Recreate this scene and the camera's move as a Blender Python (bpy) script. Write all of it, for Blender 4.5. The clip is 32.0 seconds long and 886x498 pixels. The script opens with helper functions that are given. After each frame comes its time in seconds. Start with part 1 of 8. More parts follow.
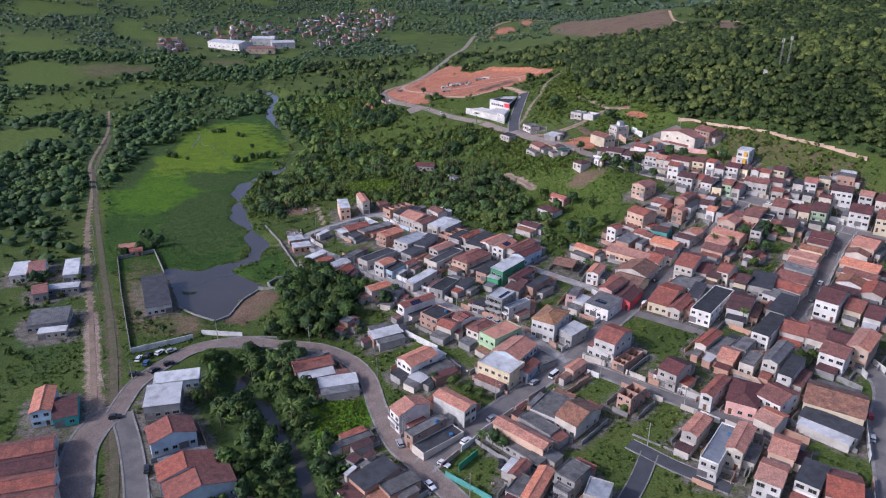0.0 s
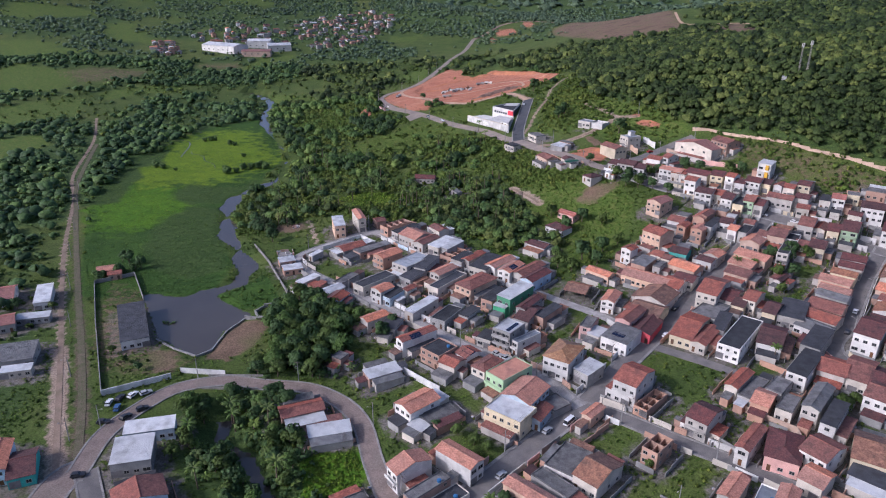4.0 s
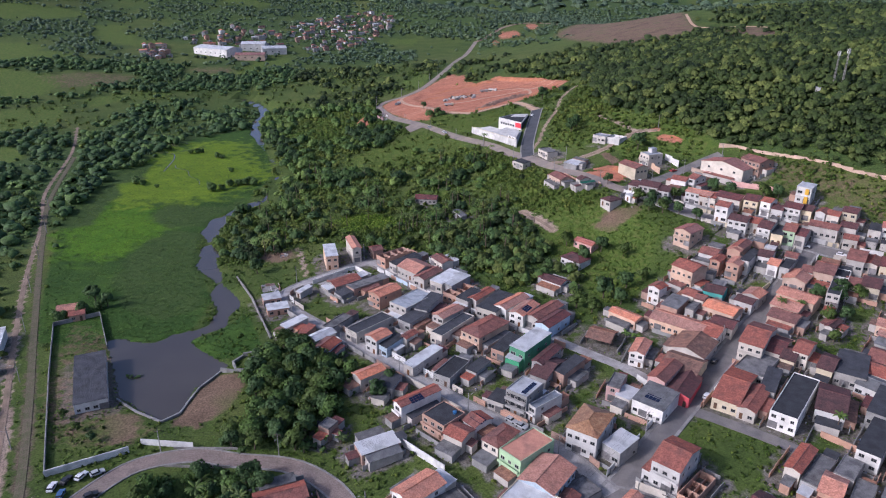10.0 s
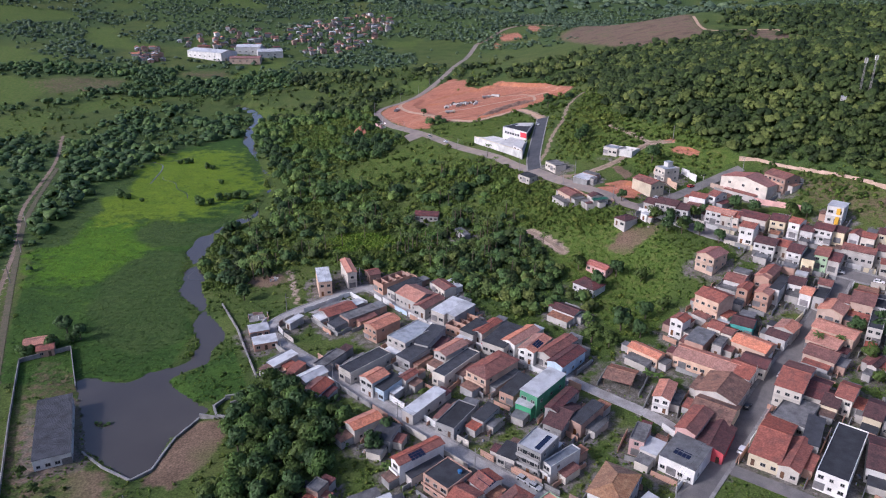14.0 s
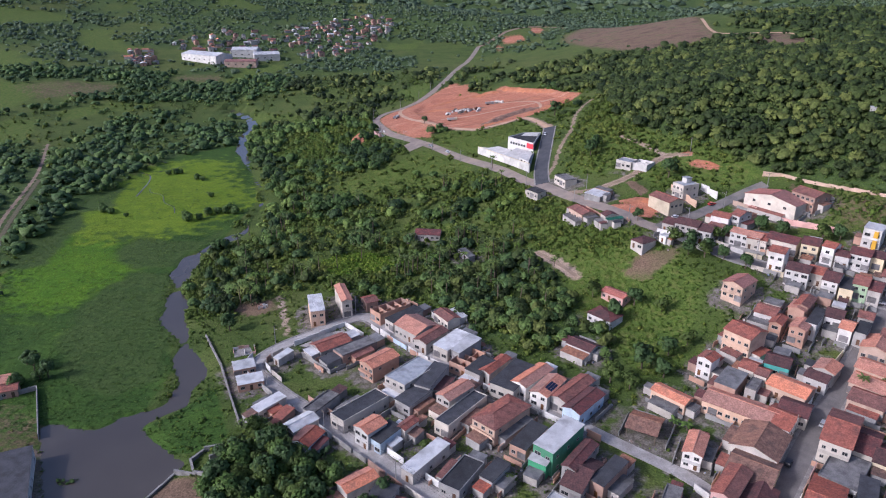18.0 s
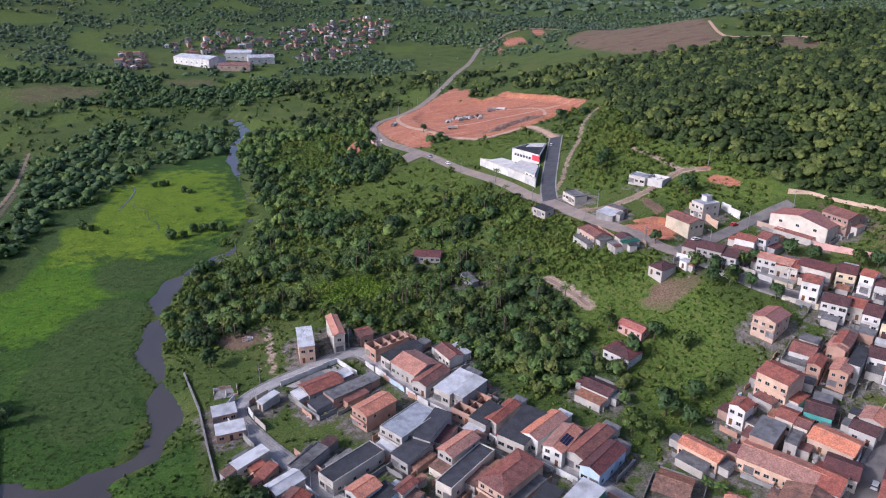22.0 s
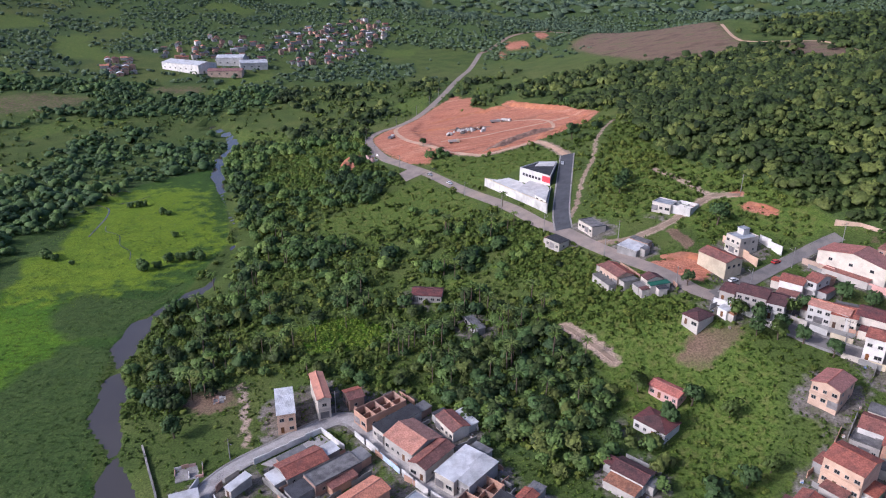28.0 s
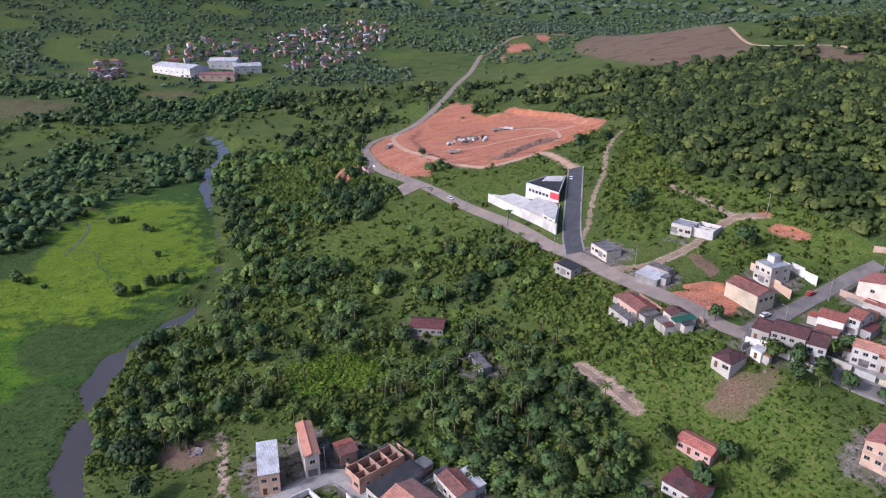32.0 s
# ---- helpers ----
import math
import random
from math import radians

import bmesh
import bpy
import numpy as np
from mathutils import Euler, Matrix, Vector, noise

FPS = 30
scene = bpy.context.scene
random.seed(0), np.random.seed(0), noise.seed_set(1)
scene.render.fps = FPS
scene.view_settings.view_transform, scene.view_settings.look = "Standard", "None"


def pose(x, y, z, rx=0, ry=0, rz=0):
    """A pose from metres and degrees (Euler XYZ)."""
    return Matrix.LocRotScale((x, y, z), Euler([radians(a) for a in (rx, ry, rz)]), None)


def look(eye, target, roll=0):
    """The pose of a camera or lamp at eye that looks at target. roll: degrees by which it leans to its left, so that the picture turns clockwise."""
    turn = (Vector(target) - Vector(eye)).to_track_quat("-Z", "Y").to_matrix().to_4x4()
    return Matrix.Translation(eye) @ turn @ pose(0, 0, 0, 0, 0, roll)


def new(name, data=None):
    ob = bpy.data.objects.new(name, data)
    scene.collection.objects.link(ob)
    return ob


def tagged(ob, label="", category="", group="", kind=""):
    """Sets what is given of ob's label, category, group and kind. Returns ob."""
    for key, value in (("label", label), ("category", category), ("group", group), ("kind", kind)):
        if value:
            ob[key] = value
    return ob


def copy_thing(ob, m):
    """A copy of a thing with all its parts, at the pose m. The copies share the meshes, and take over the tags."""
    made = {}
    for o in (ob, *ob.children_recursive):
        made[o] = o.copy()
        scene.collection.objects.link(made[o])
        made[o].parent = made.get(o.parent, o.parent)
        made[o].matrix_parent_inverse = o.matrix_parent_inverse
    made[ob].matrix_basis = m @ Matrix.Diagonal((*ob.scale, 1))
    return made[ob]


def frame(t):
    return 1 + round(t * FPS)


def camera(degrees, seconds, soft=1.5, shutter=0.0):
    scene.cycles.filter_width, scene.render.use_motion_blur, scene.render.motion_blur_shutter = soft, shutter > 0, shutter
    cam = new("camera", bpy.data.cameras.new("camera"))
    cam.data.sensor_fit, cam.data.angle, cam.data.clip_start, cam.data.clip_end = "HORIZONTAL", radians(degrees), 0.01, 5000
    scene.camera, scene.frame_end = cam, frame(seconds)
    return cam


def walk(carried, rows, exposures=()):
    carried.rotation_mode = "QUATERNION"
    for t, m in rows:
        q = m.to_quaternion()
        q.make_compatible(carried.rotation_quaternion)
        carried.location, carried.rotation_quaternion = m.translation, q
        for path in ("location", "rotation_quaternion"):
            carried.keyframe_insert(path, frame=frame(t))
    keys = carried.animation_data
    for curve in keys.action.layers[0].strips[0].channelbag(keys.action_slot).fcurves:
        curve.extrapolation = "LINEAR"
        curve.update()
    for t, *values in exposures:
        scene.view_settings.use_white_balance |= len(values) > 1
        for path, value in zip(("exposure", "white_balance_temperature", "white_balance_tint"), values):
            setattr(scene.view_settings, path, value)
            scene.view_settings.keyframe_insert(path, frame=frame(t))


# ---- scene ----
import itertools

cam = camera(65.0, 32.0, soft=1.1)
METRES, EYE, TILT, LEAN, TURN = 165.0, 141.0, -22.2, -0.5, 0.0
DEPTH = 1.441  # the way ahead, for this lens
ROWS = [
    (0.0, 0.0, 0.0, 0.0, 0.0, 0.0, -0.0),
    (0.5, -0.0009, 0.0132, 0.0079, -0.01, 0.01, 0.0),
    (1.0, -0.0016, 0.0265, 0.0159, -0.01, 0.01, 0.01),
    (1.5, -0.0024, 0.0397, 0.0243, -0.02, 0.01, 0.03),
    (2.0, -0.003, 0.0529, 0.0326, -0.02, -0.0, 0.05),
    (2.5, -0.004, 0.0661, 0.0407, -0.02, -0.01, 0.04),
    (3.0, -0.0047, 0.0792, 0.0491, -0.01, -0.0, 0.06),
    (3.5, -0.0053, 0.0924, 0.0574, -0.02, 0.01, 0.08),
    (5.5, -0.0095, 0.1458, 0.0893, -0.1, 0.03, 0.06),
    (6.0, -0.0103, 0.1591, 0.0974, -0.11, 0.02, 0.06),
    (6.5, -0.0112, 0.1724, 0.1054, -0.11, 0.02, 0.05),
    (7.0, -0.012, 0.1856, 0.1137, -0.11, 0.01, 0.04),
    (7.5, -0.0127, 0.1989, 0.122, -0.1, 0.0, 0.04),
    (8.0, -0.0138, 0.212, 0.1302, -0.1, -0.0, 0.03),
    (8.5, -0.0149, 0.2252, 0.1386, -0.08, -0.0, 0.02),
    (9.0, -0.0154, 0.2383, 0.1469, -0.05, -0.01, 0.03),
    (9.5, -0.0164, 0.2515, 0.1553, -0.05, -0.01, 0.05),
    (10.0, -0.0169, 0.2647, 0.1637, -0.05, -0.02, 0.06),
    (10.5, -0.0176, 0.2778, 0.1722, -0.06, -0.02, 0.07),
    (11.0, -0.0184, 0.2909, 0.1807, -0.06, -0.03, 0.1),
    (11.5, -0.0192, 0.3043, 0.1888, -0.05, -0.01, 0.11),
    (12.0, -0.0199, 0.3176, 0.197, -0.06, -0.0, 0.12),
    (12.5, -0.0207, 0.3311, 0.2052, -0.06, -0.0, 0.11),
    (13.0, -0.0215, 0.3445, 0.2133, -0.07, 0.01, 0.1),
    (13.5, -0.0221, 0.3578, 0.2215, -0.06, 0.0, 0.12),
    (14.0, -0.0231, 0.3711, 0.2298, -0.07, 0.01, 0.12),
    (14.5, -0.0242, 0.3845, 0.2377, -0.08, 0.0, 0.1),
    (16.5, -0.0274, 0.4371, 0.2696, -0.04, 0.03, 0.05),
    (17.0, -0.0283, 0.4504, 0.278, -0.05, 0.04, 0.06),
    (17.5, -0.0289, 0.4636, 0.2867, -0.05, 0.02, 0.08),
    (18.0, -0.0296, 0.4769, 0.2952, -0.06, 0.03, 0.1),
    (18.5, -0.0303, 0.4903, 0.3036, -0.07, 0.03, 0.09),
    (19.0, -0.0312, 0.5035, 0.3119, -0.07, 0.03, 0.1),
    (19.5, -0.0318, 0.5169, 0.3202, -0.08, 0.02, 0.1),
    (20.0, -0.0324, 0.5304, 0.3283, -0.1, 0.03, 0.11),
    (20.5, -0.0332, 0.5436, 0.3366, -0.12, 0.04, 0.13),
    (21.0, -0.0338, 0.557, 0.345, -0.12, 0.04, 0.14),
    (21.5, -0.0343, 0.5704, 0.3532, -0.14, 0.05, 0.16),
    (22.0, -0.0347, 0.5835, 0.3616, -0.15, 0.04, 0.15),
    (22.5, -0.0348, 0.5968, 0.3699, -0.17, 0.05, 0.15),
    (23.0, -0.0345, 0.6101, 0.3781, -0.18, 0.06, 0.16),
    (23.5, -0.0348, 0.6233, 0.386, -0.18, 0.06, 0.18),
    (24.0, -0.0349, 0.6366, 0.3941, -0.18, 0.06, 0.19),
    (24.5, -0.0351, 0.6498, 0.4024, -0.16, 0.05, 0.21),
    (25.0, -0.0356, 0.6632, 0.4105, -0.17, 0.05, 0.23),
    (25.5, -0.0359, 0.6764, 0.4187, -0.16, 0.05, 0.22),
    (27.5, -0.038, 0.7295, 0.4513, -0.16, 0.09, 0.22),
    (28.0, -0.0386, 0.7429, 0.4594, -0.17, 0.09, 0.22),
    (28.5, -0.0394, 0.7563, 0.4678, -0.17, 0.08, 0.23),
    (29.0, -0.0403, 0.7696, 0.476, -0.19, 0.06, 0.24),
    (29.5, -0.0413, 0.7829, 0.4844, -0.21, 0.07, 0.23),
    (30.0, -0.0423, 0.7962, 0.4928, -0.24, 0.07, 0.23),
    (30.5, -0.0433, 0.8096, 0.5009, -0.26, 0.08, 0.22),
    (31.0, -0.0442, 0.8228, 0.5092, -0.28, 0.08, 0.21),
    (31.5, -0.0452, 0.8361, 0.5174, -0.3, 0.09, 0.2),
    (32.0, -0.0461, 0.8492, 0.5256, -0.32, 0.1, 0.2),
]
walk(cam, [(t, pose(0, 0, EYE, TILT, LEAN, TURN) @ pose(METRES * x, METRES * DEPTH * y, METRES * z, 90 + pitch, roll, yaw)) for t, x, y, z, yaw, pitch, roll in ROWS],
     [(0.0, 0.02, 5230, 21), (32.0, 0.22, 5320, 22)])

# ---- light ----
SUN_EL, SUN_AZ = 32.0, -112.0     # degrees up; degrees from north, minus to the west
world = bpy.data.worlds.new("world")
scene.world = world
world.use_nodes = True
wn = world.node_tree
sky = wn.nodes.new("ShaderNodeTexSky")
sky.sky_type, sky.sun_disc = 'NISHITA', False
sky.sun_elevation, sky.sun_rotation = radians(SUN_EL), radians(SUN_AZ)
sky.air_density, sky.dust_density, sky.ozone_density = 0.8, 4.0, 0.5
wn.nodes["Background"].inputs[1].default_value = 0.15
wn.links.new(sky.outputs[0], wn.nodes["Background"].inputs[0])
sun = new("sun", bpy.data.lights.new("sun", 'SUN'))
sun.data.energy, sun.data.angle, sun.data.color = 2.5, radians(5.0), (1.0, 0.90, 0.78)
sx, sy, sz = math.sin(radians(SUN_AZ)) * math.cos(radians(SUN_EL)), math.cos(radians(SUN_AZ)) * math.cos(radians(SUN_EL)), math.sin(radians(SUN_EL))
sun.matrix_basis = look((sx * 600, sy * 600, sz * 600), (0, 0, 0))


# ---- materials ----
def mat(name, cols, rough=0.8, scale=0.5, detail=4.0, fine=0.0, fscale=8.0, bump=0.0, metal=0.0, rnd=0.0, island=0.0, stain=None, sscale=0.15, wave=0.0, wscale=3.0, spec=0.3):
    """A surface of two or more colours mixed by coarse noise, with fine grain, relief, stains and a tint of its own for each object."""
    m = bpy.data.materials.new(name)
    m.use_nodes = True
    t = m.node_tree
    n, l = t.nodes, t.links
    b = n["Principled BSDF"]
    b.inputs["Roughness"].default_value, b.inputs["Metallic"].default_value = rough, metal
    b.inputs["Specular IOR Level"].default_value = spec
    co = n.new("ShaderNodeTexCoord")
    geo = n.new("ShaderNodeNewGeometry")
    no = n.new("ShaderNodeTexNoise")
    no.inputs["Scale"].default_value, no.inputs["Detail"].default_value = scale, detail
    l.new(geo.outputs["Position"], no.inputs["Vector"])
    ramp = n.new("ShaderNodeValToRGB")
    el = ramp.color_ramp.elements
    while len(el) < len(cols):
        el.new(0.5)
    for i, c in enumerate(cols):
        el[i].position, el[i].color = 0.32 + 0.36 * i / max(1, len(cols) - 1), (*c, 1)
    l.new(no.outputs["Fac"], ramp.inputs[0])
    out = ramp.outputs[0]

    def mix(a, fac, bcol, kind='MIX'):
        x = n.new("ShaderNodeMix")
        x.data_type, x.blend_type = 'RGBA', kind
        l.new(a, x.inputs[6])
        if isinstance(fac, float):
            x.inputs[0].default_value = fac
        else:
            l.new(fac, x.inputs[0])
        if isinstance(bcol, tuple):
            x.inputs[7].default_value = (*bcol, 1)
        else:
            l.new(bcol, x.inputs[7])
        return x.outputs[2]

    def between(src, lo, hi, a, z):
        r = n.new("ShaderNodeMapRange")
        l.new(src, r.inputs[0])
        for i, v in enumerate((lo, hi, a, z)):
            r.inputs[i + 1].default_value = v
        return r.outputs[0]
    if stain:
        sn = n.new("ShaderNodeTexNoise")
        sn.inputs["Scale"].default_value, sn.inputs["Detail"].default_value = sscale, 6.0
        l.new(geo.outputs["Position"], sn.inputs["Vector"])
        out = mix(out, between(sn.outputs["Fac"], 0.5, 0.7, 0.0, 0.65), stain)
    if fine:
        fn = n.new("ShaderNodeTexNoise")
        fn.inputs["Scale"].default_value, fn.inputs["Detail"].default_value = fscale, 3.0
        l.new(geo.outputs["Position"], fn.inputs["Vector"])
        v = between(fn.outputs["Fac"], 0.3, 0.7, 1 - fine, 1 + fine)
        out = mix(out, 1.0, v, 'MULTIPLY')
    if rnd:
        oi = n.new("ShaderNodeObjectInfo")
        hs = n.new("ShaderNodeHueSaturation")
        l.new(between(oi.outputs["Random"], 0, 1, 1 - rnd, 1 + rnd), hs.inputs["Value"])
        l.new(between(oi.outputs["Random"], 0, 1, 1 - rnd * 0.6, 1 + rnd * 0.6), hs.inputs["Saturation"])
        l.new(out, hs.inputs["Color"])
        out = hs.outputs[0]
    if island:
        v = between(geo.outputs["Random Per Island"], 0, 1, 1 - island, 1 + island)
        out = mix(out, 1.0, v, 'MULTIPLY')
    l.new(out, b.inputs["Base Color"])
    if wave or bump:
        h = no.outputs["Fac"] if not fine else fn.outputs["Fac"]
        if wave:
            wv = n.new("ShaderNodeTexWave")
            wv.inputs["Scale"].default_value = wscale
            l.new(co.outputs["Object"], wv.inputs["Vector"])
            h = wv.outputs["Fac"]
        bp = n.new("ShaderNodeBump")
        bp.inputs["Strength"].default_value, bp.inputs["Distance"].default_value = (wave or bump), 0.08
        l.new(h, bp.inputs["Height"])
        l.new(bp.outputs[0], b.inputs["Normal"])
    return m


def tile(name, a, b, stain):
    return mat(name, (a, b), 0.85, 0.7, 7, 0.30, 2.2, 0, 0, 0.28, 0, stain, 0.33, 0.5, 1.3)


ROOF = {
    'T1': tile("orange_clay_tile", (0.52, 0.245, 0.17), (0.39, 0.175, 0.12), (0.24, 0.125, 0.095)),
    'T2': tile("red_clay_tile", (0.29, 0.115, 0.085), (0.19, 0.076, 0.06), (0.10, 0.055, 0.05)),
    'T3': tile("dark_clay_tile", (0.13, 0.056, 0.052), (0.085, 0.042, 0.042), (0.05, 0.035, 0.035)),
    'T4': tile("tan_clay_tile", (0.30, 0.19, 0.12), (0.22, 0.12, 0.075), (0.14, 0.08, 0.06)),
    'T5': tile("weathered_clay_tile", (0.29, 0.155, 0.105), (0.16, 0.085, 0.062), (0.09, 0.065, 0.055)),
    'TP': tile("pink_clay_tile", (0.36, 0.16, 0.13), (0.28, 0.12, 0.10), (0.2, 0.1, 0.085)),
    'G': mat("fibre_cement_sheet", ((0.20, 0.20, 0.20), (0.13, 0.13, 0.135)), 0.9, 0.5, 5, 0.15, 4, 0, 0, 0.2, 0, (0.07, 0.065, 0.06), 0.3, 0.6, 2.8),
    'D': mat("dark_fibre_cement", ((0.062, 0.064, 0.071), (0.042, 0.043, 0.049)), 0.9, 0.4, 5, 0.15, 4, 0, 0, 0.3, 0, (0.03, 0.03, 0.032), 0.3, 0.5, 2.8),
    'L': mat("light_metal_sheet", ((0.30, 0.32, 0.35), (0.22, 0.24, 0.27)), 0.5, 0.4, 4, 0.1, 4, 0, 0.2, 0.15, 0, (0.14, 0.14, 0.14), 0.25, 0.5, 2.5),
    'W': mat("pale_metal_sheet", ((0.64, 0.64, 0.63), (0.52, 0.52, 0.52)), 0.5, 0.4, 4, 0.08, 4, 0, 0.1, 0.15, 0, (0.24, 0.23, 0.22), 0.22, 0.5, 2.5),
    'C': mat("bare_concrete_slab", ((0.17, 0.165, 0.16), (0.105, 0.10, 0.10)), 0.95, 0.5, 6, 0.2, 3, 0.2, 0, 0.2, 0, (0.05, 0.05, 0.05), 0.25),
    'S': mat("salmon_roof_coating", ((0.52, 0.25, 0.17), (0.43, 0.20, 0.14)), 0.8, 0.4, 5, 0.1, 3, 0, 0, 0, 0, (0.22, 0.12, 0.1), 0.2),
    'P': mat("white_roof_screed", ((0.34, 0.36, 0.38), (0.26, 0.28, 0.30)), 0.8, 0.6, 5, 0.1, 3, 0, 0, 0.1, 0, (0.15, 0.15, 0.16), 0.3),
    'Z': mat("green_shade_net", ((0.02, 0.11, 0.07), (0.015, 0.08, 0.055)), 0.8, 0.8, 4, 0.1, 4),
    'R': mat("rubble_floor", ((0.16, 0.10, 0.07), (0.09, 0.07, 0.055)), 0.95, 0.8, 6, 0.3, 3),
}
ROOFWORD = {'T1': "orange clay tile roof", 'T2': "red clay tile roof", 'T3': "dark brown tile roof", 'T4': "tan weathered tile roof", 'T5': "patchy weathered tile roof", 'TP': "pink tile roof", 'G': "grey sheet roof", 'D': "dark grey sheet roof", 'L': "light grey metal roof", 'W': "pale metal sheet roof", 'C': "bare concrete slab roof", 'S': "salmon roof", 'P': "white parapet flat roof", 'Z': "green netting roof", 'R': "no roof yet"}


def render_wall(name, a, b):
    return mat(name, (a, b), 0.9, 0.35, 5, 0.12, 5, 0.1, 0, 0.2, 0, tuple(v * 0.72 for v in b), 0.22)


WALL = {
    'w': render_wall("white_render", (0.65, 0.63, 0.595), (0.51, 0.49, 0.46)),
    'u': render_wall("off_white_render", (0.56, 0.51, 0.44), (0.45, 0.41, 0.35)),
    'v': render_wall("dull_plaster", (0.45, 0.42, 0.38), (0.35, 0.325, 0.295)),
    'k': render_wall("bare_brick", (0.43, 0.275, 0.205), (0.34, 0.215, 0.16)),
    'g': render_wall("grey_render", (0.35, 0.34, 0.325), (0.25, 0.245, 0.235)),
    'y': render_wall("cream_render", (0.62, 0.53, 0.37), (0.52, 0.445, 0.31)),
    'b': render_wall("pale_blue_render", (0.46, 0.55, 0.62), (0.37, 0.44, 0.50)),
    'n': render_wall("pale_green_render", (0.36, 0.47, 0.30), (0.30, 0.40, 0.26)),
    'N': render_wall("green_render", (0.085, 0.29, 0.155), (0.065, 0.23, 0.125)),
    'p': render_wall("pink_render", (0.58, 0.37, 0.33), (0.48, 0.30, 0.265)),
    's': render_wall("salmon_render", (0.56, 0.41, 0.31), (0.46, 0.325, 0.24)),
    'r': render_wall("bright_red_render", (0.60, 0.10, 0.12), (0.52, 0.08, 0.09)),
    't': render_wall("teal_render", (0.10, 0.38, 0.33), (0.09, 0.30, 0.27)),
}
WALLWORD = {'w': "white rendered", 'u': "off-white rendered", 'v': "dull plastered", 'k': "bare brick", 'g': "grey rendered", 'y': "cream rendered", 'b': "pale blue", 'n': "pale green", 'N': "green rendered", 'p': "pink rendered", 's': "salmon rendered", 'r': "red rendered", 't': "teal rendered"}

M_FRAME = mat("window_frame_paint", ((0.34, 0.32, 0.30), (0.26, 0.25, 0.235)), 0.6, 1.0)
M_PANE = mat("window_glass", ((0.02, 0.022, 0.025), (0.03, 0.033, 0.037)), 0.12, 0.4, spec=0.5)
M_DOOR = mat("door_timber", ((0.14, 0.07, 0.035), (0.09, 0.05, 0.03)), 0.7, 1.0, rnd=0.4)
M_GATE = mat("roller_gate_metal", ((0.22, 0.21, 0.21), (0.14, 0.13, 0.13)), 0.5, 0.7, rnd=0.3, wave=0.5, wscale=4)
M_CONC = mat("concrete", ((0.30, 0.29, 0.275), (0.20, 0.195, 0.185)), 0.95, 0.4, 6, 0.15, 4, 0.2, 0, 0, 0, (0.1, 0.095, 0.09), 0.2)
M_WHITEWALL = mat("whitewashed_wall", ((0.70, 0.69, 0.66), (0.57, 0.56, 0.535)), 0.9, 0.4, 5, 0.1, 4, 0, 0, 0, 0, (0.25, 0.25, 0.24), 0.25)
M_SOLAR = mat("solar_cell_glass", ((0.012, 0.017, 0.04), (0.018, 0.024, 0.05)), 0.2, 1.0, spec=0.5)
M_ASPH = mat("worn_asphalt", ((0.185, 0.17, 0.16), (0.125, 0.117, 0.112)), 0.92, 0.25, 6, 0.12, 3, 0.1, 0, 0, 0, (0.22, 0.195, 0.17), 0.12)
M_COBBLE = mat("cobbled_paving", ((0.25, 0.195, 0.165), (0.175, 0.135, 0.115)), 0.92, 0.3, 6, 0.25, 2.2, 0.3, 0, 0, 0, (0.2, 0.17, 0.14), 0.12)
M_NORTH = mat("dusty_grey_asphalt", ((0.27, 0.225, 0.19), (0.19, 0.16, 0.14)), 0.93, 0.2, 6, 0.12, 3, 0.1, 0, 0, 0, (0.32, 0.25, 0.2), 0.08)
M_NEWASPH = mat("fresh_asphalt", ((0.075, 0.078, 0.085), (0.055, 0.057, 0.063)), 0.9, 0.3, 5, 0.1, 3)
M_KERB = mat("pavement_concrete", ((0.30, 0.285, 0.265), (0.19, 0.18, 0.17)), 0.95, 0.4, 6, 0.2, 2.5, 0.1, 0, 0, 0, (0.12, 0.11, 0.1), 0.18)
M_DIRT = mat("dirt_track", ((0.30, 0.22, 0.16), (0.20, 0.145, 0.105)), 0.97, 0.2, 6, 0.15, 2.5, 0.2, 0, 0, 0, (0.13, 0.11, 0.06), 0.15)
M_LANE = mat("pale_concrete_paving", ((0.38, 0.36, 0.34), (0.27, 0.255, 0.24)), 0.93, 0.3, 6, 0.15, 2.2, 0.2, 0, 0, 0, (0.2, 0.18, 0.165), 0.12)
M_BALLAST = mat("rail_ballast", ((0.15, 0.12, 0.08), (0.10, 0.10, 0.05)), 0.97, 0.4, 6, 0.3, 3, 0.3, 0, 0, 0, (0.09, 0.1, 0.045), 0.2)
M_RAIL = mat("rusty_rail", ((0.17, 0.125, 0.085), (0.12, 0.095, 0.065)), 0.85, 0.6, metal=0.1)
M_PALE = mat("pale_sandy_track", ((0.46, 0.31, 0.21), (0.36, 0.235, 0.155)), 0.97, 0.15, 6, 0.15, 1.2, 0.2, 0, 0, 0, (0.5, 0.36, 0.26), 0.1)
M_TIP = mat("tipped_grey_earth", ((0.24, 0.155, 0.11), (0.16, 0.10, 0.075), (0.32, 0.2, 0.14)), 0.97, 0.25, 8, 0.25, 1.2, 0.4)
M_EARTH = mat("raw_orange_earth", ((0.46, 0.20, 0.10), (0.34, 0.13, 0.065), (0.40, 0.19, 0.11)), 0.97, 0.12, 8, 0.18, 0.9, 0.4, 0, 0, 0, (0.22, 0.11, 0.075), 0.08)
M_STEEL = mat("galvanised_steel", ((0.40, 0.38, 0.36), (0.30, 0.27, 0.25)), 0.5, 0.6, metal=0.5)
M_RUBBER = mat("tyre_rubber", ((0.02, 0.02, 0.02), (0.03, 0.03, 0.03)), 0.9, 2)
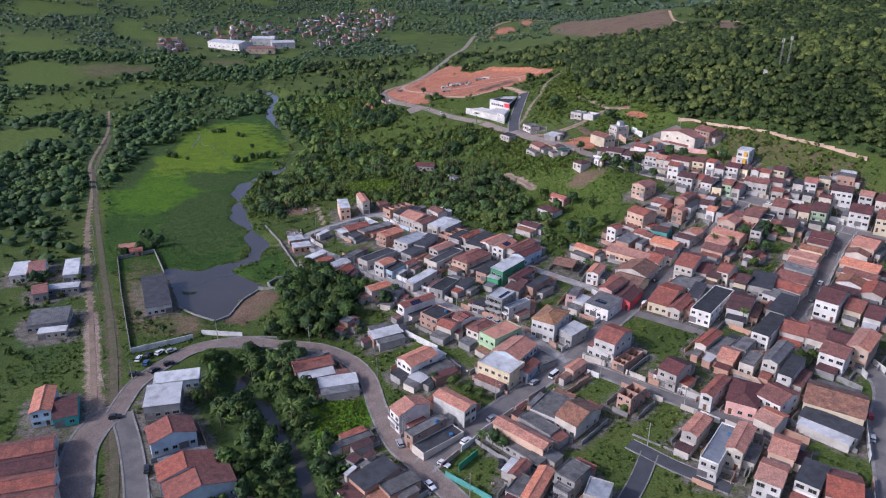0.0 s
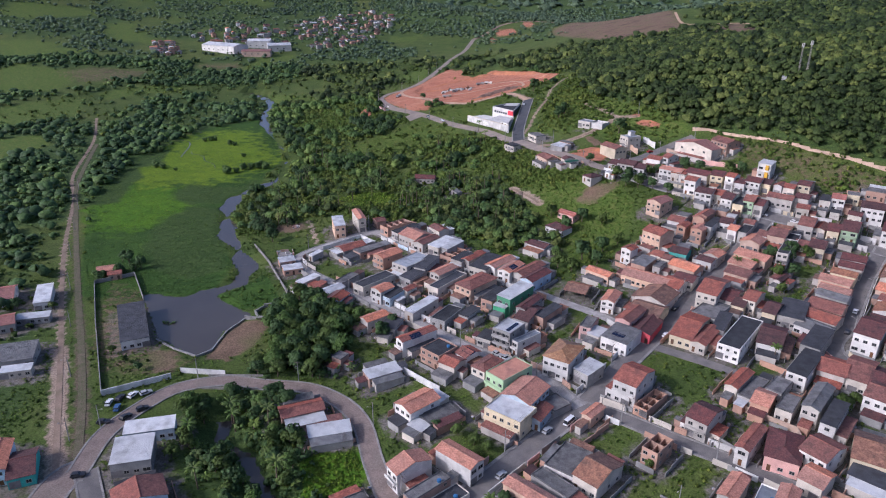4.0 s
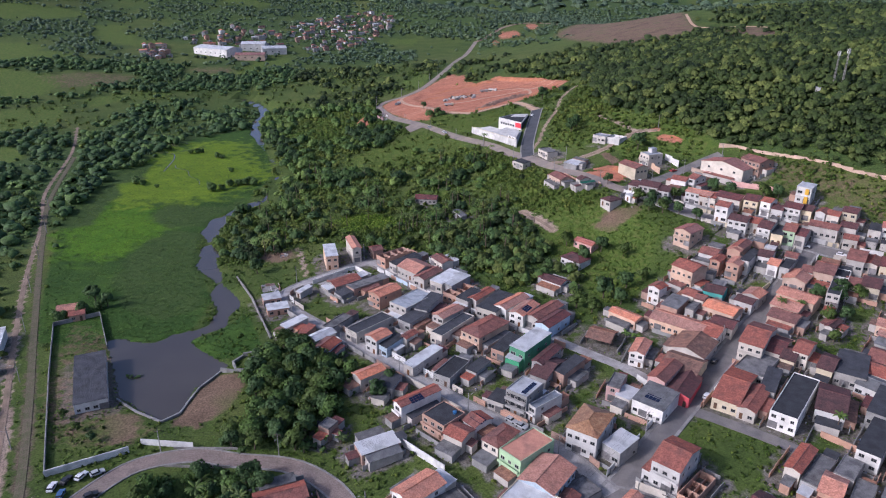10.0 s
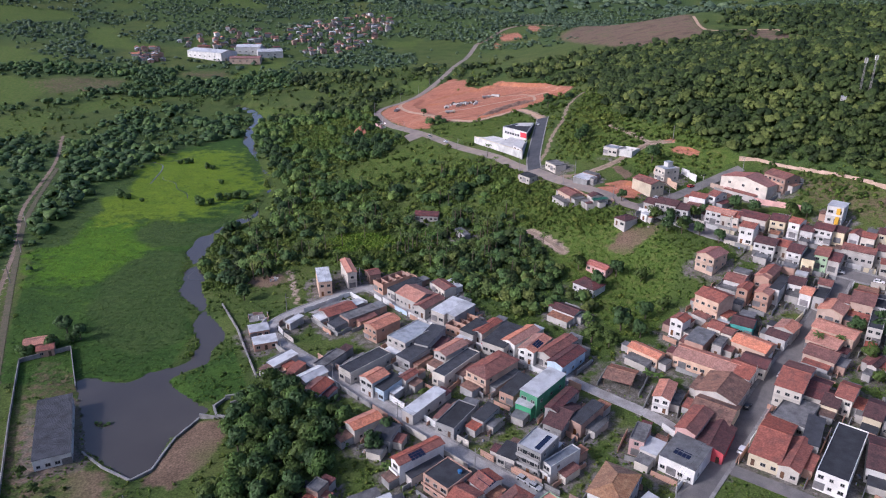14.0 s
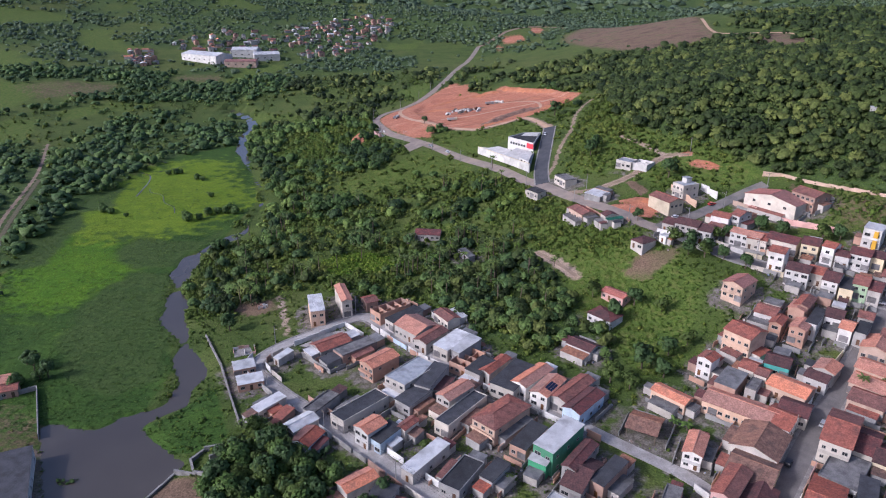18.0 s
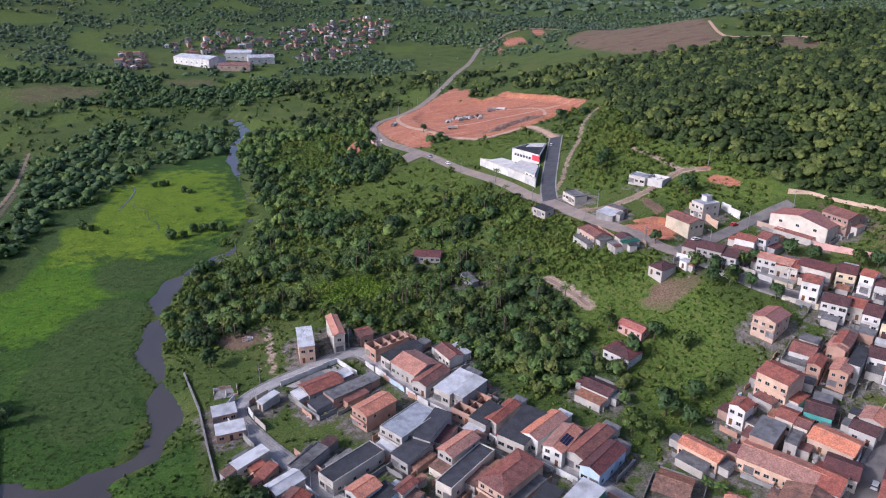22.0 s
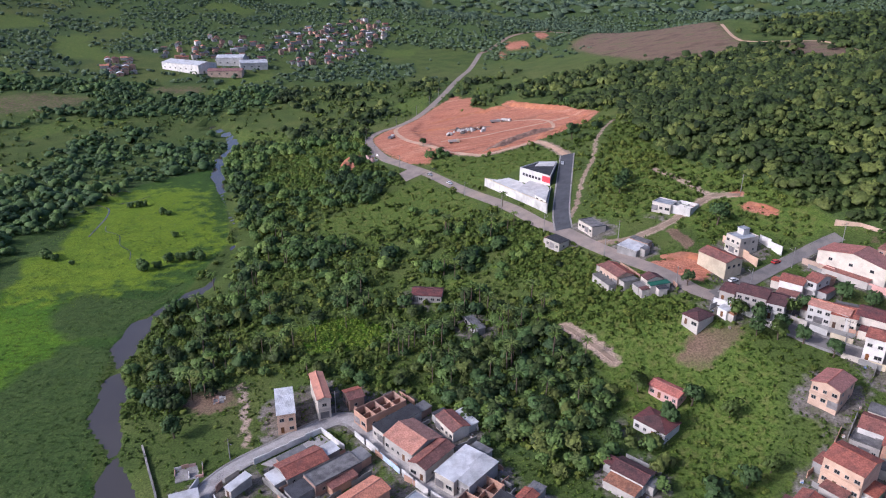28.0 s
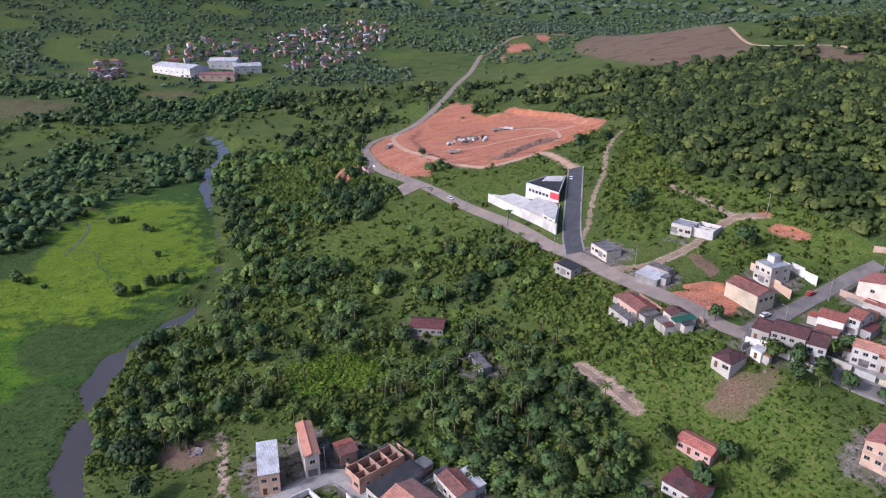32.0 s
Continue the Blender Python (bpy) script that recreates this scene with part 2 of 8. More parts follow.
M_TRUNK = mat("bark", ((0.13, 0.10, 0.07), (0.08, 0.06, 0.045)), 0.95, 1.5, 6, 0.2, 5)


def foliage(name, a, b, tint=0.35):
    """Leaves: a colour for each crown, lighter and darker clumps, light shining through."""
    m = mat(name, (a, b), 0.65, 0.06, 3, 0, 1, 0, 0, 0.15, tint, spec=0.2)
    t = m.node_tree
    n, l = t.nodes, t.links
    p, tr, mx = n["Principled BSDF"], n.new("ShaderNodeBsdfTranslucent"), n.new("ShaderNodeMixShader")
    src = p.inputs["Base Color"].links[0].from_socket
    l.new(src, tr.inputs[0])
    mx.inputs[0].default_value = 0.3
    l.new(p.outputs[0], mx.inputs[1])
    l.new(tr.outputs[0], mx.inputs[2])
    l.new(mx.outputs[0], n["Material Output"].inputs[0])
    return m


def leaves(name, *cols, speck=0.22, glow=0.25, grain=1.1, depth=0.3):
    """Leaves of many plants: each plant's own tint runs over the colours, and the shading follows the round of its crown."""
    m = bpy.data.materials.new(name)
    m.use_nodes = True
    t = m.node_tree
    n, l = t.nodes, t.links
    p = n["Principled BSDF"]
    p.inputs["Roughness"].default_value, p.inputs["Specular IOR Level"].default_value = 0.6, 0.2
    tint, out = n.new("ShaderNodeAttribute"), n.new("ShaderNodeAttribute")
    tint.attribute_name, out.attribute_name = "tint", "outward"
    ramp = n.new("ShaderNodeValToRGB")
    e = ramp.color_ramp.elements
    while len(e) < len(cols):
        e.new(0.5)
    for i, c in enumerate(cols):
        e[i].position, e[i].color = i / (len(cols) - 1), (*c, 1)
    l.new(tint.outputs["Fac"], ramp.inputs[0])
    geo = n.new("ShaderNodeNewGeometry")
    v = n.new("ShaderNodeMapRange")
    l.new(geo.outputs["Random Per Island"], v.inputs[0])
    v.inputs[3].default_value, v.inputs[4].default_value = 1 - speck, 1 + speck
    mul = n.new("ShaderNodeMix")
    mul.data_type, mul.blend_type = 'RGBA', 'MULTIPLY'
    mul.inputs[0].default_value = 1.0
    l.new(ramp.outputs[0], mul.inputs[6])
    l.new(v.outputs[0], mul.inputs[7])
    no, nv, fine = n.new("ShaderNodeTexNoise"), n.new("ShaderNodeMapRange"), n.new("ShaderNodeMix")
    no.inputs["Scale"].default_value, no.inputs["Detail"].default_value = grain, 4.0
    l.new(geo.outputs["Position"], no.inputs["Vector"])
    l.new(no.outputs["Fac"], nv.inputs[0])
    for i, q in enumerate((0.34, 0.66, 1 - depth, 1 + depth)):
        nv.inputs[i + 1].default_value = q
    fine.data_type, fine.blend_type = 'RGBA', 'MULTIPLY'
    fine.inputs[0].default_value = 1.0
    l.new(mul.outputs[2], fine.inputs[6])
    l.new(nv.outputs[0], fine.inputs[7])
    mul = fine
    l.new(mul.outputs[2], p.inputs["Base Color"])
    vt = n.new("ShaderNodeVectorTransform")
    vt.vector_type, vt.convert_from, vt.convert_to = 'NORMAL', 'OBJECT', 'WORLD'
    l.new(out.outputs["Vector"], vt.inputs[0])
    tr, mx = n.new("ShaderNodeBsdfTranslucent"), n.new("ShaderNodeMixShader")
    l.new(mul.outputs[2], tr.inputs[0])
    bp = n.new("ShaderNodeBump")
    bp.inputs["Strength"].default_value, bp.inputs["Distance"].default_value = 0.6, 0.45 / grain
    l.new(no.outputs["Fac"], bp.inputs["Height"])
    l.new(vt.outputs[0], bp.inputs["Normal"])
    for q in (p, tr):
        l.new(bp.outputs[0], q.inputs["Normal"])
    mx.inputs[0].default_value = glow
    l.new(p.outputs[0], mx.inputs[1])
    l.new(tr.outputs[0], mx.inputs[2])
    l.new(mx.outputs[0], n["Material Output"].inputs[0])
    return m


M_LEAF = leaves("dark_tree_leaves", (0.052, 0.092, 0.034), (0.075, 0.130, 0.040), (0.120, 0.186, 0.046))
M_LEAF2 = leaves("fresh_tree_leaves", (0.065, 0.103, 0.026), (0.099, 0.142, 0.029), (0.146, 0.172, 0.036))
M_WOOD = leaves("mixed_wood_leaves", (0.038, 0.068, 0.024), (0.063, 0.111, 0.031), (0.097, 0.165, 0.038), (0.168, 0.238, 0.052))
M_FOREST = leaves("forest_leaves", (0.030, 0.048, 0.015), (0.048, 0.073, 0.021), (0.074, 0.105, 0.027), (0.146, 0.176, 0.043), glow=0.3, grain=0.8)
# Distance haze is put into these colours: paler and bluer than near leaves.
M_DIST_HAZE = leaves("hazed_distant_leaves", (0.094, 0.139, 0.086), (0.115, 0.166, 0.094), (0.142, 0.192, 0.096), speck=0.15, glow=0.35, grain=0.3)
M_GRASS = leaves("rank_grass", (0.075, 0.140, 0.020), (0.108, 0.182, 0.025), (0.155, 0.215, 0.034), speck=0.15, glow=0.35)
M_MARSH = leaves("marsh_grass", (0.080, 0.150, 0.010), (0.108, 0.178, 0.012), (0.145, 0.205, 0.015), speck=0.15, glow=0.35)
M_SHRUB = leaves("shrub_leaves", (0.058, 0.095, 0.017), (0.090, 0.136, 0.020), (0.149, 0.181, 0.028))
M_LUSH = leaves("lush_shrub_leaves", (0.080, 0.122, 0.019), (0.102, 0.150, 0.023), (0.150, 0.181, 0.031), glow=0.35)
M_SUNNY = leaves("sunny_grass", (0.13, 0.21, 0.02), (0.17, 0.25, 0.024), (0.21, 0.28, 0.032), speck=0.15, glow=0.35)
M_PALM = foliage("palm_fronds", (0.08, 0.13, 0.03), (0.13, 0.17, 0.045), 0.3)

# water: dark, smooth, with small ripples
M_WATER = mat("dark_river_water", ((0.058, 0.050, 0.042), (0.075, 0.065, 0.054)), 0.10, 0.03, 3, 0.0, 1.0, 0, spec=0.55)
_t = M_WATER.node_tree
_n = _t.nodes.new("ShaderNodeTexNoise")
_n.inputs["Scale"].default_value = 0.9
_b = _t.nodes.new("ShaderNodeBump")
_b.inputs["Strength"].default_value, _b.inputs["Distance"].default_value = 0.06, 0.05
_t.links.new(_n.outputs["Fac"], _b.inputs["Height"])
_t.links.new(_b.outputs[0], _t.nodes["Principled BSDF"].inputs["Normal"])

# ---- the lie of the land ----
LOW = ((-220, 150, 2), (-140, 180, 1.5), (-95, 200, 1.2), (-97, 230, 1), (-130, 290, 0.6), (-90, 262, 1), (-40, 202, -2), (-25, 219, -1),
       (-60, 180, -3), (-40, 150, -3.5), (0, 150, -1), (0, 205, 0.5), (-5, 241, 1.5), (-112, 377, 0.5), (-89, 355, 1.5), (-151, 499, 0.5),
       (-165, 676, 0.5), (-183, 769, 1), (-283, 566, 3), (-269, 640, 3), (-200, 850, 4), (-400, 700, 6), (-450, 500, 4), (-500, 300, 3),
       (-350, 300, 2), (-121, 474, 0.6), (-110, 560, 1.5))
TOWN = ((29, 209, 1), (60, 150, 1), (110, 180, 4), (79, 243, 5.5), (107, 250, 7), (160, 290, 9.5), (158, 322, 15), (200, 290, 12), (220, 350, 24),
       (130, 341, 17), (83, 337, 11), (71, 317, 7.5), (36, 313, 6), (-5, 320, 4.5), (-18, 292, 4), (-51, 356, 3), (-28, 374, 5), (0, 364, 8),
       (25, 362, 9), (55, 372, 11), (70, 380, 13), (109, 367, 22), (141, 380, 28), (162, 440, 41), (105, 403, 28), (120, 412, 30), (112, 441, 34),
       (82, 424, 31))
UPPER = ((100, 508, 43), (45, 518, 31), (-55, 397, 5.5), (-38, 402, 7), (8, 438, 11), (-11, 477, 12), (-73, 642, 11), (-53, 605, 14), (1, 577, 22),
       (-20, 680, 26), (7, 715, 29), (37, 767, 30), (90, 675, 44), (77, 608, 43), (-48, 774, 16), (139, 516, 54), (172, 546, 72), (227, 474, 68),
       (200, 420, 50), (250, 380, 42), (280, 450, 74), (300, 520, 86), (250, 600, 88), (300, 700, 82), (173, 888, 58), (46, 1113, 24))
FAR = ((416, 1264, 66), (260, 960, 76), (340, 1060, 86), (440, 1150, 88), (330, 1420, 45), (-300, 1080, 23), (-268, 1140, 22), (-512, 1243, 50),
       (-400, 900, 12), (0, 1350, 28), (0, 1900, 60), (-600, 1750, 115), (-1000, 1500, 110), (-800, 1000, 26), (600, 1800, 62), (800, 1200, 95),
       (500, 900, 92), (500, 600, 100), (450, 400, 66), (400, 250, 30), (300, 150, 10), (0, 0, 0), (-300, 0, 2), (300, 0, 6), (-2000, 2600, 120),
       (0, 3000, 95), (2000, 2600, 110), (-2000, 500, 40), (2000, 500, 90), (2000, -500, 30), (-2000, -500, 20), (0, 4200, 120))
SPOTS = np.array(LOW + TOWN + UPPER + FAR, float)
NS = len(SPOTS)


def ker(d):
    return np.sqrt(d * d + 324.0)


_A = np.ones((NS + 1, NS + 1))
_A[NS, NS] = 0
_A[:NS, :NS] = -ker(np.hypot(SPOTS[:, None, 0] - SPOTS[None, :, 0], SPOTS[:, None, 1] - SPOTS[None, :, 1]))
WEIGHT = np.linalg.solve(_A, np.r_[SPOTS[:, 2], 0])


def height(x, y):
    """The ground's height by the spot heights, smooth between them."""
    x, y = np.asarray(x, float), np.asarray(y, float)
    return -(ker(np.hypot(x[..., None] - SPOTS[:, 0], y[..., None] - SPOTS[:, 1])) @ WEIGHT[:NS]) + WEIGHT[NS]


def inside(poly, x, y):
    """Which of the points lie in a polygon."""
    x, y = np.asarray(x, float), np.asarray(y, float)
    r = np.zeros(x.shape, bool)
    for (x0, y0), (x1, y1) in zip(poly, poly[1:] + poly[:1]):
        r ^= ((y0 > y) != (y1 > y)) & (x < (x1 - x0) * (y - y0) / (y1 - y0 + 1e-12) + x0)
    return r


def away(line, x, y, closed=False):
    """The distance of the points from a line of corners."""
    x, y = np.asarray(x, float), np.asarray(y, float)
    best = np.full(x.shape, 1e9)
    for (x0, y0), (x1, y1) in zip(line, line[1:] + (line[:1] if closed else [])):
        dx, dy = x1 - x0, y1 - y0
        s = np.clip(((x - x0) * dx + (y - y0) * dy) / (dx * dx + dy * dy + 1e-9), 0, 1)
        best = np.minimum(best, np.hypot(x - x0 - s * dx, y - y0 - s * dy))
    return best


def soft(poly, x, y, edge):
    """1 within a polygon, 0 outside, with a soft edge."""
    d = away(poly, x, y, True)
    return np.clip(0.5 + np.where(inside(poly, x, y), d, -d) / edge, 0, 1)


def smooth_line(pts, step=3.0):
    """A line of corners rounded (Catmull-Rom) and cut into short steps."""
    p = [Vector((*q, 0)) for q in pts]
    p = [p[0] * 2 - p[1]] + p + [p[-1] * 2 - p[-2]]
    out = []
    for i in range(1, len(p) - 2):
        a, b, c, d = p[i - 1:i + 3]
        n = max(2, int((c - b).length / step))
        for k in range(n):
            s = k / n
            v = 0.5 * (2 * b + (c - a) * s + (2 * a - 5 * b + 4 * c - d) * s * s + (3 * b - a - 3 * c + d) * s ** 3)
            out.append((v.x, v.y))
    out.append(tuple(p[-2][:2]))
    return out


RIVER = [(-224, 857), (-200, 822), (-189, 798), (-182, 775), (-181, 735), (-172, 695), (-162, 668), (-150, 634), (-135, 598), (-124, 574), (-118, 536), (-118, 497), (-127, 480), (-135, 461), (-133, 437), (-127, 415), (-120, 391), (-110, 373), (-103, 360), (-97, 343), (-97, 330), (-103, 322), (-110, 315)]
RIVER_W = 3.3
LAKE = [(-136, 315), (-122, 314), (-113, 318), (-103, 328), (-94, 330), (-99, 320), (-106, 315.5), (-99, 308), (-89, 301.5), (-82, 297.5), (-86, 292.5), (-90, 281), (-91.5, 266.5), (-96, 263), (-106, 268), (-116, 275), (-124, 290)]
CREEK = [(-75, 227), (-74, 222), (-72, 214), (-62, 207), (-54, 193), (-46, 181), (-40, 168), (-35, 155), (-30, 120), (-20, 60)]
MARSH = [(-167, 313), (-226, 453), (-238, 540), (-217, 663), (-179, 707), (-150, 640), (-124, 556), (-127, 485), (-139, 462), (-136, 419), (-124, 390), (-106, 350), (-106, 318), (-135, 311)]
MARSH_YELLOW = [(-258, 588), (-223, 583), (-228, 604), (-219, 641), (-197, 656), (-171, 652), (-155, 607), (-138, 587), (-128, 544), (-137, 526), (-149, 500), (-163, 489), (-183, 486), (-199, 482), (-228, 500)]
MARSH_LIGHT = [(-230, 500), (-196, 486), (-176, 478), (-160, 450), (-163, 420), (-178, 400), (-200, 400), (-222, 455)]
MARSH_MAT = [[(-282, 590), (-246, 492), (-225, 440), (-206, 450), (-214, 500), (-234, 560), (-260, 600)], [(-182, 466), (-172, 486), (-140, 484), (-130, 500), (-128, 484), (-139, 466), (-139, 448), (-160, 446)], [(-168, 400), (-160, 440), (-138, 440), (-126, 400), (-108, 352), (-120, 330), (-150, 350)], [(-240, 600), (-250, 545), (-232, 520), (-212, 545), (-222, 580)]]
MAT_EAST = [(-106, 315.7), (-98, 319), (-91, 331), (-86, 338), (-77, 318), (-71, 305), (-83, 302), (-89, 301.4), (-99, 308)]
SITE = [(-13, 807), (25, 813), (48, 800), (55, 823), (71, 786), (92, 740), (110, 697), (97, 672), (66, 648), (50, 642), (22, 636), (-2, 649), (-22, 690), (-35, 763), (-27, 792)]
SITE_WEST = [(-60, 746), (-54, 768), (-37, 787), (-25, 806), (-4, 861), (6, 884), (27, 862), (21, 816), (-5, 800), (-15, 777), (-20, 679), (-8, 662), (-13, 635), (-28, 644), (-45, 680), (-55, 712)]
GREEN_TRI = [(-13, 633), (-1, 644), (25, 633), (56, 636), (66, 605), (64, 594), (45, 598), (38, 590), (19, 583), (10, 586), (-6, 612)]
SHOP_PLOT = [(18, 580), (46, 514), (54, 540), (63, 578), (48, 592)]
CLEAR_HILL = [(167, 1165), (240, 1330), (330, 1330), (321, 1053), (291, 916), (286, 874), (249, 828), (202, 855), (189, 892), (174, 985)]
CLEAR_CREST = [(305, 852), (336, 852), (330, 749), (287, 726), (282, 787)]
PITCH_FAR = [(-332, 958), (-330, 1006), (-276, 1015), (-262, 968), (-296, 950)]
PITCH = [(-485, 894), (-434, 940), (-368, 942), (-361, 884), (-423, 837)]
PIT = [(79, 453), (94, 454), (103, 446), (96, 434), (84, 437)]
BANK_ORANGE = [(-73, 661), (-77, 680), (-69, 696), (-63, 689), (-64, 670), (-68, 658)]
HILL_CUT = [(128, 489), (134, 491), (142, 480), (141, 475), (136, 479), (130, 485)]
RED_NORTH = [[(76, 1188), (100, 1290), (134, 1282), (110, 1209)], [(136, 1301), (180, 1418), (161, 1308)]]
HILL_CUT_TOP = [(126, 500), (132, 502), (135, 496), (131, 495)]
GREY_YARD = [(93, 479), (98, 479), (102, 465), (97, 460)]
BARE_SLOPE = [(74, 399), (84, 409), (101, 408), (96, 400), (85, 392), (77, 394)]
LAKE_SHORE = [(-91, 266), (-89, 281), (-85, 292), (-72, 287), (-74, 270), (-82, 257), (-92, 259)]
VERGE_LOT = [(-98, 396), (-94, 404), (-79, 406), (-75, 394), (-86, 389)]
BEND_YARD = [(-34, 629), (-22, 640), (-12, 621), (-26, 608)]
RUIN_YARD = [(-63, 690), (-51, 686), (-42, 662), (-49, 654), (-60, 672)]
LOT_BARE = [(-116, 263), (-104, 265.5), (-98.5, 251), (-107, 248)]
LOT = [(-126, 244), (-96, 249), (-92, 256), (-116, 274), (-128, 312), (-152, 330), (-160, 330), (-143, 270)]


def water_gap(x, y):
    """How far a point is from open water (minus: in it)."""
    lake = away(LAKE, x, y, True) * np.where(inside(LAKE, x, y), -1, 1)
    y = np.asarray(y, float)
    w = np.interp(y, (480, 505, 640, 665), (RIVER_W, 0.4, 0.4, 3.3)) + np.interp(y, (480, 505, 640, 665), (1.0, 0.15, 0.15, 0.45)) * (1.6 * np.sin(np.asarray(y) * 0.13) + 1.1 * np.sin(np.asarray(y) * 0.31 + np.asarray(x) * 0.2))
    return np.minimum(lake + 1.5 * np.sin(np.asarray(x) * 0.25 + np.asarray(y) * 0.2), away(RIVER, x, y) - w)


def spread(lo, a, b, hi, step, grow=1.12):
    mid = list(np.arange(a, b + step, step))
    s, v, up = step, b, []
    while v < hi:
        s *= grow
        v += s
        up.append(v)
    s, v, dn = step, a, []
    while v > lo:
        s *= grow
        v -= s
        dn.append(v)
    return np.array(dn[::-1] + mid + up)


GX, GY = spread(-4500, -300, 260, 4500, 2.5), spread(-1500, 130, 720, 4900, 2.5)
XX, YY = np.meshgrid(GX, GY)
ZZ = height(XX, YY)
far_fade = np.clip((np.hypot(XX, YY - 400) - 500) / 900, 0, 1)
ZZ += far_fade * 16 * (np.sin(XX * 0.0061 + 1.3) * np.sin(YY * 0.0052 + 0.4) + 0.5 * np.sin(XX * 0.013 + YY * 0.009))
gap = water_gap(XX, YY)
ZZ = np.where(gap < 7, np.where(gap < 0, np.maximum(-1.6, gap * 0.5), np.minimum(ZZ, 0.10 + gap * 0.14)), ZZ)
in_marsh = soft(MARSH, XX, YY, 6.0)
ZZ = np.where((gap > 0) & (XX < -40) & (YY > 225), np.maximum(ZZ, np.minimum(0.1 + gap * 0.14, 0.4)), ZZ)
ZZ = ZZ * (1 - in_marsh) + in_marsh * np.where(gap > 0, 0.22, ZZ)
ZZ -= 2.0 * np.clip((np.where(inside(SITE, XX, YY), away(SITE, XX, YY, True), 0) - 5) / 3, 0, 1)
cgap = away(CREEK, XX, YY) - 2.6
ZZ = np.where(cgap < 8, np.where(cgap < 0, -5.2, np.minimum(ZZ, -4.6 + cgap * 0.55)), ZZ)


def ground_z(x, y):
    """The height of the ground sheet itself."""
    x, y = np.asarray(x, float), np.asarray(y, float)
    i = np.clip(np.searchsorted(GX, x) - 1, 0, len(GX) - 2)
    j = np.clip(np.searchsorted(GY, y) - 1, 0, len(GY) - 2)
    u, v = (x - GX[i]) / (GX[i + 1] - GX[i]), (y - GY[j]) / (GY[j + 1] - GY[j])
    return (ZZ[j, i] * (1 - u) + ZZ[j, i + 1] * u) * (1 - v) + (ZZ[j + 1, i] * (1 - u) + ZZ[j + 1, i + 1] * u) * v


def gz(x, y):
    return float(ground_z(x, y))


# ---- streets: lines on the plan ----
ST_BRIDGE = [(-108, 193), (-108, 212), (-102, 228), (-94, 239), (-79, 244), (-65, 242), (-49, 240), (-36, 233), (-27, 221), (-21, 201), (-14, 183), (-5, 171), (6, 156), (22, 130)]
ST_MAIN = [(-5, 171), (7, 185), (24, 203), (47, 226), (61, 242), (79, 263), (109, 299), (132, 324), (151, 344), (163, 358)]
ST_CROSS = [(47, 226), (56, 222), (74, 207), (87, 197), (95, 190), (112, 174)]
ST_BLOCK = [(79, 263), (89, 255), (99, 247), (108, 239)]
ST_TERRACE = [(43, 308), (35, 315), (23, 325), (8, 338), (-8, 352), (-23, 370), (-36, 384), (-46, 381), (-58, 372), (-68, 364), (-74, 355), (-73, 347), (-62, 334), (-51, 323), (-31, 303), (-18, 290), (-3, 276), (9, 265), (25, 252), (36, 243), (47, 226)]
ST_LINK = [(43, 308), (53, 299), (63, 290), (70, 282), (80, 264)]
ST_RIGHT = [(208, 331), (188, 308), (164, 276), (148, 254), (156, 212), (141, 184), (127, 155), (112, 125)]
ST_TOP = [(96, 424), (108, 414), (122, 396), (139, 381), (154, 369), (170, 358), (189, 348), (206, 330), (250, 300)]
ST_NORTH = [(52, 1227), (24, 1062), (0, 915), (-22, 825), (-40, 788), (-56, 772), (-63, 746), (-57, 710), (-46, 671), (-31, 645), (-12, 616), (9, 578), (29, 540), (42, 510), (52, 495), (61, 478), (71, 461), (82, 443), (90, 428), (96, 424)]
ST_EAST = [(96, 424), (109, 432), (125, 442), (145, 452), (157, 456)]
ST_WHITE = [(52, 497), (54, 517), (62, 558), (70, 597)]
ST_TEE = [(60, 180), (65, 175), (71, 169), (84, 159)]
ST_TEE2 = [(65, 175), (59, 164), (50, 150), (40, 132)]
ST_COBBLE = [(-96, 120), (-103, 153), (-111, 175), (-111, 190), (-108, 194)]
ST_PAVED = [(-76, 130), (-86, 156), (-96, 177), (-106, 194)]
TR_DIRT = [(-112, 188), (-129, 223), (-149, 264), (-177, 320), (-204, 377), (-236, 452), (-262, 505), (-291, 599), (-330, 690)]
TR_VERGE = [(-78, 408), (-74, 398), (-72, 389), (-66, 371)]
HILL_PATH = [(104, 540), (114, 518), (119, 504), (123, 499)]
TR_RAIL = [(-86, 130), (-93, 157), (-107, 190), (-123, 227), (-143, 268), (-167, 315), (-198, 377), (-224, 430), (-252, 491), (-284, 590)]
TR_SITE = [(-10, 862), (-24, 816), (-41, 780), (-41, 753), (-28, 702), (-9, 668), (3, 651), (22, 635), (40, 637), (57, 642), (64, 624), (69, 598)]
TR_CUT = [(57, 508), (62, 520), (71, 552), (81, 577), (90, 612), (102, 641), (111, 656)]
TR_YARD = [(62, 478), (77, 476), (96, 484), (108, 493), (121, 501), (132, 497)]
TR_WOOD = [(41, 425), (49, 412), (55, 402)]
STREETS = [(ST_BRIDGE, 3.2), (ST_MAIN, 3.6), (ST_CROSS, 3.0), (ST_BLOCK, 2.6), (ST_TERRACE, 2.8), (ST_LINK, 2.6), (ST_RIGHT, 3.2), (ST_TOP, 3.2), (ST_NORTH, 3.4), (ST_EAST, 3.2), (ST_WHITE, 3.8), (ST_TEE, 3.0), (ST_TEE2, 3.0), (ST_COBBLE, 5.0), (ST_PAVED, 3.4), (TR_DIRT, 2.4), (TR_RAIL, 2.2), (TR_SITE, 2.0), (TR_CUT, 1.6), (TR_YARD, 1.7), (TR_WOOD, 1.6)]

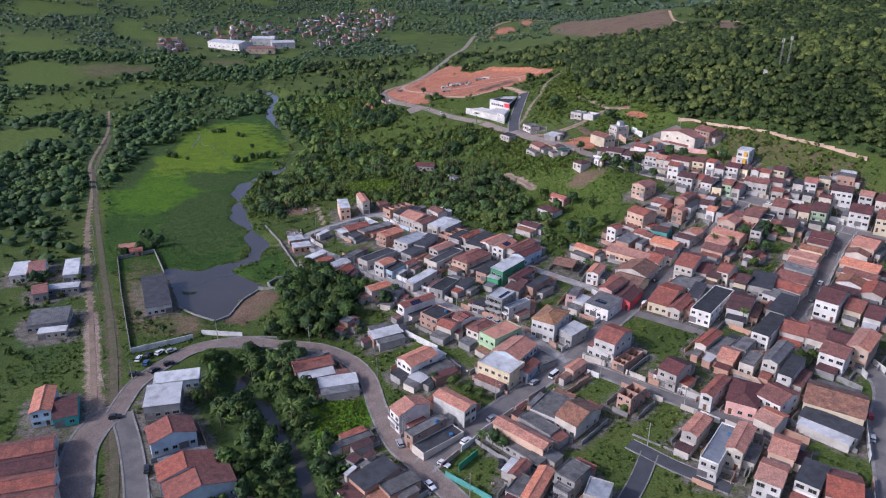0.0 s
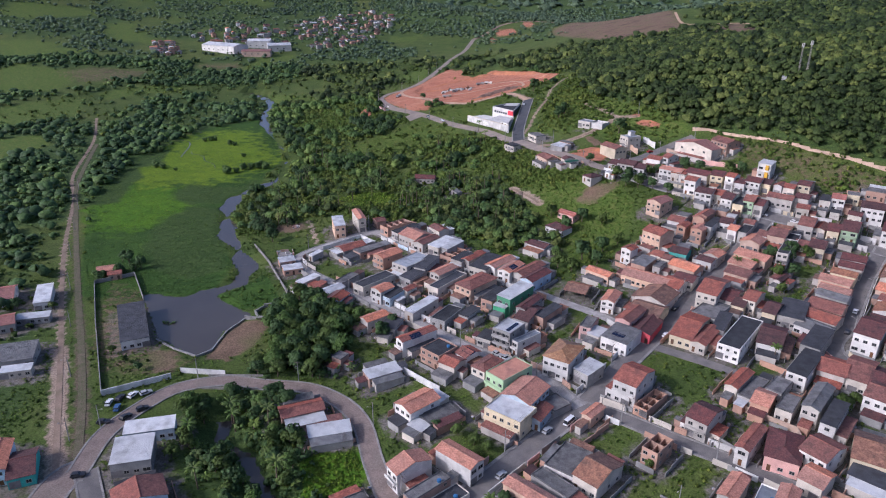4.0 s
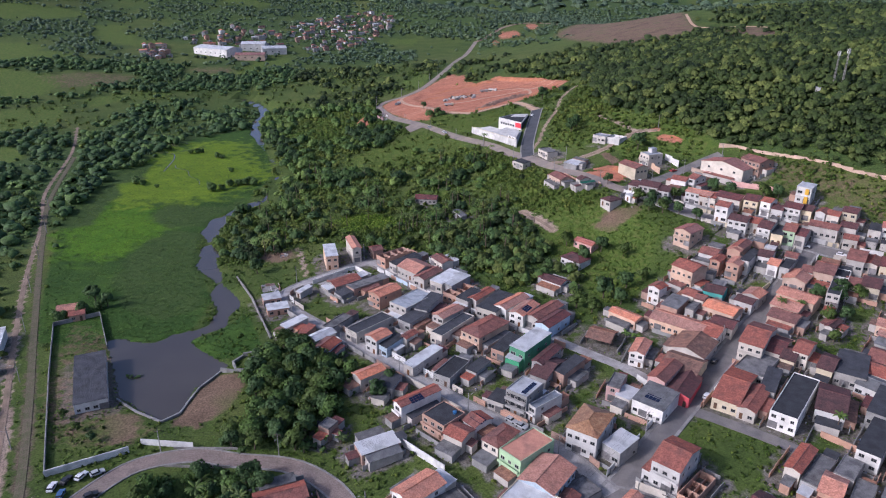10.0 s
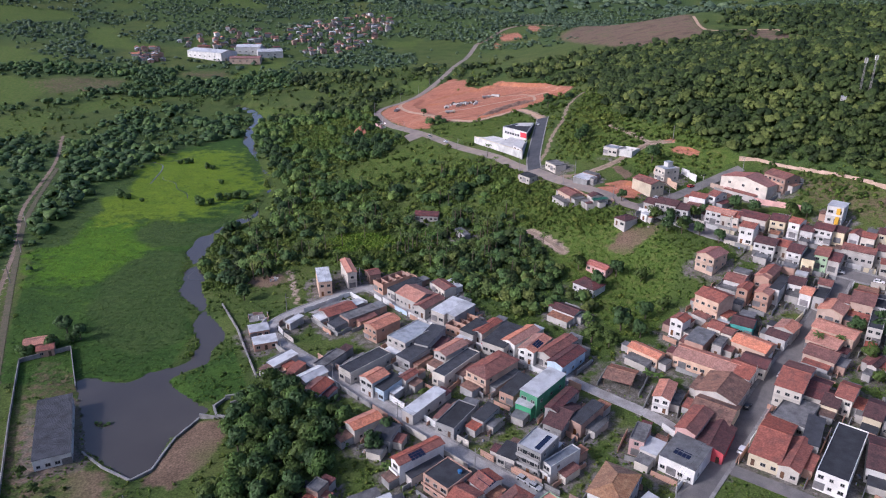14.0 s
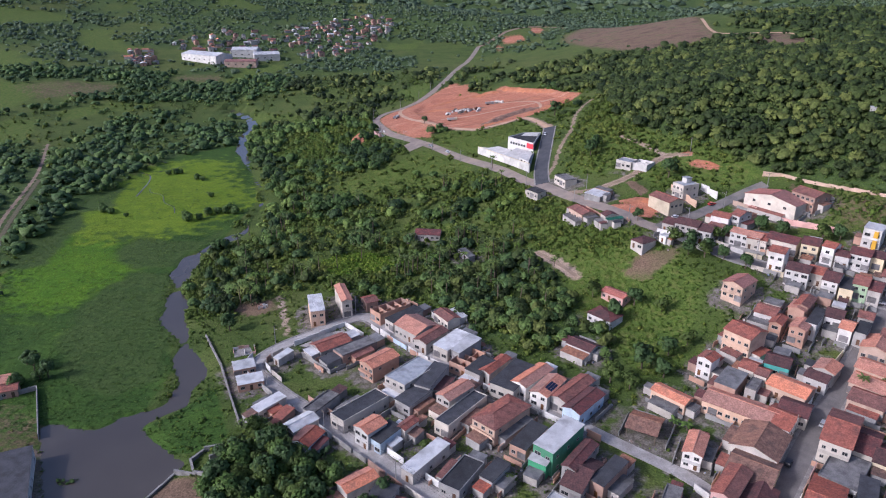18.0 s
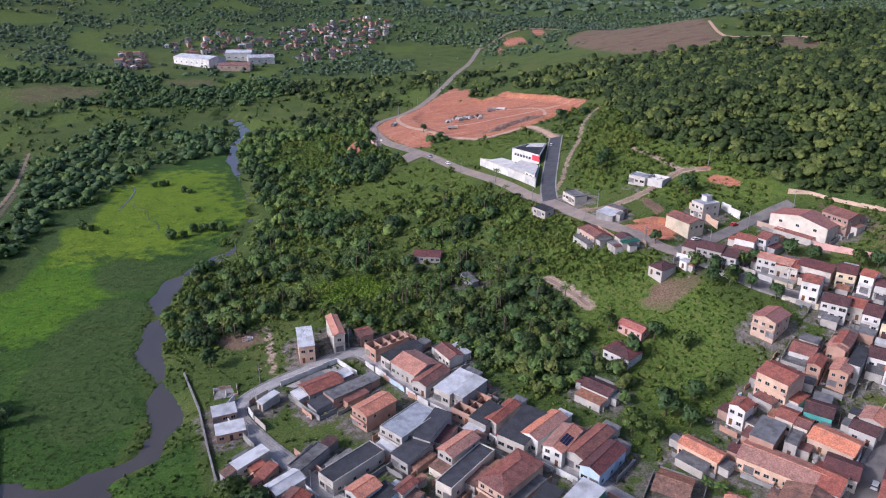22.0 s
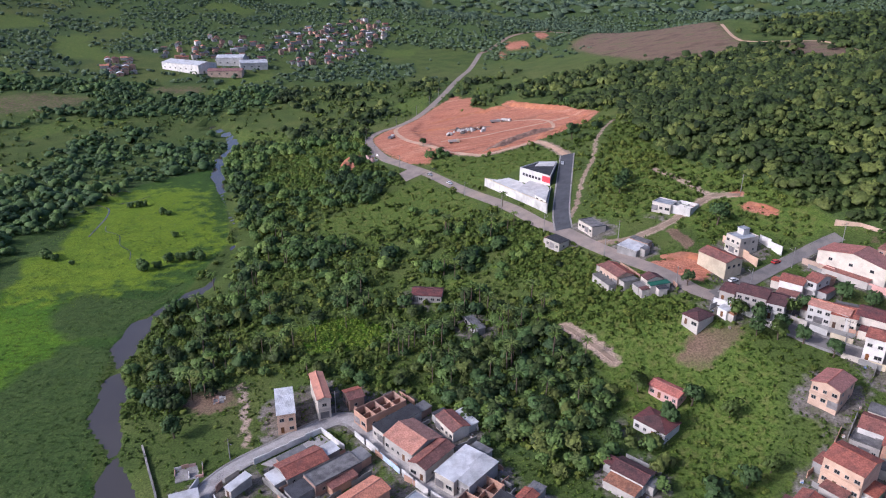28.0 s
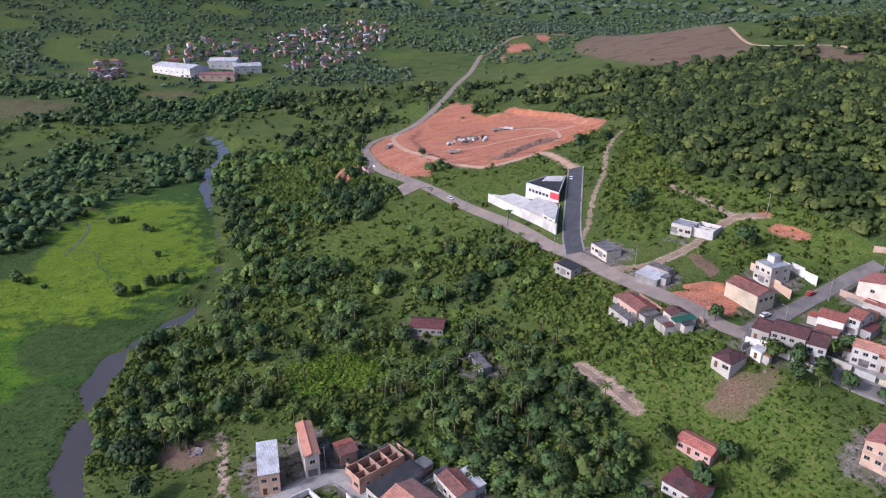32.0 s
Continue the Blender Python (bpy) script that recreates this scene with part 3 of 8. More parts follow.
# ---- houses on the plan: place, turn, width, depth, eaves, roof, form, wall ----
PLAN = []


def H(*a):
    PLAN.append(a)


H(-8.3, 224.2, -47, 8.1, 13.3, 6.0, 'T1', 'd', 'w')
H(-21.8, 245.6, 29, 13.2, 6.0, 3.5, 'W', 'm', 'k')
H(-0.9, 220.8, 36, 12.6, 6.5, 3.2, 'C', 'f', 'g')
H(-7.6, 215.0, -40, 6.3, 4.6, 3.0, 'W', 'm', 'w')
H(-9.7, 192.9, -55, 5.8, 12.2, 7.0, 'T1', 'w', 'w')
H(-4.3, 184.8, -48, 4.2, 14.6, 5.5, 'C', 'f', 'k')
H(5.1, 196.0, 48, 6.1, 13.9, 6.5, 'T1', 'd', 'w')
H(-0.3, 181.5, -49, 5.8, 16.9, 2.6, 'D', 'f', 'w')
H(-26.4, 183.2, -59, 3.6, 11.2, 3.0, 'C', 'f', 'k')
H(-24.0, 171.7, -37, 2.0, 4.4, 2.5, 'C', 'f', 'g')
H(-19.0, 164.3, -47, 7.9, 13.0, 4.5, 'D', 'm', 'k')
H(-11.3, 161.0, -53, 6.2, 10.9, 4.0, 'C', 'f', 'k')
H(28.2, 227.7, 54, 14.0, 11.2, 6.5, 'T1', 'w', 'b')
H(23.6, 238.4, -48, 8.5, 15.3, 8.0, 'S', 'f', 'n')
H(22.3, 217.9, -38, 13.9, 10.5, 7.0, 'W', 'f', 'y')
H(32.1, 219.5, -33, 5.1, 9.7, 4.0, 'T2', 'd', 'b')
H(38.2, 225.8, -55, 7.7, 7.9, 3.0, 'C', 'f', 'g')
H(44.4, 248.3, -33, 9.9, 14.6, 8.0, 'T4', 'h', 'w')
H(52.4, 241.7, -49, 6.6, 9.4, 5.0, 'W', 'm', 'g')
H(65.9, 231.9, -41, 8.5, 14.3, 8.0, 'T2', 'w', 'w')
H(61.3, 229.5, -46, 9.4, 5.1, 4.0, 'T2', 'm', 'w')
H(70.1, 224.6, -45, 5.0, 13.9, 3.0, 'R', 'r', 'k')
H(49.7, 219.0, -44, 3.5, 8.5, 4.0, 'T1', 'd', 's')
H(65.1, 199.6, -45, 5.3, 9.7, 6.0, 'R', 'r', 'k')
H(83.3, 212.0, -45, 7.1, 11.4, 6.5, 'T3', 'w', 'w')
H(80.0, 210.0, -46, 8.5, 3.1, 3.5, 'T3', 'm', 'w')
H(38.0, 196.9, -37, 9.5, 13.6, 4.0, 'C', 'f', 'w')
H(45.3, 190.3, -45, 8.3, 13.8, 5.0, 'T5', 'w', 'w')
H(26.1, 180.0, 47, 5.2, 19.6, 5.5, 'T1', 'd', 's')
H(32.3, 187.0, 43, 5.2, 13.6, 4.0, 'C', 'f', 'g')
H(23.7, 176.8, -46, 21.8, 3.8, 3.0, 'C', 'f', 'g')
H(28.4, 158.8, -28, 4.3, 14.8, 4.0, 'T1', 'd', 's')
H(38.8, 162.1, -42, 6.8, 9.0, 6.0, 'C', 'f', 'g')
H(35.8, 157.7, -40, 4.9, 4.6, 4.0, 'C', 'f', 'g')
H(44.3, 153.1, -25, 6.8, 7.9, 7.0, 'P', 'f', 'w')
H(23.9, 165.7, -35, 3.4, 7.8, 3.5, 'T2', 'd', 'w')
H(23.2, 158.6, -33, 4.6, 9.2, 4.0, 'C', 'f', 'g')
H(102.1, 231.7, -44, 4.3, 14.4, 5.0, 'T2', 'd', 'w')
H(105.7, 228.1, -45, 4.7, 16.0, 4.0, 'C', 'f', 'g')
H(106.4, 221.5, -39, 5.8, 10.4, 4.5, 'T1', 'w', 'k')
H(114.0, 227.8, -44, 5.4, 10.5, 5.0, 'C', 'f', 'g')
H(112.9, 218.2, -40, 5.1, 11.1, 5.0, 'C', 'f', 'w')
H(122.3, 218.4, -42, 5.1, 17.9, 7.0, 'G', 'd', 'w')
H(123.8, 210.6, -42, 4.6, 15.6, 6.0, 'D', 'm', 'w')
H(128.0, 238.9, -43, 6.5, 19.5, 6.0, 'D', 'm', 'w')
H(138.4, 238.9, -38, 8.9, 12.8, 5.0, 'T2', 'w', 'w')
H(146.4, 236.9, -41, 8.2, 18.4, 5.0, 'T2', 'w', 'w')
H(151.1, 230.2, -38, 7.9, 17.4, 5.0, 'T3', 'w', 'w')
H(144.4, 220.1, -44, 8.7, 12.1, 7.0, 'T2', 'w', 'w')
H(156.6, 224.8, -43, 7.2, 17.2, 8.0, 'T1', 'd', 's')
H(93.5, 200.5, -42, 3.9, 15.2, 6.0, 'T2', 'd', 'w')
H(102.3, 197.6, -29, 9.5, 15.5, 5.0, 'T3', 'h', 'p')
H(112.3, 194.9, -54, 8.2, 12.2, 6.0, 'T2', 'w', 'w')
H(130.6, 193.4, -33, 17.8, 15.8, 5.0, 'T5', 'w', 'y')
H(124.2, 183.4, -44, 17.5, 6.8, 3.5, 'D', 'm', 'g')
H(105.6, 184.6, -49, 6.8, 9.3, 5.0, 'T1', 'w', 'w')
H(84.5, 171.5, -37, 5.5, 21.3, 6.5, 'L', 'f', 'w')
H(91.2, 172.9, -36, 4.9, 15.2, 7.0, 'T1', 'd', 'w')
H(103.7, 170.7, -35, 7.2, 10.6, 5.0, 'T1', 'w', 's')
H(94.7, 158.7, -36, 7.0, 10.9, 6.0, 'T1', 'w', 'w')
H(105.4, 157.6, -40, 6.5, 10.9, 6.0, 'D', 'm', 'w')
H(112.6, 154.1, -26, 8.8, 12.8, 5.0, 'T2', 'w', 'p')
H(80.6, 180.6, -41, 4.8, 11.8, 6.0, 'T1', 'd', 'w')
H(72.7, 319.5, -47, 12.5, 5.6, 4.0, 'T1', 'w', 's')
H(92.5, 311.4, -39, 22.2, 10.3, 4.0, 'T1', 'w', 's')
H(93.3, 323.3, -42, 7.1, 11.3, 5.0, 'G', 'm', 'k')
H(111.5, 319.1, -46, 12.7, 9.3, 4.0, 'T1', 'w', 's')
H(122.5, 323.3, -44, 7.2, 7.2, 4.0, 'T3', 'w', 'w')
H(127.1, 326.8, -45, 6.8, 8.5, 4.5, 'T1', 'd', 'w')
H(102.7, 305.0, -44, 8.3, 12.3, 4.0, 'T2', 'w', 'w')
H(108.5, 309.1, -37, 8.8, 9.0, 4.0, 'T3', 'w', 'w')
H(91.7, 294.8, -39, 13.6, 15.3, 4.5, 'T5', 'd', 'w')
H(85.1, 283.8, -37, 12.7, 13.9, 4.0, 'T5', 'w', 'y')
H(75.7, 275.9, -40, 6.2, 15.0, 6.5, 'T2', 'd', 'p')
H(80.8, 270.9, -35, 8.4, 15.1, 4.0, 'T3', 'd', 'r')
H(71.8, 293.4, -29, 5.5, 11.3, 5.5, 'T1', 'd', 'w')
H(58.1, 272.0, -29, 4.5, 9.5, 6.0, 'C', 'f', 'p')
H(69.0, 262.9, -41, 10.9, 12.7, 5.0, 'G', 'm', 'w', 'solar')
H(60.6, 267.1, -40, 5.2, 7.0, 4.0, 'W', 'm', 'w')
H(115.8, 295.6, -38, 8.4, 19.5, 7.0, 'T2', 'w', 'w')
H(122.2, 293.4, -39, 7.5, 14.0, 4.0, 'T3', 'w', 'w')
H(124.8, 287.4, -39, 4.9, 11.0, 4.0, 'T3', 'w', 'y')
H(130.1, 288.8, -41, 5.1, 11.5, 6.0, 'T2', 'w', 'w')
H(133.3, 311.8, -43, 10.5, 10.2, 4.0, 'T2', 'w', 's')
H(137.7, 318.8, -47, 10.8, 10.2, 4.0, 'T1', 'w', 's')
H(143.7, 323.6, -46, 14.7, 8.9, 4.5, 'T1', 'w', 's')
H(110.6, 282.5, -43, 10.1, 16.1, 4.0, 'C', 'f', 'g')
H(97.8, 269.2, -37, 8.6, 24.0, 4.0, 'T2', 'w', 'y')
H(101.0, 261.6, -39, 5.6, 17.1, 4.0, 'T2', 'd', 'w')
H(110.8, 271.6, -33, 4.7, 15.3, 4.0, 'D', 'm', 'g')
H(113.7, 260.5, -39, 8.3, 29.0, 6.0, 'D', 'f', 'w')
H(125.4, 259.4, -32, 8.7, 17.6, 5.0, 'T3', 'w', 'w')
H(134.9, 280.6, -40, 5.1, 12.6, 5.0, 'T3', 'w', 'y')
H(142.5, 279.3, -33, 9.8, 16.8, 5.0, 'D', 'm', 'w')
H(188.0, 319.4, -35, 9.9, 9.5, 4.0, 'T3', 'w', 'w')
H(183.5, 313.0, -38, 9.7, 8.3, 4.4, 'T3', 'w', 'w')
H(178.1, 308.1, -40, 10.1, 7.5, 4.0, 'T5', 'w', 'y')
H(171.5, 302.4, -40, 12.5, 7.8, 4.4, 'T1', 'w', 's')
H(168.6, 296.6, -43, 12.1, 6.6, 4.0, 'T1', 'w', 'p')
H(165.2, 291.6, -46, 12.4, 7.3, 4.0, 'G', 'w', 'g')
H(158.6, 283.5, -42, 13.0, 11.1, 4.4, 'T2', 'w', 's')
H(153.4, 276.0, -47, 12.4, 10.5, 4.0, 'T2', 'w', 'w')
H(146.0, 268.3, -51, 12.0, 9.2, 4.0, 'G', 'w', 'w')
H(141.7, 257.7, -42, 7.0, 18.3, 5.0, 'D', 'm', 'g')
H(163.2, 259.9, -43, 8.8, 17.7, 8.0, 'T3', 'w', 'w')
H(171.7, 256.7, -41, 6.4, 14.9, 5.0, 'T2', 'w', 'y')
H(176.4, 250.1, -43, 6.1, 15.3, 5.0, 'T3', 'w', 'w')
H(186.6, 269.8, -40, 8.6, 15.0, 4.5, 'T2', 'd', 'w')
H(181.4, 279.1, -40, 10.1, 10.5, 4.0, 'T5', 'd', 'w')
H(175.2, 271.0, -41, 10.5, 8.9, 4.0, 'T3', 'w', 'w')
H(188.6, 284.6, -45, 13.9, 7.9, 4.0, 'T2', 'w', 'w')
H(192.4, 291.4, -44, 15.8, 10.0, 4.5, 'T1', 'w', 's')
H(197.5, 303.6, -39, 9.5, 12.2, 4.2, 'T5', 'd', 'w')
H(204.2, 309.2, -45, 10.3, 15.0, 5.0, 'T1', 'w', 's')
H(138.4, 376.6, -38, 8.6, 9.7, 6.0, 'T3', 'w', 'w')
H(145.3, 375.7, -39, 6.0, 9.3, 5.0, 'T2', 'w', 'w')
H(148.5, 369.8, -40, 5.6, 11.4, 6.0, 'T3', 'w', 'w')
H(152.5, 366.4, -34, 4.9, 10.6, 5.0, 'D', 'm', 'y')
H(158.2, 366.8, -37, 5.1, 10.7, 6.0, 'T2', 'w', 'n')
H(162.5, 364.6, -39, 4.8, 11.4, 5.0, 'T3', 'w', 'w')
H(174.3, 368.7, -38, 12.4, 8.3, 5.0, 'T2', 'w', 'w')
H(185.2, 367.7, -38, 6.7, 8.7, 5.0, 'T3', 'w', 'w')
H(134.4, 386.9, -39, 6.0, 8.4, 8.0, 'T2', 'w', 'w')
H(133.8, 405.1, -33, 7.9, 10.4, 5.0, 'T2', 'w', 'w')
H(142.8, 400.6, -42, 12.4, 10.0, 5.0, 'T3', 'w', 'w')
H(151.0, 393.9, -36, 6.6, 10.5, 6.0, 'T3', 'w', 'y')
H(156.2, 388.3, -47, 4.8, 7.8, 7.0, 'T2', 'w', 'w')
H(159.7, 384.7, -37, 5.1, 7.9, 5.0, 'T3', 'w', 'w')
H(166.2, 383.2, -40, 7.5, 9.4, 6.0, 'T3', 'w', 'w')
H(172.5, 381.8, -40, 4.8, 9.3, 5.0, 'T3', 'w', 'y')
H(178.0, 378.8, -47, 4.4, 7.6, 5.0, 'T2', 'd', 'w')
H(182.0, 376.3, -39, 5.3, 7.6, 5.0, 'T2', 'w', 'w')
H(189.6, 376.0, -40, 6.2, 8.7, 6.0, 'T3', 'w', 'y')
H(176.2, 394.2, -43, 6.9, 7.3, 8.0, 'W', 'm', 'w')
H(153.1, 434.4, -54, 25.6, 12.3, 6.0, 'TP', 'd', 'u', 'hall')
H(167.1, 431.3, -64, 12.5, 10.9, 6.0, 'T2', 'w', 'k')
H(-56.8, 385.2, 15, 5.9, 14.2, 7.0, 'W', 'm', 's')
H(-46.3, 392.2, 19, 4.3, 16.6, 7.5, 'S', 'd', 'u')
H(-77.8, 347.4, 23, 7.8, 5.7, 3.0, 'W', 'm', 'k')
H(-73.0, 337.7, 22, 9.2, 5.7, 3.0, 'W', 'm', 'k')
H(-64.3, 353.8, -37, 2.9, 7.5, 3.0, 'W', 'm', 'w')
H(-47.2, 361.1, -50, 8.0, 14.0, 3.5, 'T2', 'd', 'g')
H(-46.0, 350.6, -50, 6.0, 6.3, 2.6, 'D', 'm', 'g')
H(-37.3, 357.6, -49, 6.8, 16.2, 4.0, 'C', 'f', 'k')
H(-26.8, 343.9, -44, 7.4, 12.9, 6.0, 'T1', 'd', 'k')
H(-35.1, 392.1, -62, 6.4, 5.4, 4.0, 'T2', 'd', 'k')
H(-25.4, 385.2, -49, 7.2, 16.5, 4.5, 'R', 'r', 'k')
H(-19.4, 377.9, -49, 5.6, 15.8, 4.0, 'D', 'm', 'w')
H(-14.1, 368.3, -46, 12.8, 12.2, 4.5, 'T1', 'w', 'w')
H(-8.1, 359.4, -38, 6.1, 13.7, 4.5, 'T2', 'd', 'w')
H(0.0, 354.3, -40, 7.0, 14.4, 4.5, 'W', 'm', 'w')
H(4.7, 351.3, -43, 5.4, 12.8, 4.5, 'W', 'm', 'g')
H(5.5, 344.1, -38, 7.5, 13.0, 4.0, 'R', 'r', 'k')
H(10.1, 337.6, -41, 6.7, 10.5, 4.5, 'D', 'm', 'w')
H(15.2, 338.6, -39, 4.3, 13.7, 4.5, 'T2', 'd', 'w')
H(21.4, 331.4, -36, 9.6, 17.7, 4.5, 'D', 'm', 'w')
H(27.6, 330.8, -43, 6.1, 16.1, 5.0, 'T1', 'd', 'w')
H(32.0, 324.0, -36, 6.4, 13.4, 5.5, 'T1', 'd', 'w', 'solar')
H(40.4, 323.0, -43, 5.8, 18.2, 5.0, 'T2', 'd', 'w')
H(42.7, 316.1, -42, 6.5, 15.6, 5.0, 'T3', 'd', 'b')
H(-1.8, 374.3, -57, 9.9, 6.2, 4.0, 'T2', 'w', 'w')
H(-14.6, 335.2, -40, 9.6, 18.1, 6.0, 'P', 'f', 'w')
H(-7.4, 332.6, -27, 6.0, 15.2, 5.0, 'D', 'm', 'g')
H(0.6, 322.6, -43, 5.9, 12.6, 6.0, 'T1', 'd', 'w')
H(-13.5, 322.9, -42, 7.1, 11.3, 4.0, 'D', 'm', 'g')
H(2.5, 314.5, -38, 5.7, 21.8, 5.0, 'D', 'f', 'w')
H(15.2, 310.0, -44, 9.3, 18.2, 6.0, 'T2', 'h', 's')
H(-31.0, 317.5, -43, 6.8, 20.2, 5.0, 'D', 'f', 'w')
H(-44.6, 321.5, -32, 5.0, 13.2, 4.0, 'C', 'f', 'g')
H(-26.3, 304.2, -43, 6.3, 8.0, 6.5, 'T1', 'd', 'w')
H(-21.7, 302.5, -41, 5.9, 9.8, 4.5, 'D', 'm', 'b')
H(-14.7, 306.4, -39, 3.4, 6.7, 5.0, 'T2', 'd', 'w')
H(-8.7, 291.4, -40, 4.7, 16.8, 4.0, 'W', 'm', 'v')
H(1.9, 284.8, -32, 7.0, 14.9, 4.0, 'D', 'f', 'g')
H(11.4, 285.1, -40, 4.7, 9.0, 4.0, 'D', 'm', 'g')
H(22.9, 300.1, -38, 5.8, 13.1, 4.0, 'D', 'm', 'k')
H(31.2, 295.4, -42, 7.0, 17.1, 8.0, 'W', 'm', 'N')
H(24.7, 288.6, -34, 5.8, 3.7, 5.0, 'W', 'm', 'N')
H(36.5, 289.1, -37, 4.2, 14.9, 6.0, 'T3', 'd', 'g')
H(36.3, 283.5, -36, 6.6, 15.4, 4.0, 'T3', 'w', 'g')
H(43.8, 282.9, -44, 4.4, 13.4, 5.0, 'D', 'm', 'k')
H(25.8, 265.5, -38, 8.1, 11.0, 9.0, 'W', 'f', 'g', 'skylight')
H(32.4, 262.3, -51, 3.3, 13.0, 6.0, 'L', 'f', 'w')
H(17.8, 266.7, -33, 6.0, 6.6, 4.0, 'D', 'm', 'w')
H(-10.0, 264.7, -52, 4.4, 16.5, 6.5, 'T2', 'd', 'w', 'solar')
H(-1.2, 256.0, -44, 9.7, 10.3, 6.0, 'D', 'f', 'k')
H(9.6, 254.5, -49, 5.6, 7.7, 4.5, 'T2', 'w', 'w', 'solar')
H(3.6, 248.2, -37, 7.1, 7.3, 5.0, 'T2', 'w', 'w')
H(16.3, 244.8, -42, 6.1, 10.9, 6.0, 'T2', 'h', 'w')
H(-27.8, 281.1, -51, 5.4, 10.6, 5.0, 'T1', 'd', 'w')
H(-20.5, 276.4, -22, 6.8, 8.2, 4.0, 'D', 'm', 'g')
H(-49.4, 310.3, -43, 5.7, 9.9, 4.0, 'W', 'd', 'w')
H(-45.9, 302.7, -27, 6.9, 8.3, 4.0, 'T2', 'd', 'b')
H(-62.5, 321.9, -44, 4.4, 11.0, 3.5, 'W', 'm', 'w')
H(-56.1, 315.9, -29, 3.6, 6.5, 3.5, 'T2', 'm', 'k')
H(-38.3, 253.8, -31, 4.4, 4.9, 5.0, 'C', 'f', 'k')
H(60.3, 306.1, -30, 9.7, 10.2, 3.5, 'T5', 'w', 'open')
H(68.8, 385.3, -48, 10.7, 5.8, 3.2, 'TP', 'w', 'p')
H(61.5, 371.5, -48, 11.0, 8.8, 3.5, 'T3', 'h', 'w')
H(48.9, 350.8, -43, 10.3, 6.9, 3.5, 'T3', 'w', 'w')
H(112.8, 370.7, -50, 8.3, 11.1, 6.4, 'TP', 'd', 's')
H(104.7, 342.8, -53, 10.5, 10.7, 8.0, 'T2', 'w', 's')
H(88.9, 333.0, -48, 5.2, 6.2, 7.0, 'T2', 'd', 'w')
H(118.4, 356.3, -40, 7.4, 9.2, 4.0, 'T2', 'w', 'w')
H(104.3, 443.7, 27, 9.0, 14.1, 6.0, 'T2', 'd', 'y', 'hall')
H(117.6, 456.4, -67, 7.8, 9.9, 7.0, 'P', 'f', 'w')
H(125.9, 427.0, -40, 8.2, 8.1, 5.0, 'T2', 'w', 'w')
H(133.5, 424.9, -56, 4.6, 9.6, 6.0, 'T2', 'w', 'w')
H(101.6, 422.8, -45, 5.5, 9.2, 4.0, 'T3', 'w', 'w')
H(107.8, 418.3, -38, 10.3, 9.6, 6.0, 'T3', 'w', 'w')
H(114.1, 413.1, -35, 5.8, 10.2, 6.0, 'T3', 'w', 'w')
H(129.6, 406.9, -43, 13.1, 6.9, 6.0, 'T1', 'w', 'w')
H(85.5, 410.9, -56, 6.8, 8.6, 3.4, 'T3', 'h', 'v')
H(95.6, 412.8, -60, 3.9, 3.2, 3.0, 'W', 'm', 'w')
H(64.7, 445.4, -69, 12.3, 8.0, 4.0, 'T2', 'w', 's')
H(75.2, 434.2, -73, 4.5, 6.7, 4.0, 'T3', 'w', 'w')
H(76.8, 430.3, -80, 2.9, 7.9, 3.0, 'Z', 'm', 'w')
H(47.0, 483.4, -56, 9.1, 6.1, 3.5, 'D', 'm', 'w')
H(63.7, 490.9, -68, 11.5, 7.3, 4.0, 'C', 'f', 'w')
H(75.6, 464.8, -50, 9.8, 8.0, 2.6, 'W', 'm', 'g')
H(-11.0, 464.5, -7, 13.0, 8.5, 3.2, 'T3', 'w', 'v')
H(8.1, 436.2, -66, 11.5, 3.4, 3.0, 'G', 'm', 'g')
H(-201.4, 304.7, 20, 6.9, 15.3, 4.0, 'W', 'm', 'w')
H(-195.0, 308.7, 23, 6.7, 14.9, 4.0, 'TP', 'w', 'w')
H(-178.0, 307.6, 22, 6.5, 18.3, 4.0, 'W', 'm', 'w')
H(-180.2, 282.9, 28, 5.9, 10.5, 4.0, 'TP', 'w', 'w')
H(-172.4, 288.3, 16, 13.0, 4.8, 3.0, 'W', 'm', 'g')
H(-162.3, 256.6, 18, 15.2, 13.1, 3.5, 'G', 'm', 'g')
H(-155.4, 246.1, 16, 10.3, 4.2, 3.0, 'W', 'm', 'w')
H(-130.8, 193.7, 21, 6.2, 14.8, 5.5, 'T1', 'd', 'b')
H(-123.3, 192.9, 24, 7.2, 13.0, 3.5, 'T3', 'w', 't')
H(-125.7, 171.6, 19, 17.5, 8.3, 4.2, 'T2', 'w', 'w')
H(-121.9, 164.7, 19, 17.2, 7.8, 4.0, 'T3', 'w', 'w')
H(-117.8, 157.4, 17, 16.7, 7.2, 4.3, 'T2', 'w', 'w')
H(-114.5, 151.2, 15, 16.4, 7.0, 4.0, 'T2', 'w', 'w')
H(-127.6, 281.6, 25, 10.6, 33.5, 4.0, 'D', 'm', 'w', 'shed')
H(-93.1, 198.4, 14, 11.4, 11.8, 5.0, 'W', 'm', 'g')
H(-93.2, 211.4, 14, 15.3, 6.3, 4.0, 'W', 'm', 'b')
H(-84.9, 182.0, 30, 13.8, 9.4, 5.0, 'T2', 'd', 'b')
H(-75.2, 167.0, 27, 16.2, 8.2, 5.0, 'T2', 'd', 'b')
H(-69.3, 160.5, 30, 19.1, 9.0, 5.0, 'T2', 'd', 'b')
H(-47.6, 224.8, 23, 14.5, 7.0, 3.5, 'T2', 'w', 'k')
H(-36.8, 214.9, 16, 14.0, 5.9, 3.0, 'W', 'm', 'g')
H(119.0, 348.8, -39, 4.2, 8.0, 6.0, 'T2', 'd', 'k')
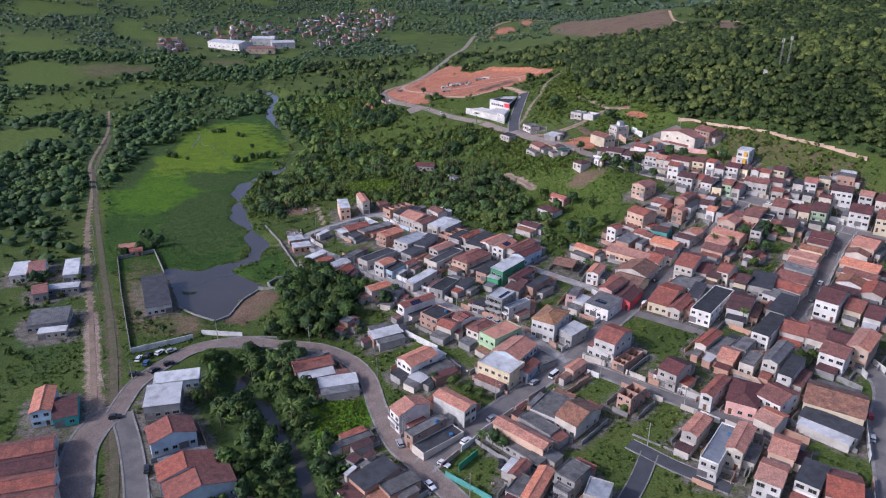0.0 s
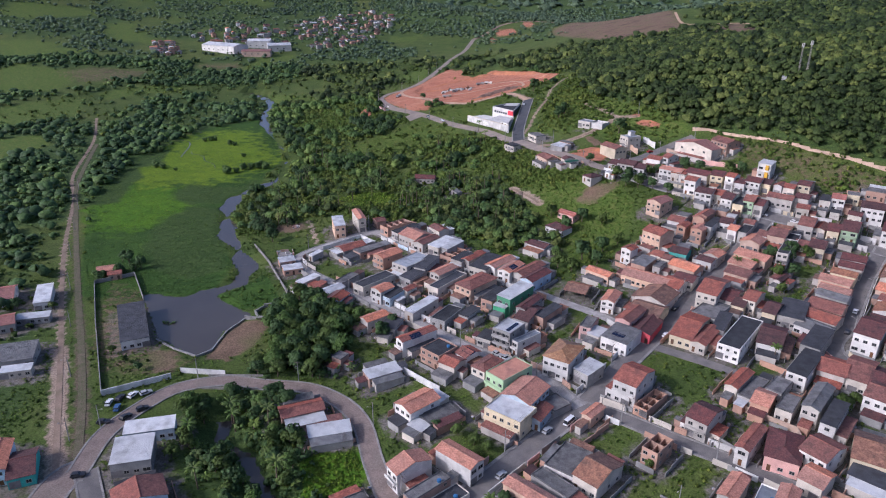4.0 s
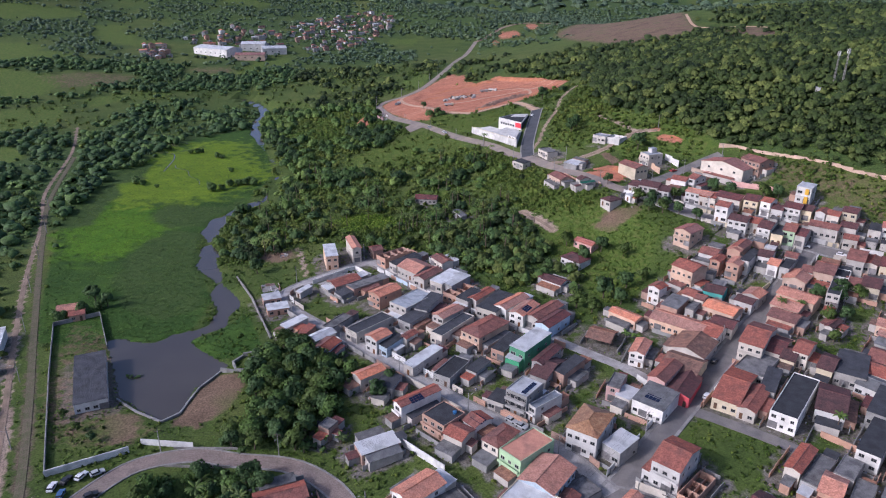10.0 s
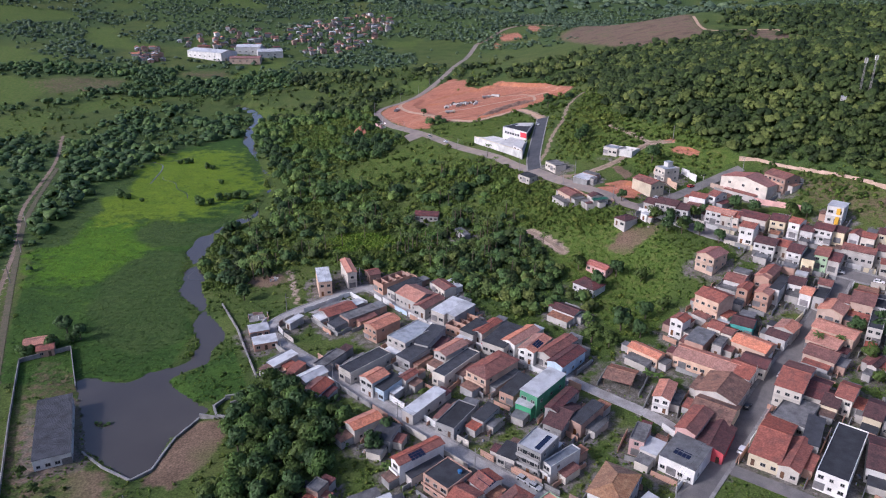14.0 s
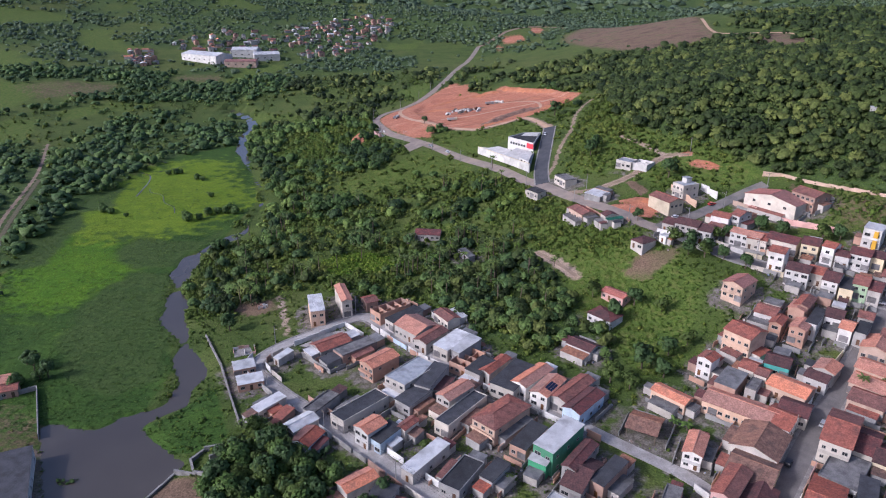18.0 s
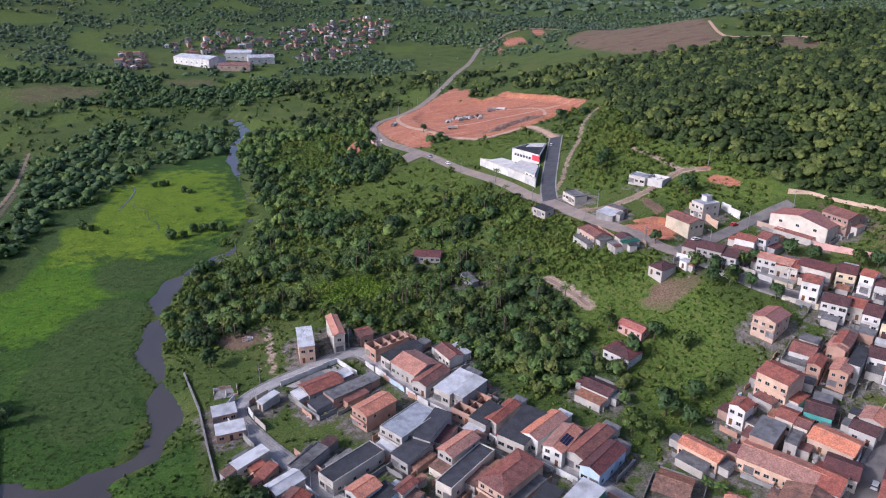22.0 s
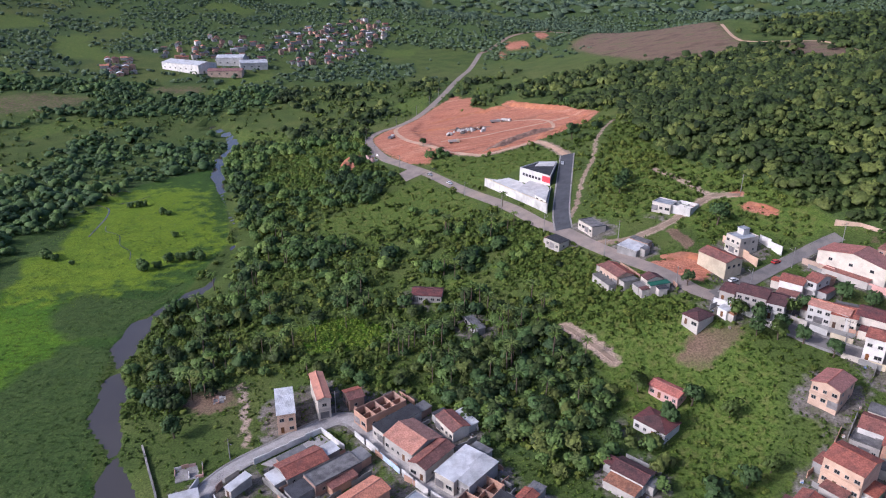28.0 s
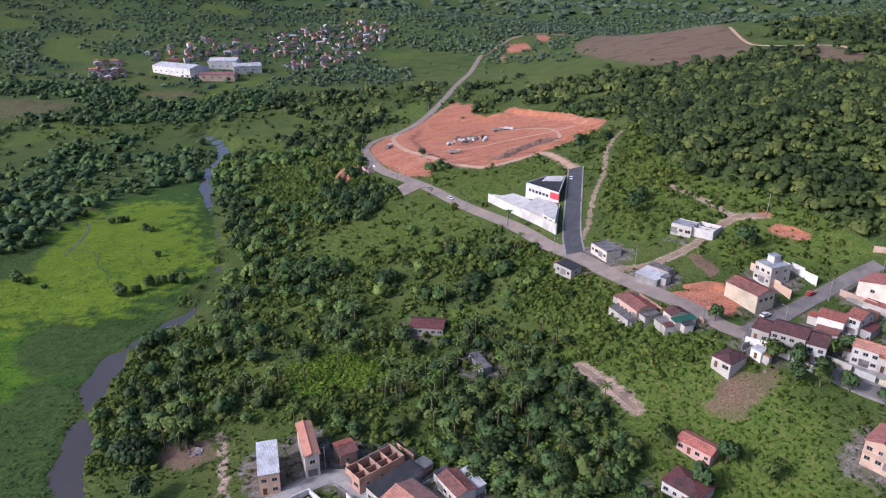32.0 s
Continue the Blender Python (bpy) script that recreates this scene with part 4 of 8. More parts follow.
H(113.9, 352.1, -41, 7.7, 6.0, 4.0, 'C', 'f', 'w')
H(130.1, 356.4, -42, 5.7, 8.6, 5.0, 'T1', 'd', 'k')
H(126.0, 345.9, -41, 5.5, 9.3, 6.0, 'T1', 'd', 'k')
H(133.0, 358.5, -41, 4.9, 11.1, 5.0, 'T2', 'd', 'k')
H(133.5, 350.3, -41, 3.8, 13.4, 5.0, 'D', 'm', 'w')
H(141.8, 352.6, -36, 5.9, 9.3, 4.0, 'T3', 'w', 'w')
H(142.8, 345.3, -41, 4.3, 8.8, 5.0, 'T1', 'w', 'w')
H(147.0, 343.3, -41, 3.9, 9.0, 5.0, 'D', 'm', 'g')
H(152.8, 351.5, -37, 4.8, 7.0, 3.5, 'T2', 'w', 'w')
H(148.6, 335.9, -41, 8.9, 11.7, 4.5, 'T1', 'd', 's')
H(155.3, 340.9, -39, 4.4, 8.2, 4.0, 'T2', 'w', 'w')
H(161.9, 339.5, -37, 7.9, 13.8, 5.0, 'T2', 'w', 's')
H(167.0, 335.8, -35, 5.7, 9.7, 5.0, 'D', 'f', 'w')
H(99.8, 320.3, -39, 3.5, 8.1, 5.0, 'C', 'f', 'w')
H(102.0, 329.7, -43, 5.2, 7.1, 4.5, 'T2', 'w', 'w')
H(105.1, 325.9, -42, 4.0, 6.2, 4.5, 'T2', 'w', 'w')
H(112.6, 331.5, -34, 8.0, 8.6, 4.0, 'T3', 'w', 't')
H(160.4, 327.1, -35, 4.9, 22.9, 6.0, 'D', 'f', 'w')
H(169.7, 331.2, -32, 5.9, 11.2, 4.0, 'T2', 'w', 'w')
H(176.1, 329.2, -36, 6.7, 12.4, 5.0, 'T3', 'w', 'y')
H(149.9, 306.5, -51, 2.9, 9.4, 3.5, 'T3', 'd', 'w')
H(182.5, 360.5, -31, 5.7, 7.4, 4.5, 'T2', 'w', 'w')
H(179.3, 347.6, -36, 6.7, 14.9, 5.0, 'T2', 'w', 'w')
H(184.8, 345.3, -39, 5.4, 11.6, 4.0, 'T2', 'd', 'w')
H(189.7, 342.6, -34, 5.2, 12.9, 5.0, 'T3', 'w', 'y')
H(197.6, 342.0, -36, 7.2, 17.8, 6.0, 'T3', 'w', 'n')
H(195.9, 365.3, -37, 5.1, 8.7, 5.0, 'D', 'm', 'w')
H(201.5, 364.1, -33, 6.0, 8.8, 6.5, 'TP', 'w', 'w')
H(210.9, 368.0, -28, 5.6, 5.7, 5.0, 'C', 'f', 'y')
H(214.5, 355.6, -33, 10.3, 11.3, 7.0, 'T3', 'w', 'w')
H(205.6, 354.0, -37, 6.0, 6.7, 4.5, 'T3', 'w', 'w')
H(222.7, 368.5, -36, 8.9, 7.2, 5.0, 'C', 'f', 'k')
H(225.3, 350.9, -38, 6.3, 9.9, 6.0, 'T1', 'w', 'w')
H(215.7, 337.2, -37, 9.6, 15.3, 7.0, 'T3', 'w', 'w')
H(232.4, 345.9, -40, 7.5, 11.5, 5.0, 'T3', 'w', 'w')
H(224.1, 329.2, -37, 7.9, 17.1, 7.0, 'T2', 'w', 'y')
H(-164, 338, 22, 8.0, 6.5, 3.4, 'T1', 'w', 'k')
H(-158, 334, 22, 6.0, 5.0, 3.0, 'T2', 'w', 'k')
H(98, 497, -42, 9.0, 8.0, 4.0, 'P', 'f', 'w')
H(106, 493, -42, 9.0, 9.5, 2.8, 'R', 'r', 'w')
HX = np.array([p[0] for p in PLAN])
HY = np.array([p[1] for p in PLAN])


def house_gap(x, y, near=45.0):
    """The distance to the nearest house's walls."""
    x, y = np.asarray(x, float), np.asarray(y, float)
    best = np.full(x.shape, 1e9)
    for hx, hy, turn, w, d, *_ in PLAN:
        k = (np.abs(x - hx) < near) & (np.abs(y - hy) < near)
        if not k.any():
            continue
        c, s = math.cos(radians(turn)), math.sin(radians(turn))
        px, py = x[k] - hx, y[k] - hy
        u, v = np.abs(px * c + py * s) - w / 2, np.abs(-px * s + py * c) - d / 2
        q = np.hypot(np.maximum(u, 0), np.maximum(v, 0)) + np.minimum(np.maximum(u, v), 0)
        best[k] = np.minimum(best[k], q)
    return best


def street_gap(x, y):
    return np.min([away(l, x, y) - w for l, w in STREETS], axis=0)


# ---- meshes ----
def link(name, verts, faces, material, parent=None, label="", at=None):
    """One mesh object, a thing or a part of one."""
    me = bpy.data.meshes.new(name)
    me.from_pydata([tuple(v) for v in verts], [], [tuple(f) for f in faces])
    me.materials.append(material)
    me.update()
    return hang(name, me, parent, label, at)


def hang(name, me, parent=None, label="", at=None):
    ob = new(name, me)
    if parent is not None:
        ob.parent = parent
    if at is not None:
        ob.matrix_basis = at
    if label:
        ob["label"] = label
    return ob


def bulk(name, V, Q, material, kind="stuff", label="", category="", sides=4):
    """A large mesh from arrays of corners and faces."""
    me = bpy.data.meshes.new(name)
    V, Q = np.asarray(V, np.float32), np.asarray(Q, np.int32)
    me.vertices.add(len(V))
    me.vertices.foreach_set("co", V.ravel())
    me.loops.add(Q.size)
    me.loops.foreach_set("vertex_index", Q.ravel())
    me.polygons.add(len(Q))
    me.polygons.foreach_set("loop_start", np.arange(len(Q), dtype=np.int32) * sides)
    me.update(calc_edges=True)
    me.materials.append(material)
    ob = new(name, me)
    return tagged(ob, label, category, kind=kind)


BOXF = [(0, 3, 2, 1), (4, 5, 6, 7), (0, 1, 5, 4), (1, 2, 6, 5), (2, 3, 7, 6), (3, 0, 4, 7)]


def box(x0, y0, z0, x1, y1, z1):
    return [(x0, y0, z0), (x1, y0, z0), (x1, y1, z0), (x0, y1, z0), (x0, y0, z1), (x1, y0, z1), (x1, y1, z1), (x0, y1, z1)]


def boxes(*bs):
    """Corners and faces of several boxes as one mesh."""
    V, F = [], []
    for b in bs:
        F += [tuple(i + len(V) for i in f) for f in BOXF]
        V += box(*b)
    return V, F


def tube(p, q, r0, r1, n=6):
    """A tapered rod from p to q."""
    p, q = Vector(p), Vector(q)
    rot = (q - p).to_track_quat('Z', 'Y').to_matrix()
    V = [p + rot @ Vector((r0 * math.cos(6.2832 * i / n), r0 * math.sin(6.2832 * i / n), 0)) for i in range(n)]
    V += [q + rot @ Vector((r1 * math.cos(6.2832 * i / n), r1 * math.sin(6.2832 * i / n), 0)) for i in range(n)]
    F = [(i, (i + 1) % n, n + (i + 1) % n, n + i) for i in range(n)] + [tuple(range(n))[::-1], tuple(range(n, 2 * n))]
    return V, F


def join(*parts):
    V, F = [], []
    for v, f in parts:
        F += [tuple(i + len(V) for i in g) for g in f]
        V += list(v)
    return V, F


# ---- ground sheet ----
def build_ground():
    ny, nx = XX.shape
    V = np.stack([XX, YY, ZZ], -1).reshape(-1, 3)
    idx = np.arange(nx * ny).reshape(ny, nx)
    Q = np.stack([idx[:-1, :-1], idx[:-1, 1:], idx[1:, 1:], idx[1:, :-1]], -1).reshape(-1, 4)
    ob = bulk("ground", V, Q, M_GROUND, "structure", "green valley floor and hills with grass and bare earth", "ground")
    x, y = XX.ravel(), YY.ravel()
    near = (np.abs(x) < 420) & (y > 90) & (y < 1000)
    hg = np.full(x.shape, 1e9)
    hg[near] = house_gap(x[near], y[near])
    cover = {
        "marsh": np.maximum(in_marsh.ravel(), soft(MAT_EAST, x, y, 4)),
        "yellow": soft(MARSH_YELLOW, x, y, 45),
        "light": np.maximum.reduce([1.15 * soft(MARSH_LIGHT, x, y, 45), 1.6 * soft(SUNNY, x, y, 6), 1.4 * soft(CREEK_GRASS, x, y, 4)]),
        "mat": np.maximum.reduce([soft(p, x, y, 14) for p in MARSH_MAT]),
        "meadow": np.maximum.reduce([soft(p, x, y, 14) for p in MEADOWS] + [0.75 * soft(GLADE, x, y, 14), soft(GREEN_TRI, x, y, 5), 0.8 * soft(HILL_FOOT, x, y, 10), 0.8 * soft(SLOPE, x, y, 10)] + [0.85 * soft(p, x, y, 10) for p in SCRUB]),
        "red": np.maximum.reduce([soft(SITE, x, y, 6), 0.9 * soft(SITE_WEST, x, y, 7), soft(HILL_CUT, x, y, 4), soft(HILL_CUT_TOP, x, y, 4), *[soft(p, x, y, 8) for p in RED_NORTH], soft(PIT, x, y, 5), soft(BANK_ORANGE, x, y, 5)]),
        "brown": np.maximum.reduce([soft(CLEAR_HILL, x, y, 30), soft(CLEAR_CREST, x, y, 30), 0.5 * soft(PITCH, x, y, 25), 0.9 * soft(LAKE_SHORE, x, y, 5), 0.85 * soft(LOT_BARE, x, y, 5), 0.8 * soft(BARE_SLOPE, x, y, 6), 0.85 * soft(VERGE_LOT, x, y, 8), 0.45 * soft(LOT, x, y, 6), soft(GREY_YARD, x, y, 3), 0.46 * soft(UPPER_PLOTS, x, y, 10), 0.55 * soft(PITCH_FAR, x, y, 20)]),
        "dirt": np.maximum.reduce([np.clip(1.15 - away(smooth_line(q), x, y) / w, 0, 1) for q, w in ((TR_DIRT[:3], 4.4), (TR_DIRT[2:5], 2.1), (TR_DIRT[4:], 1.3), (TR_SITE, 5.0), (TR_CUT, 1.7), (TR_WOOD, 4.0), (TR_YARD, 3.5), (HILL_PATH, 2.6), (TR_VERGE, 2.0))]),
        "ballast": np.clip(1.1 - away(smooth_line(TR_RAIL), x, y) / np.interp(y, (230, 330), (4.2, 2.2)), 0, 1),
        "yard": np.clip(1.25 - hg / 7.0, 0, 1) * 0.9,
        "wood": np.clip(wood_density(x, y) * 1.3, 0, 1),
    }
    for k, v in cover.items():
        a = ob.data.attributes.new(k, 'FLOAT', 'POINT')
        a.data.foreach_set("value", np.asarray(v, np.float32))
    ob.data.shade_smooth()
    return ob


def ground_material():
    m = bpy.data.materials.new("land_cover")
    m.use_nodes = True
    n, l = m.node_tree.nodes, m.node_tree.links
    b = n["Principled BSDF"]
    b.inputs["Roughness"].default_value = 0.95
    b.inputs["Specular IOR Level"].default_value = 0.15
    geo = n.new("ShaderNodeNewGeometry")

    def noise_tex(scale, detail=5.0):
        t = n.new("ShaderNodeTexNoise")
        t.inputs["Scale"].default_value, t.inputs["Detail"].default_value = scale, detail
        l.new(geo.outputs["Position"], t.inputs["Vector"])
        return t.outputs["Fac"]

    def ramp(src, *cols, lo=0.3, hi=0.7):
        r = n.new("ShaderNodeValToRGB")
        e = r.color_ramp.elements
        while len(e) < len(cols):
            e.new(0.5)
        for i, c in enumerate(cols):
            e[i].position, e[i].color = lo + (hi - lo) * i / (len(cols) - 1), (*c, 1)
        l.new(src, r.inputs[0])
        return r.outputs[0]

    def mix(a, fac, c, kind='MIX'):
        x = n.new("ShaderNodeMix")
        x.data_type, x.blend_type = 'RGBA', kind
        l.new(a, x.inputs[6])
        l.new(fac, x.inputs[0]) if not isinstance(fac, float) else setattr(x.inputs[0], "default_value", fac)
        l.new(c, x.inputs[7])
        return x.outputs[2]

    def edge(name, rough, amount=0.6):
        """A cover's share, with a ragged edge."""
        a = n.new("ShaderNodeAttribute")
        a.attribute_name = name
        ad = n.new("ShaderNodeMath")
        ad.operation = 'MULTIPLY_ADD'
        l.new(rough, ad.inputs[0])
        ad.inputs[1].default_value, ad.inputs[2].default_value = amount * 2, -amount
        s = n.new("ShaderNodeMath")
        l.new(a.outputs["Fac"], s.inputs[0])
        l.new(ad.outputs[0], s.inputs[1])
        r = n.new("ShaderNodeMapRange")
        l.new(s.outputs[0], r.inputs[0])
        r.inputs[1].default_value, r.inputs[2].default_value = 0.35, 0.65
        return r.outputs[0]
    big, mid, small, tiny = noise_tex(0.006), noise_tex(0.05, 6), noise_tex(0.35, 6), noise_tex(1.6, 4)
    col = ramp(big, (0.047, 0.078, 0.018), (0.068, 0.100, 0.023), (0.094, 0.112, 0.030), lo=0.38, hi=0.62)
    col = mix(col, 0.5, ramp(mid, (0.036, 0.056, 0.013), (0.072, 0.10, 0.020), (0.112, 0.120, 0.034)))
    col = mix(col, edge("wood", small, 0.3), ramp(small, (0.040, 0.068, 0.020), (0.072, 0.108, 0.028)))
    yard = ramp(small, (0.07, 0.08, 0.04), (0.13, 0.115, 0.095), (0.19, 0.175, 0.155))
    col = mix(col, edge("yard", small, 0.55), yard)
    streak = noise_tex(0.12, 7)
    marsh = mix(ramp(mid, (0.027, 0.062, 0.011), (0.039, 0.083, 0.013), (0.058, 0.108, 0.016)), 0.4, ramp(streak, (0.020, 0.044, 0.010), (0.060, 0.110, 0.016)))
    col = mix(col, edge("marsh", small, 0.35), marsh)
    col = mix(col, edge("light", streak, 0.8), mix(ramp(mid, (0.056, 0.135, 0.008), (0.085, 0.168, 0.009)), 0.4, ramp(streak, (0.042, 0.10, 0.008), (0.105, 0.180, 0.011))))
    col = mix(col, edge("yellow", streak, 0.95), mix(ramp(mid, (0.088, 0.155, 0.009), (0.135, 0.20, 0.011), (0.115, 0.172, 0.012)), 0.45, ramp(streak, (0.055, 0.112, 0.010), (0.155, 0.21, 0.014))))
    col = mix(col, edge("mat", mid, 0.7), mix(ramp(small, (0.028, 0.055, 0.013), (0.062, 0.098, 0.022)), 0.35, ramp(streak, (0.034, 0.068, 0.014), (0.072, 0.102, 0.027))))
    col = mix(col, edge("meadow", mid, 0.35), ramp(small, (0.056, 0.094, 0.017), (0.086, 0.126, 0.022), (0.118, 0.130, 0.036)))
    col = mix(col, edge("brown", small, 0.5), ramp(mid, (0.10, 0.068, 0.045), (0.165, 0.112, 0.075), (0.12, 0.11, 0.05)))
    mp, bn = n.new("ShaderNodeMapping"), n.new("ShaderNodeTexNoise")
    mp.inputs["Rotation"].default_value, mp.inputs["Scale"].default_value = (0, 0, radians(-12)), (0.014, 0.13, 0.05)
    l.new(geo.outputs["Position"], mp.inputs[0])
    l.new(mp.outputs[0], bn.inputs["Vector"])
    bn.inputs["Scale"].default_value, bn.inputs["Detail"].default_value, bn.inputs["Distortion"].default_value = 1.0, 7.0, 0.5
    band = ramp(bn.outputs["Fac"], (0.20, 0.075, 0.045), (0.47, 0.185, 0.105), (0.30, 0.10, 0.055), (0.55, 0.29, 0.185), lo=0.34, hi=0.66)
    col = mix(col, edge("ballast", small, 0.75), ramp(small, (0.06, 0.055, 0.03), (0.13, 0.095, 0.07), (0.085, 0.10, 0.035)))
    col = mix(col, edge("dirt", small, 0.6), ramp(mid, (0.22, 0.16, 0.115), (0.30, 0.225, 0.165), (0.36, 0.28, 0.215)))
    red = mix(mix(ramp(mid, (0.41, 0.16, 0.092), (0.27, 0.093, 0.053), (0.50, 0.255, 0.16)), 0.62, band), 0.25, ramp(small, (0.23, 0.10, 0.065), (0.55, 0.31, 0.21)))
    col = mix(col, edge("red", small, 0.5), red)
    v = n.new("ShaderNodeMapRange")
    l.new(tiny, v.inputs[0])
    for i, q in enumerate((0.28, 0.72, 0.55, 1.45)):
        v.inputs[i + 1].default_value = q
    col = mix(col, 1.0, v.outputs[0], 'MULTIPLY')
    l.new(col, b.inputs["Base Color"])
    bp = n.new("ShaderNodeBump")
    bp.inputs["Strength"].default_value, bp.inputs["Distance"].default_value = 0.7, 0.5
    l.new(small, bp.inputs["Height"])
    l.new(bp.outputs[0], b.inputs["Normal"])
    return m


# woods: where crowns close over the ground
WOOD_MID = [(-103, 388), (-115, 430), (-108, 480), (-108, 560), (-122, 620), (-146, 690), (-170, 770), (-100, 810), (-72, 740), (-66, 690), (-44, 645), (-16, 600), (5, 565), (22, 540), (38, 500), (52, 470), (55, 440), (40, 425), (45, 395), (40, 370), (33, 352), (15, 360), (-5, 385), (-45, 408), (-75, 414)]
WOOD_HILL = [(128, 690), (118, 645), (113, 600), (113, 560), (121, 538), (133, 516), (144, 503), (150, 484), (154, 470), (166, 464), (188, 437), (207, 413), (226, 400), (250, 386), (330, 330), (520, 330), (800, 700), (800, 1100), (500, 1000), (430, 840), (340, 800), (300, 860), (200, 850), (120, 770), (116, 700)]
WOOD_DAM = [(-70, 298), (-62, 312), (-52, 312), (-38, 298), (-30, 284), (-40, 262), (-38, 247), (-74, 248), (-64, 268), (-72, 284)]
WOOD_CREEK = [(-92, 230), (-75, 238), (-50, 234), (-44, 214), (-32, 196), (-30, 165), (-16, 140), (-70, 130), (-62, 180), (-78, 195)]
WOOD_WEST = [(-215, 400), (-250, 470), (-280, 560), (-300, 640), (-430, 700), (-540, 560), (-440, 420), (-320, 395)]
WEST_DARK = [(-452, 715), (-362, 706), (-284, 552), (-216, 395), (-230, 370), (-330, 350), (-520, 500)]
WOOD_LEFT = [(-138, 225), (-168, 285), (-200, 340), (-226, 400), (-330, 400), (-330, 120), (-165, 120)]
BELTS = [[(-313, 682), (-301, 692), (-278, 680), (-250, 640), (-224, 600), (-226, 586), (-240, 576), (-285, 570)], [(-311, 690), (-321, 722), (-316, 792), (-291, 842), (-256, 838), (-271, 769), (-286, 695)], [(-263, 676), (-246, 708), (-213, 711), (-202, 684), (-231, 673)],
         [(-275, 786), (-229, 832), (-194, 772), (-190, 722), (-209, 697), (-246, 730)], [(-325, 880), (-220, 862), (-205, 905), (-250, 925), (-320, 905)], [(-204, 690), (-194, 700), (-180, 672), (-188, 660)], [(-430, 760), (-400, 800), (-330, 770), (-345, 735)],
         [(-330, 1040), (-180, 1010), (-120, 900), (-60, 960), (-100, 1080), (-230, 1100)], [(-200, 930), (-110, 870), (-90, 905), (-190, 975)]]
GROVE = [(-5, 388), (15, 364), (33, 354), (50, 346), (60, 354), (54, 378), (48, 400), (40, 425), (20, 430), (-10, 420)]
FOREST_TOP = [(335, 870), (345, 1000), (335, 1150), (330, 1345), (420, 1500), (1000, 1500), (1000, 900), (600, 950), (430, 845), (355, 832)]
BANK_SCRUB = [(-126, 482), (-106, 482), (-96, 455), (-88, 425), (-90, 412), (-95, 392), (-114, 392), (-123, 415), (-129, 440), (-129, 462)]
UPPER_PLOTS = [(164, 462), (186, 432), (205, 408), (222, 396), (240, 380), (232, 352), (205, 372), (186, 392), (172, 408), (162, 436)]
EAST_BELT = [(-168, 723), (-166, 760), (-142, 752), (-122, 722), (-133, 695), (-135, 653), (-111, 634), (-90, 626), (-76, 648), (-53, 642), (-32, 613), (-64, 602), (-76, 580), (-79, 560), (-104, 560), (-117, 579), (-142, 632)]
SHRUB_ZONE = [(-143, 681), (-135, 716), (-102, 746), (-65, 760), (-58, 700), (-74, 667), (-91, 634), (-112, 638), (-132, 655)]
CREEK_GRASS = [(-44, 203), (-38, 206), (-25, 207), (-22, 199), (-27, 188), (-28, 177), (-34, 178), (-40, 190)]
SUNNY = [(-64, 446), (-52, 454), (-38, 450), (-23, 437), (-35, 427), (-56, 427)]
GLADE = [(-80, 568), (-62, 584), (-46, 594), (-18, 612), (4, 579), (19, 552), (6, 538), (-9, 532), (-24, 535), (-34, 522), (-55, 529), (-76, 548)]
LUSH = [(35, 527), (50, 486), (65, 454), (83, 424), (68, 412), (30, 426), (34, 446), (28, 459), (25, 495)]
HILL_FOOT = [(66, 500), (74, 545), (86, 575), (98, 618), (112, 655), (124, 640), (112, 565), (122, 535), (140, 508), (156, 484), (160, 462), (146, 455), (120, 468), (108, 462), (95, 490)]
SCRUB = [[(-95, 455), (-73, 453), (-52, 442), (-70, 428), (-88, 432)], SHRUB_ZONE, LUSH, [(-100, 500), (-84, 515), (-60, 500), (-70, 486), (-90, 488)], [(-20, 470), (5, 480), (15, 462), (-5, 450)]]
MEADOWS = [[(-439, 693), (-430, 738), (-386, 778), (-353, 707), (-368, 663), (-404, 634)], [(-259, 949), (-232, 1008), (-189, 1098), (-247, 1064), (-264, 996)], [(-530, 1155), (-565, 1259), (-530, 1281), (-497, 1218), (-429, 1145), (-440, 1089), (-504, 1126)], [(-443, 1568), (-414, 1630), (-316, 1535), (-347, 1499)], [(-93, 1273), (-34, 1325), (-49, 1197), (-90, 1222)],
           [(-380, 799), (-353, 852), (-304, 859), (-307, 832), (-343, 805), (-357, 772)], [(-198, 832), (-149, 813), (-119, 773), (-140, 752), (-178, 781)], [(-54, 883), (-9, 936), (-25, 826), (-49, 847)], [(-647, 1056), (-570, 1066), (-477, 1005), (-526, 978), (-587, 950)], [(-540, 867), (-537, 930), (-433, 893), (-423, 800), (-487, 775)],
           [(-386, 602), (-344, 617), (-319, 586), (-335, 514), (-400, 520)], [(-900, 900), (-700, 980), (-640, 880), (-820, 780)], [(-760, 1300), (-640, 1380), (-600, 1280), (-700, 1220)]]
SLOPE = [(48, 402), (60, 440), (82, 428), (100, 405), (105, 385), (96, 360), (86, 340), (68, 330), (60, 350), (52, 375)]


def lattice_noise(x, y, cell, seed=0):
    """Smooth random patches, 0 to 1, about one cell across."""
    u, v = np.asarray(x, float) / cell, np.asarray(y, float) / cell
    i, j = np.floor(u), np.floor(v)
    fu, fv = u - i, v - j
    fu, fv = fu * fu * (3 - 2 * fu), fv * fv * (3 - 2 * fv)

    def at(a, b):
        q = np.sin(a * 127.1 + b * 311.7 + seed * 74.7) * 43758.5453
        return q - np.floor(q)
    return (at(i, j) * (1 - fu) + at(i + 1, j) * fu) * (1 - fv) + (at(i, j + 1) * (1 - fu) + at(i + 1, j + 1) * fu) * fv


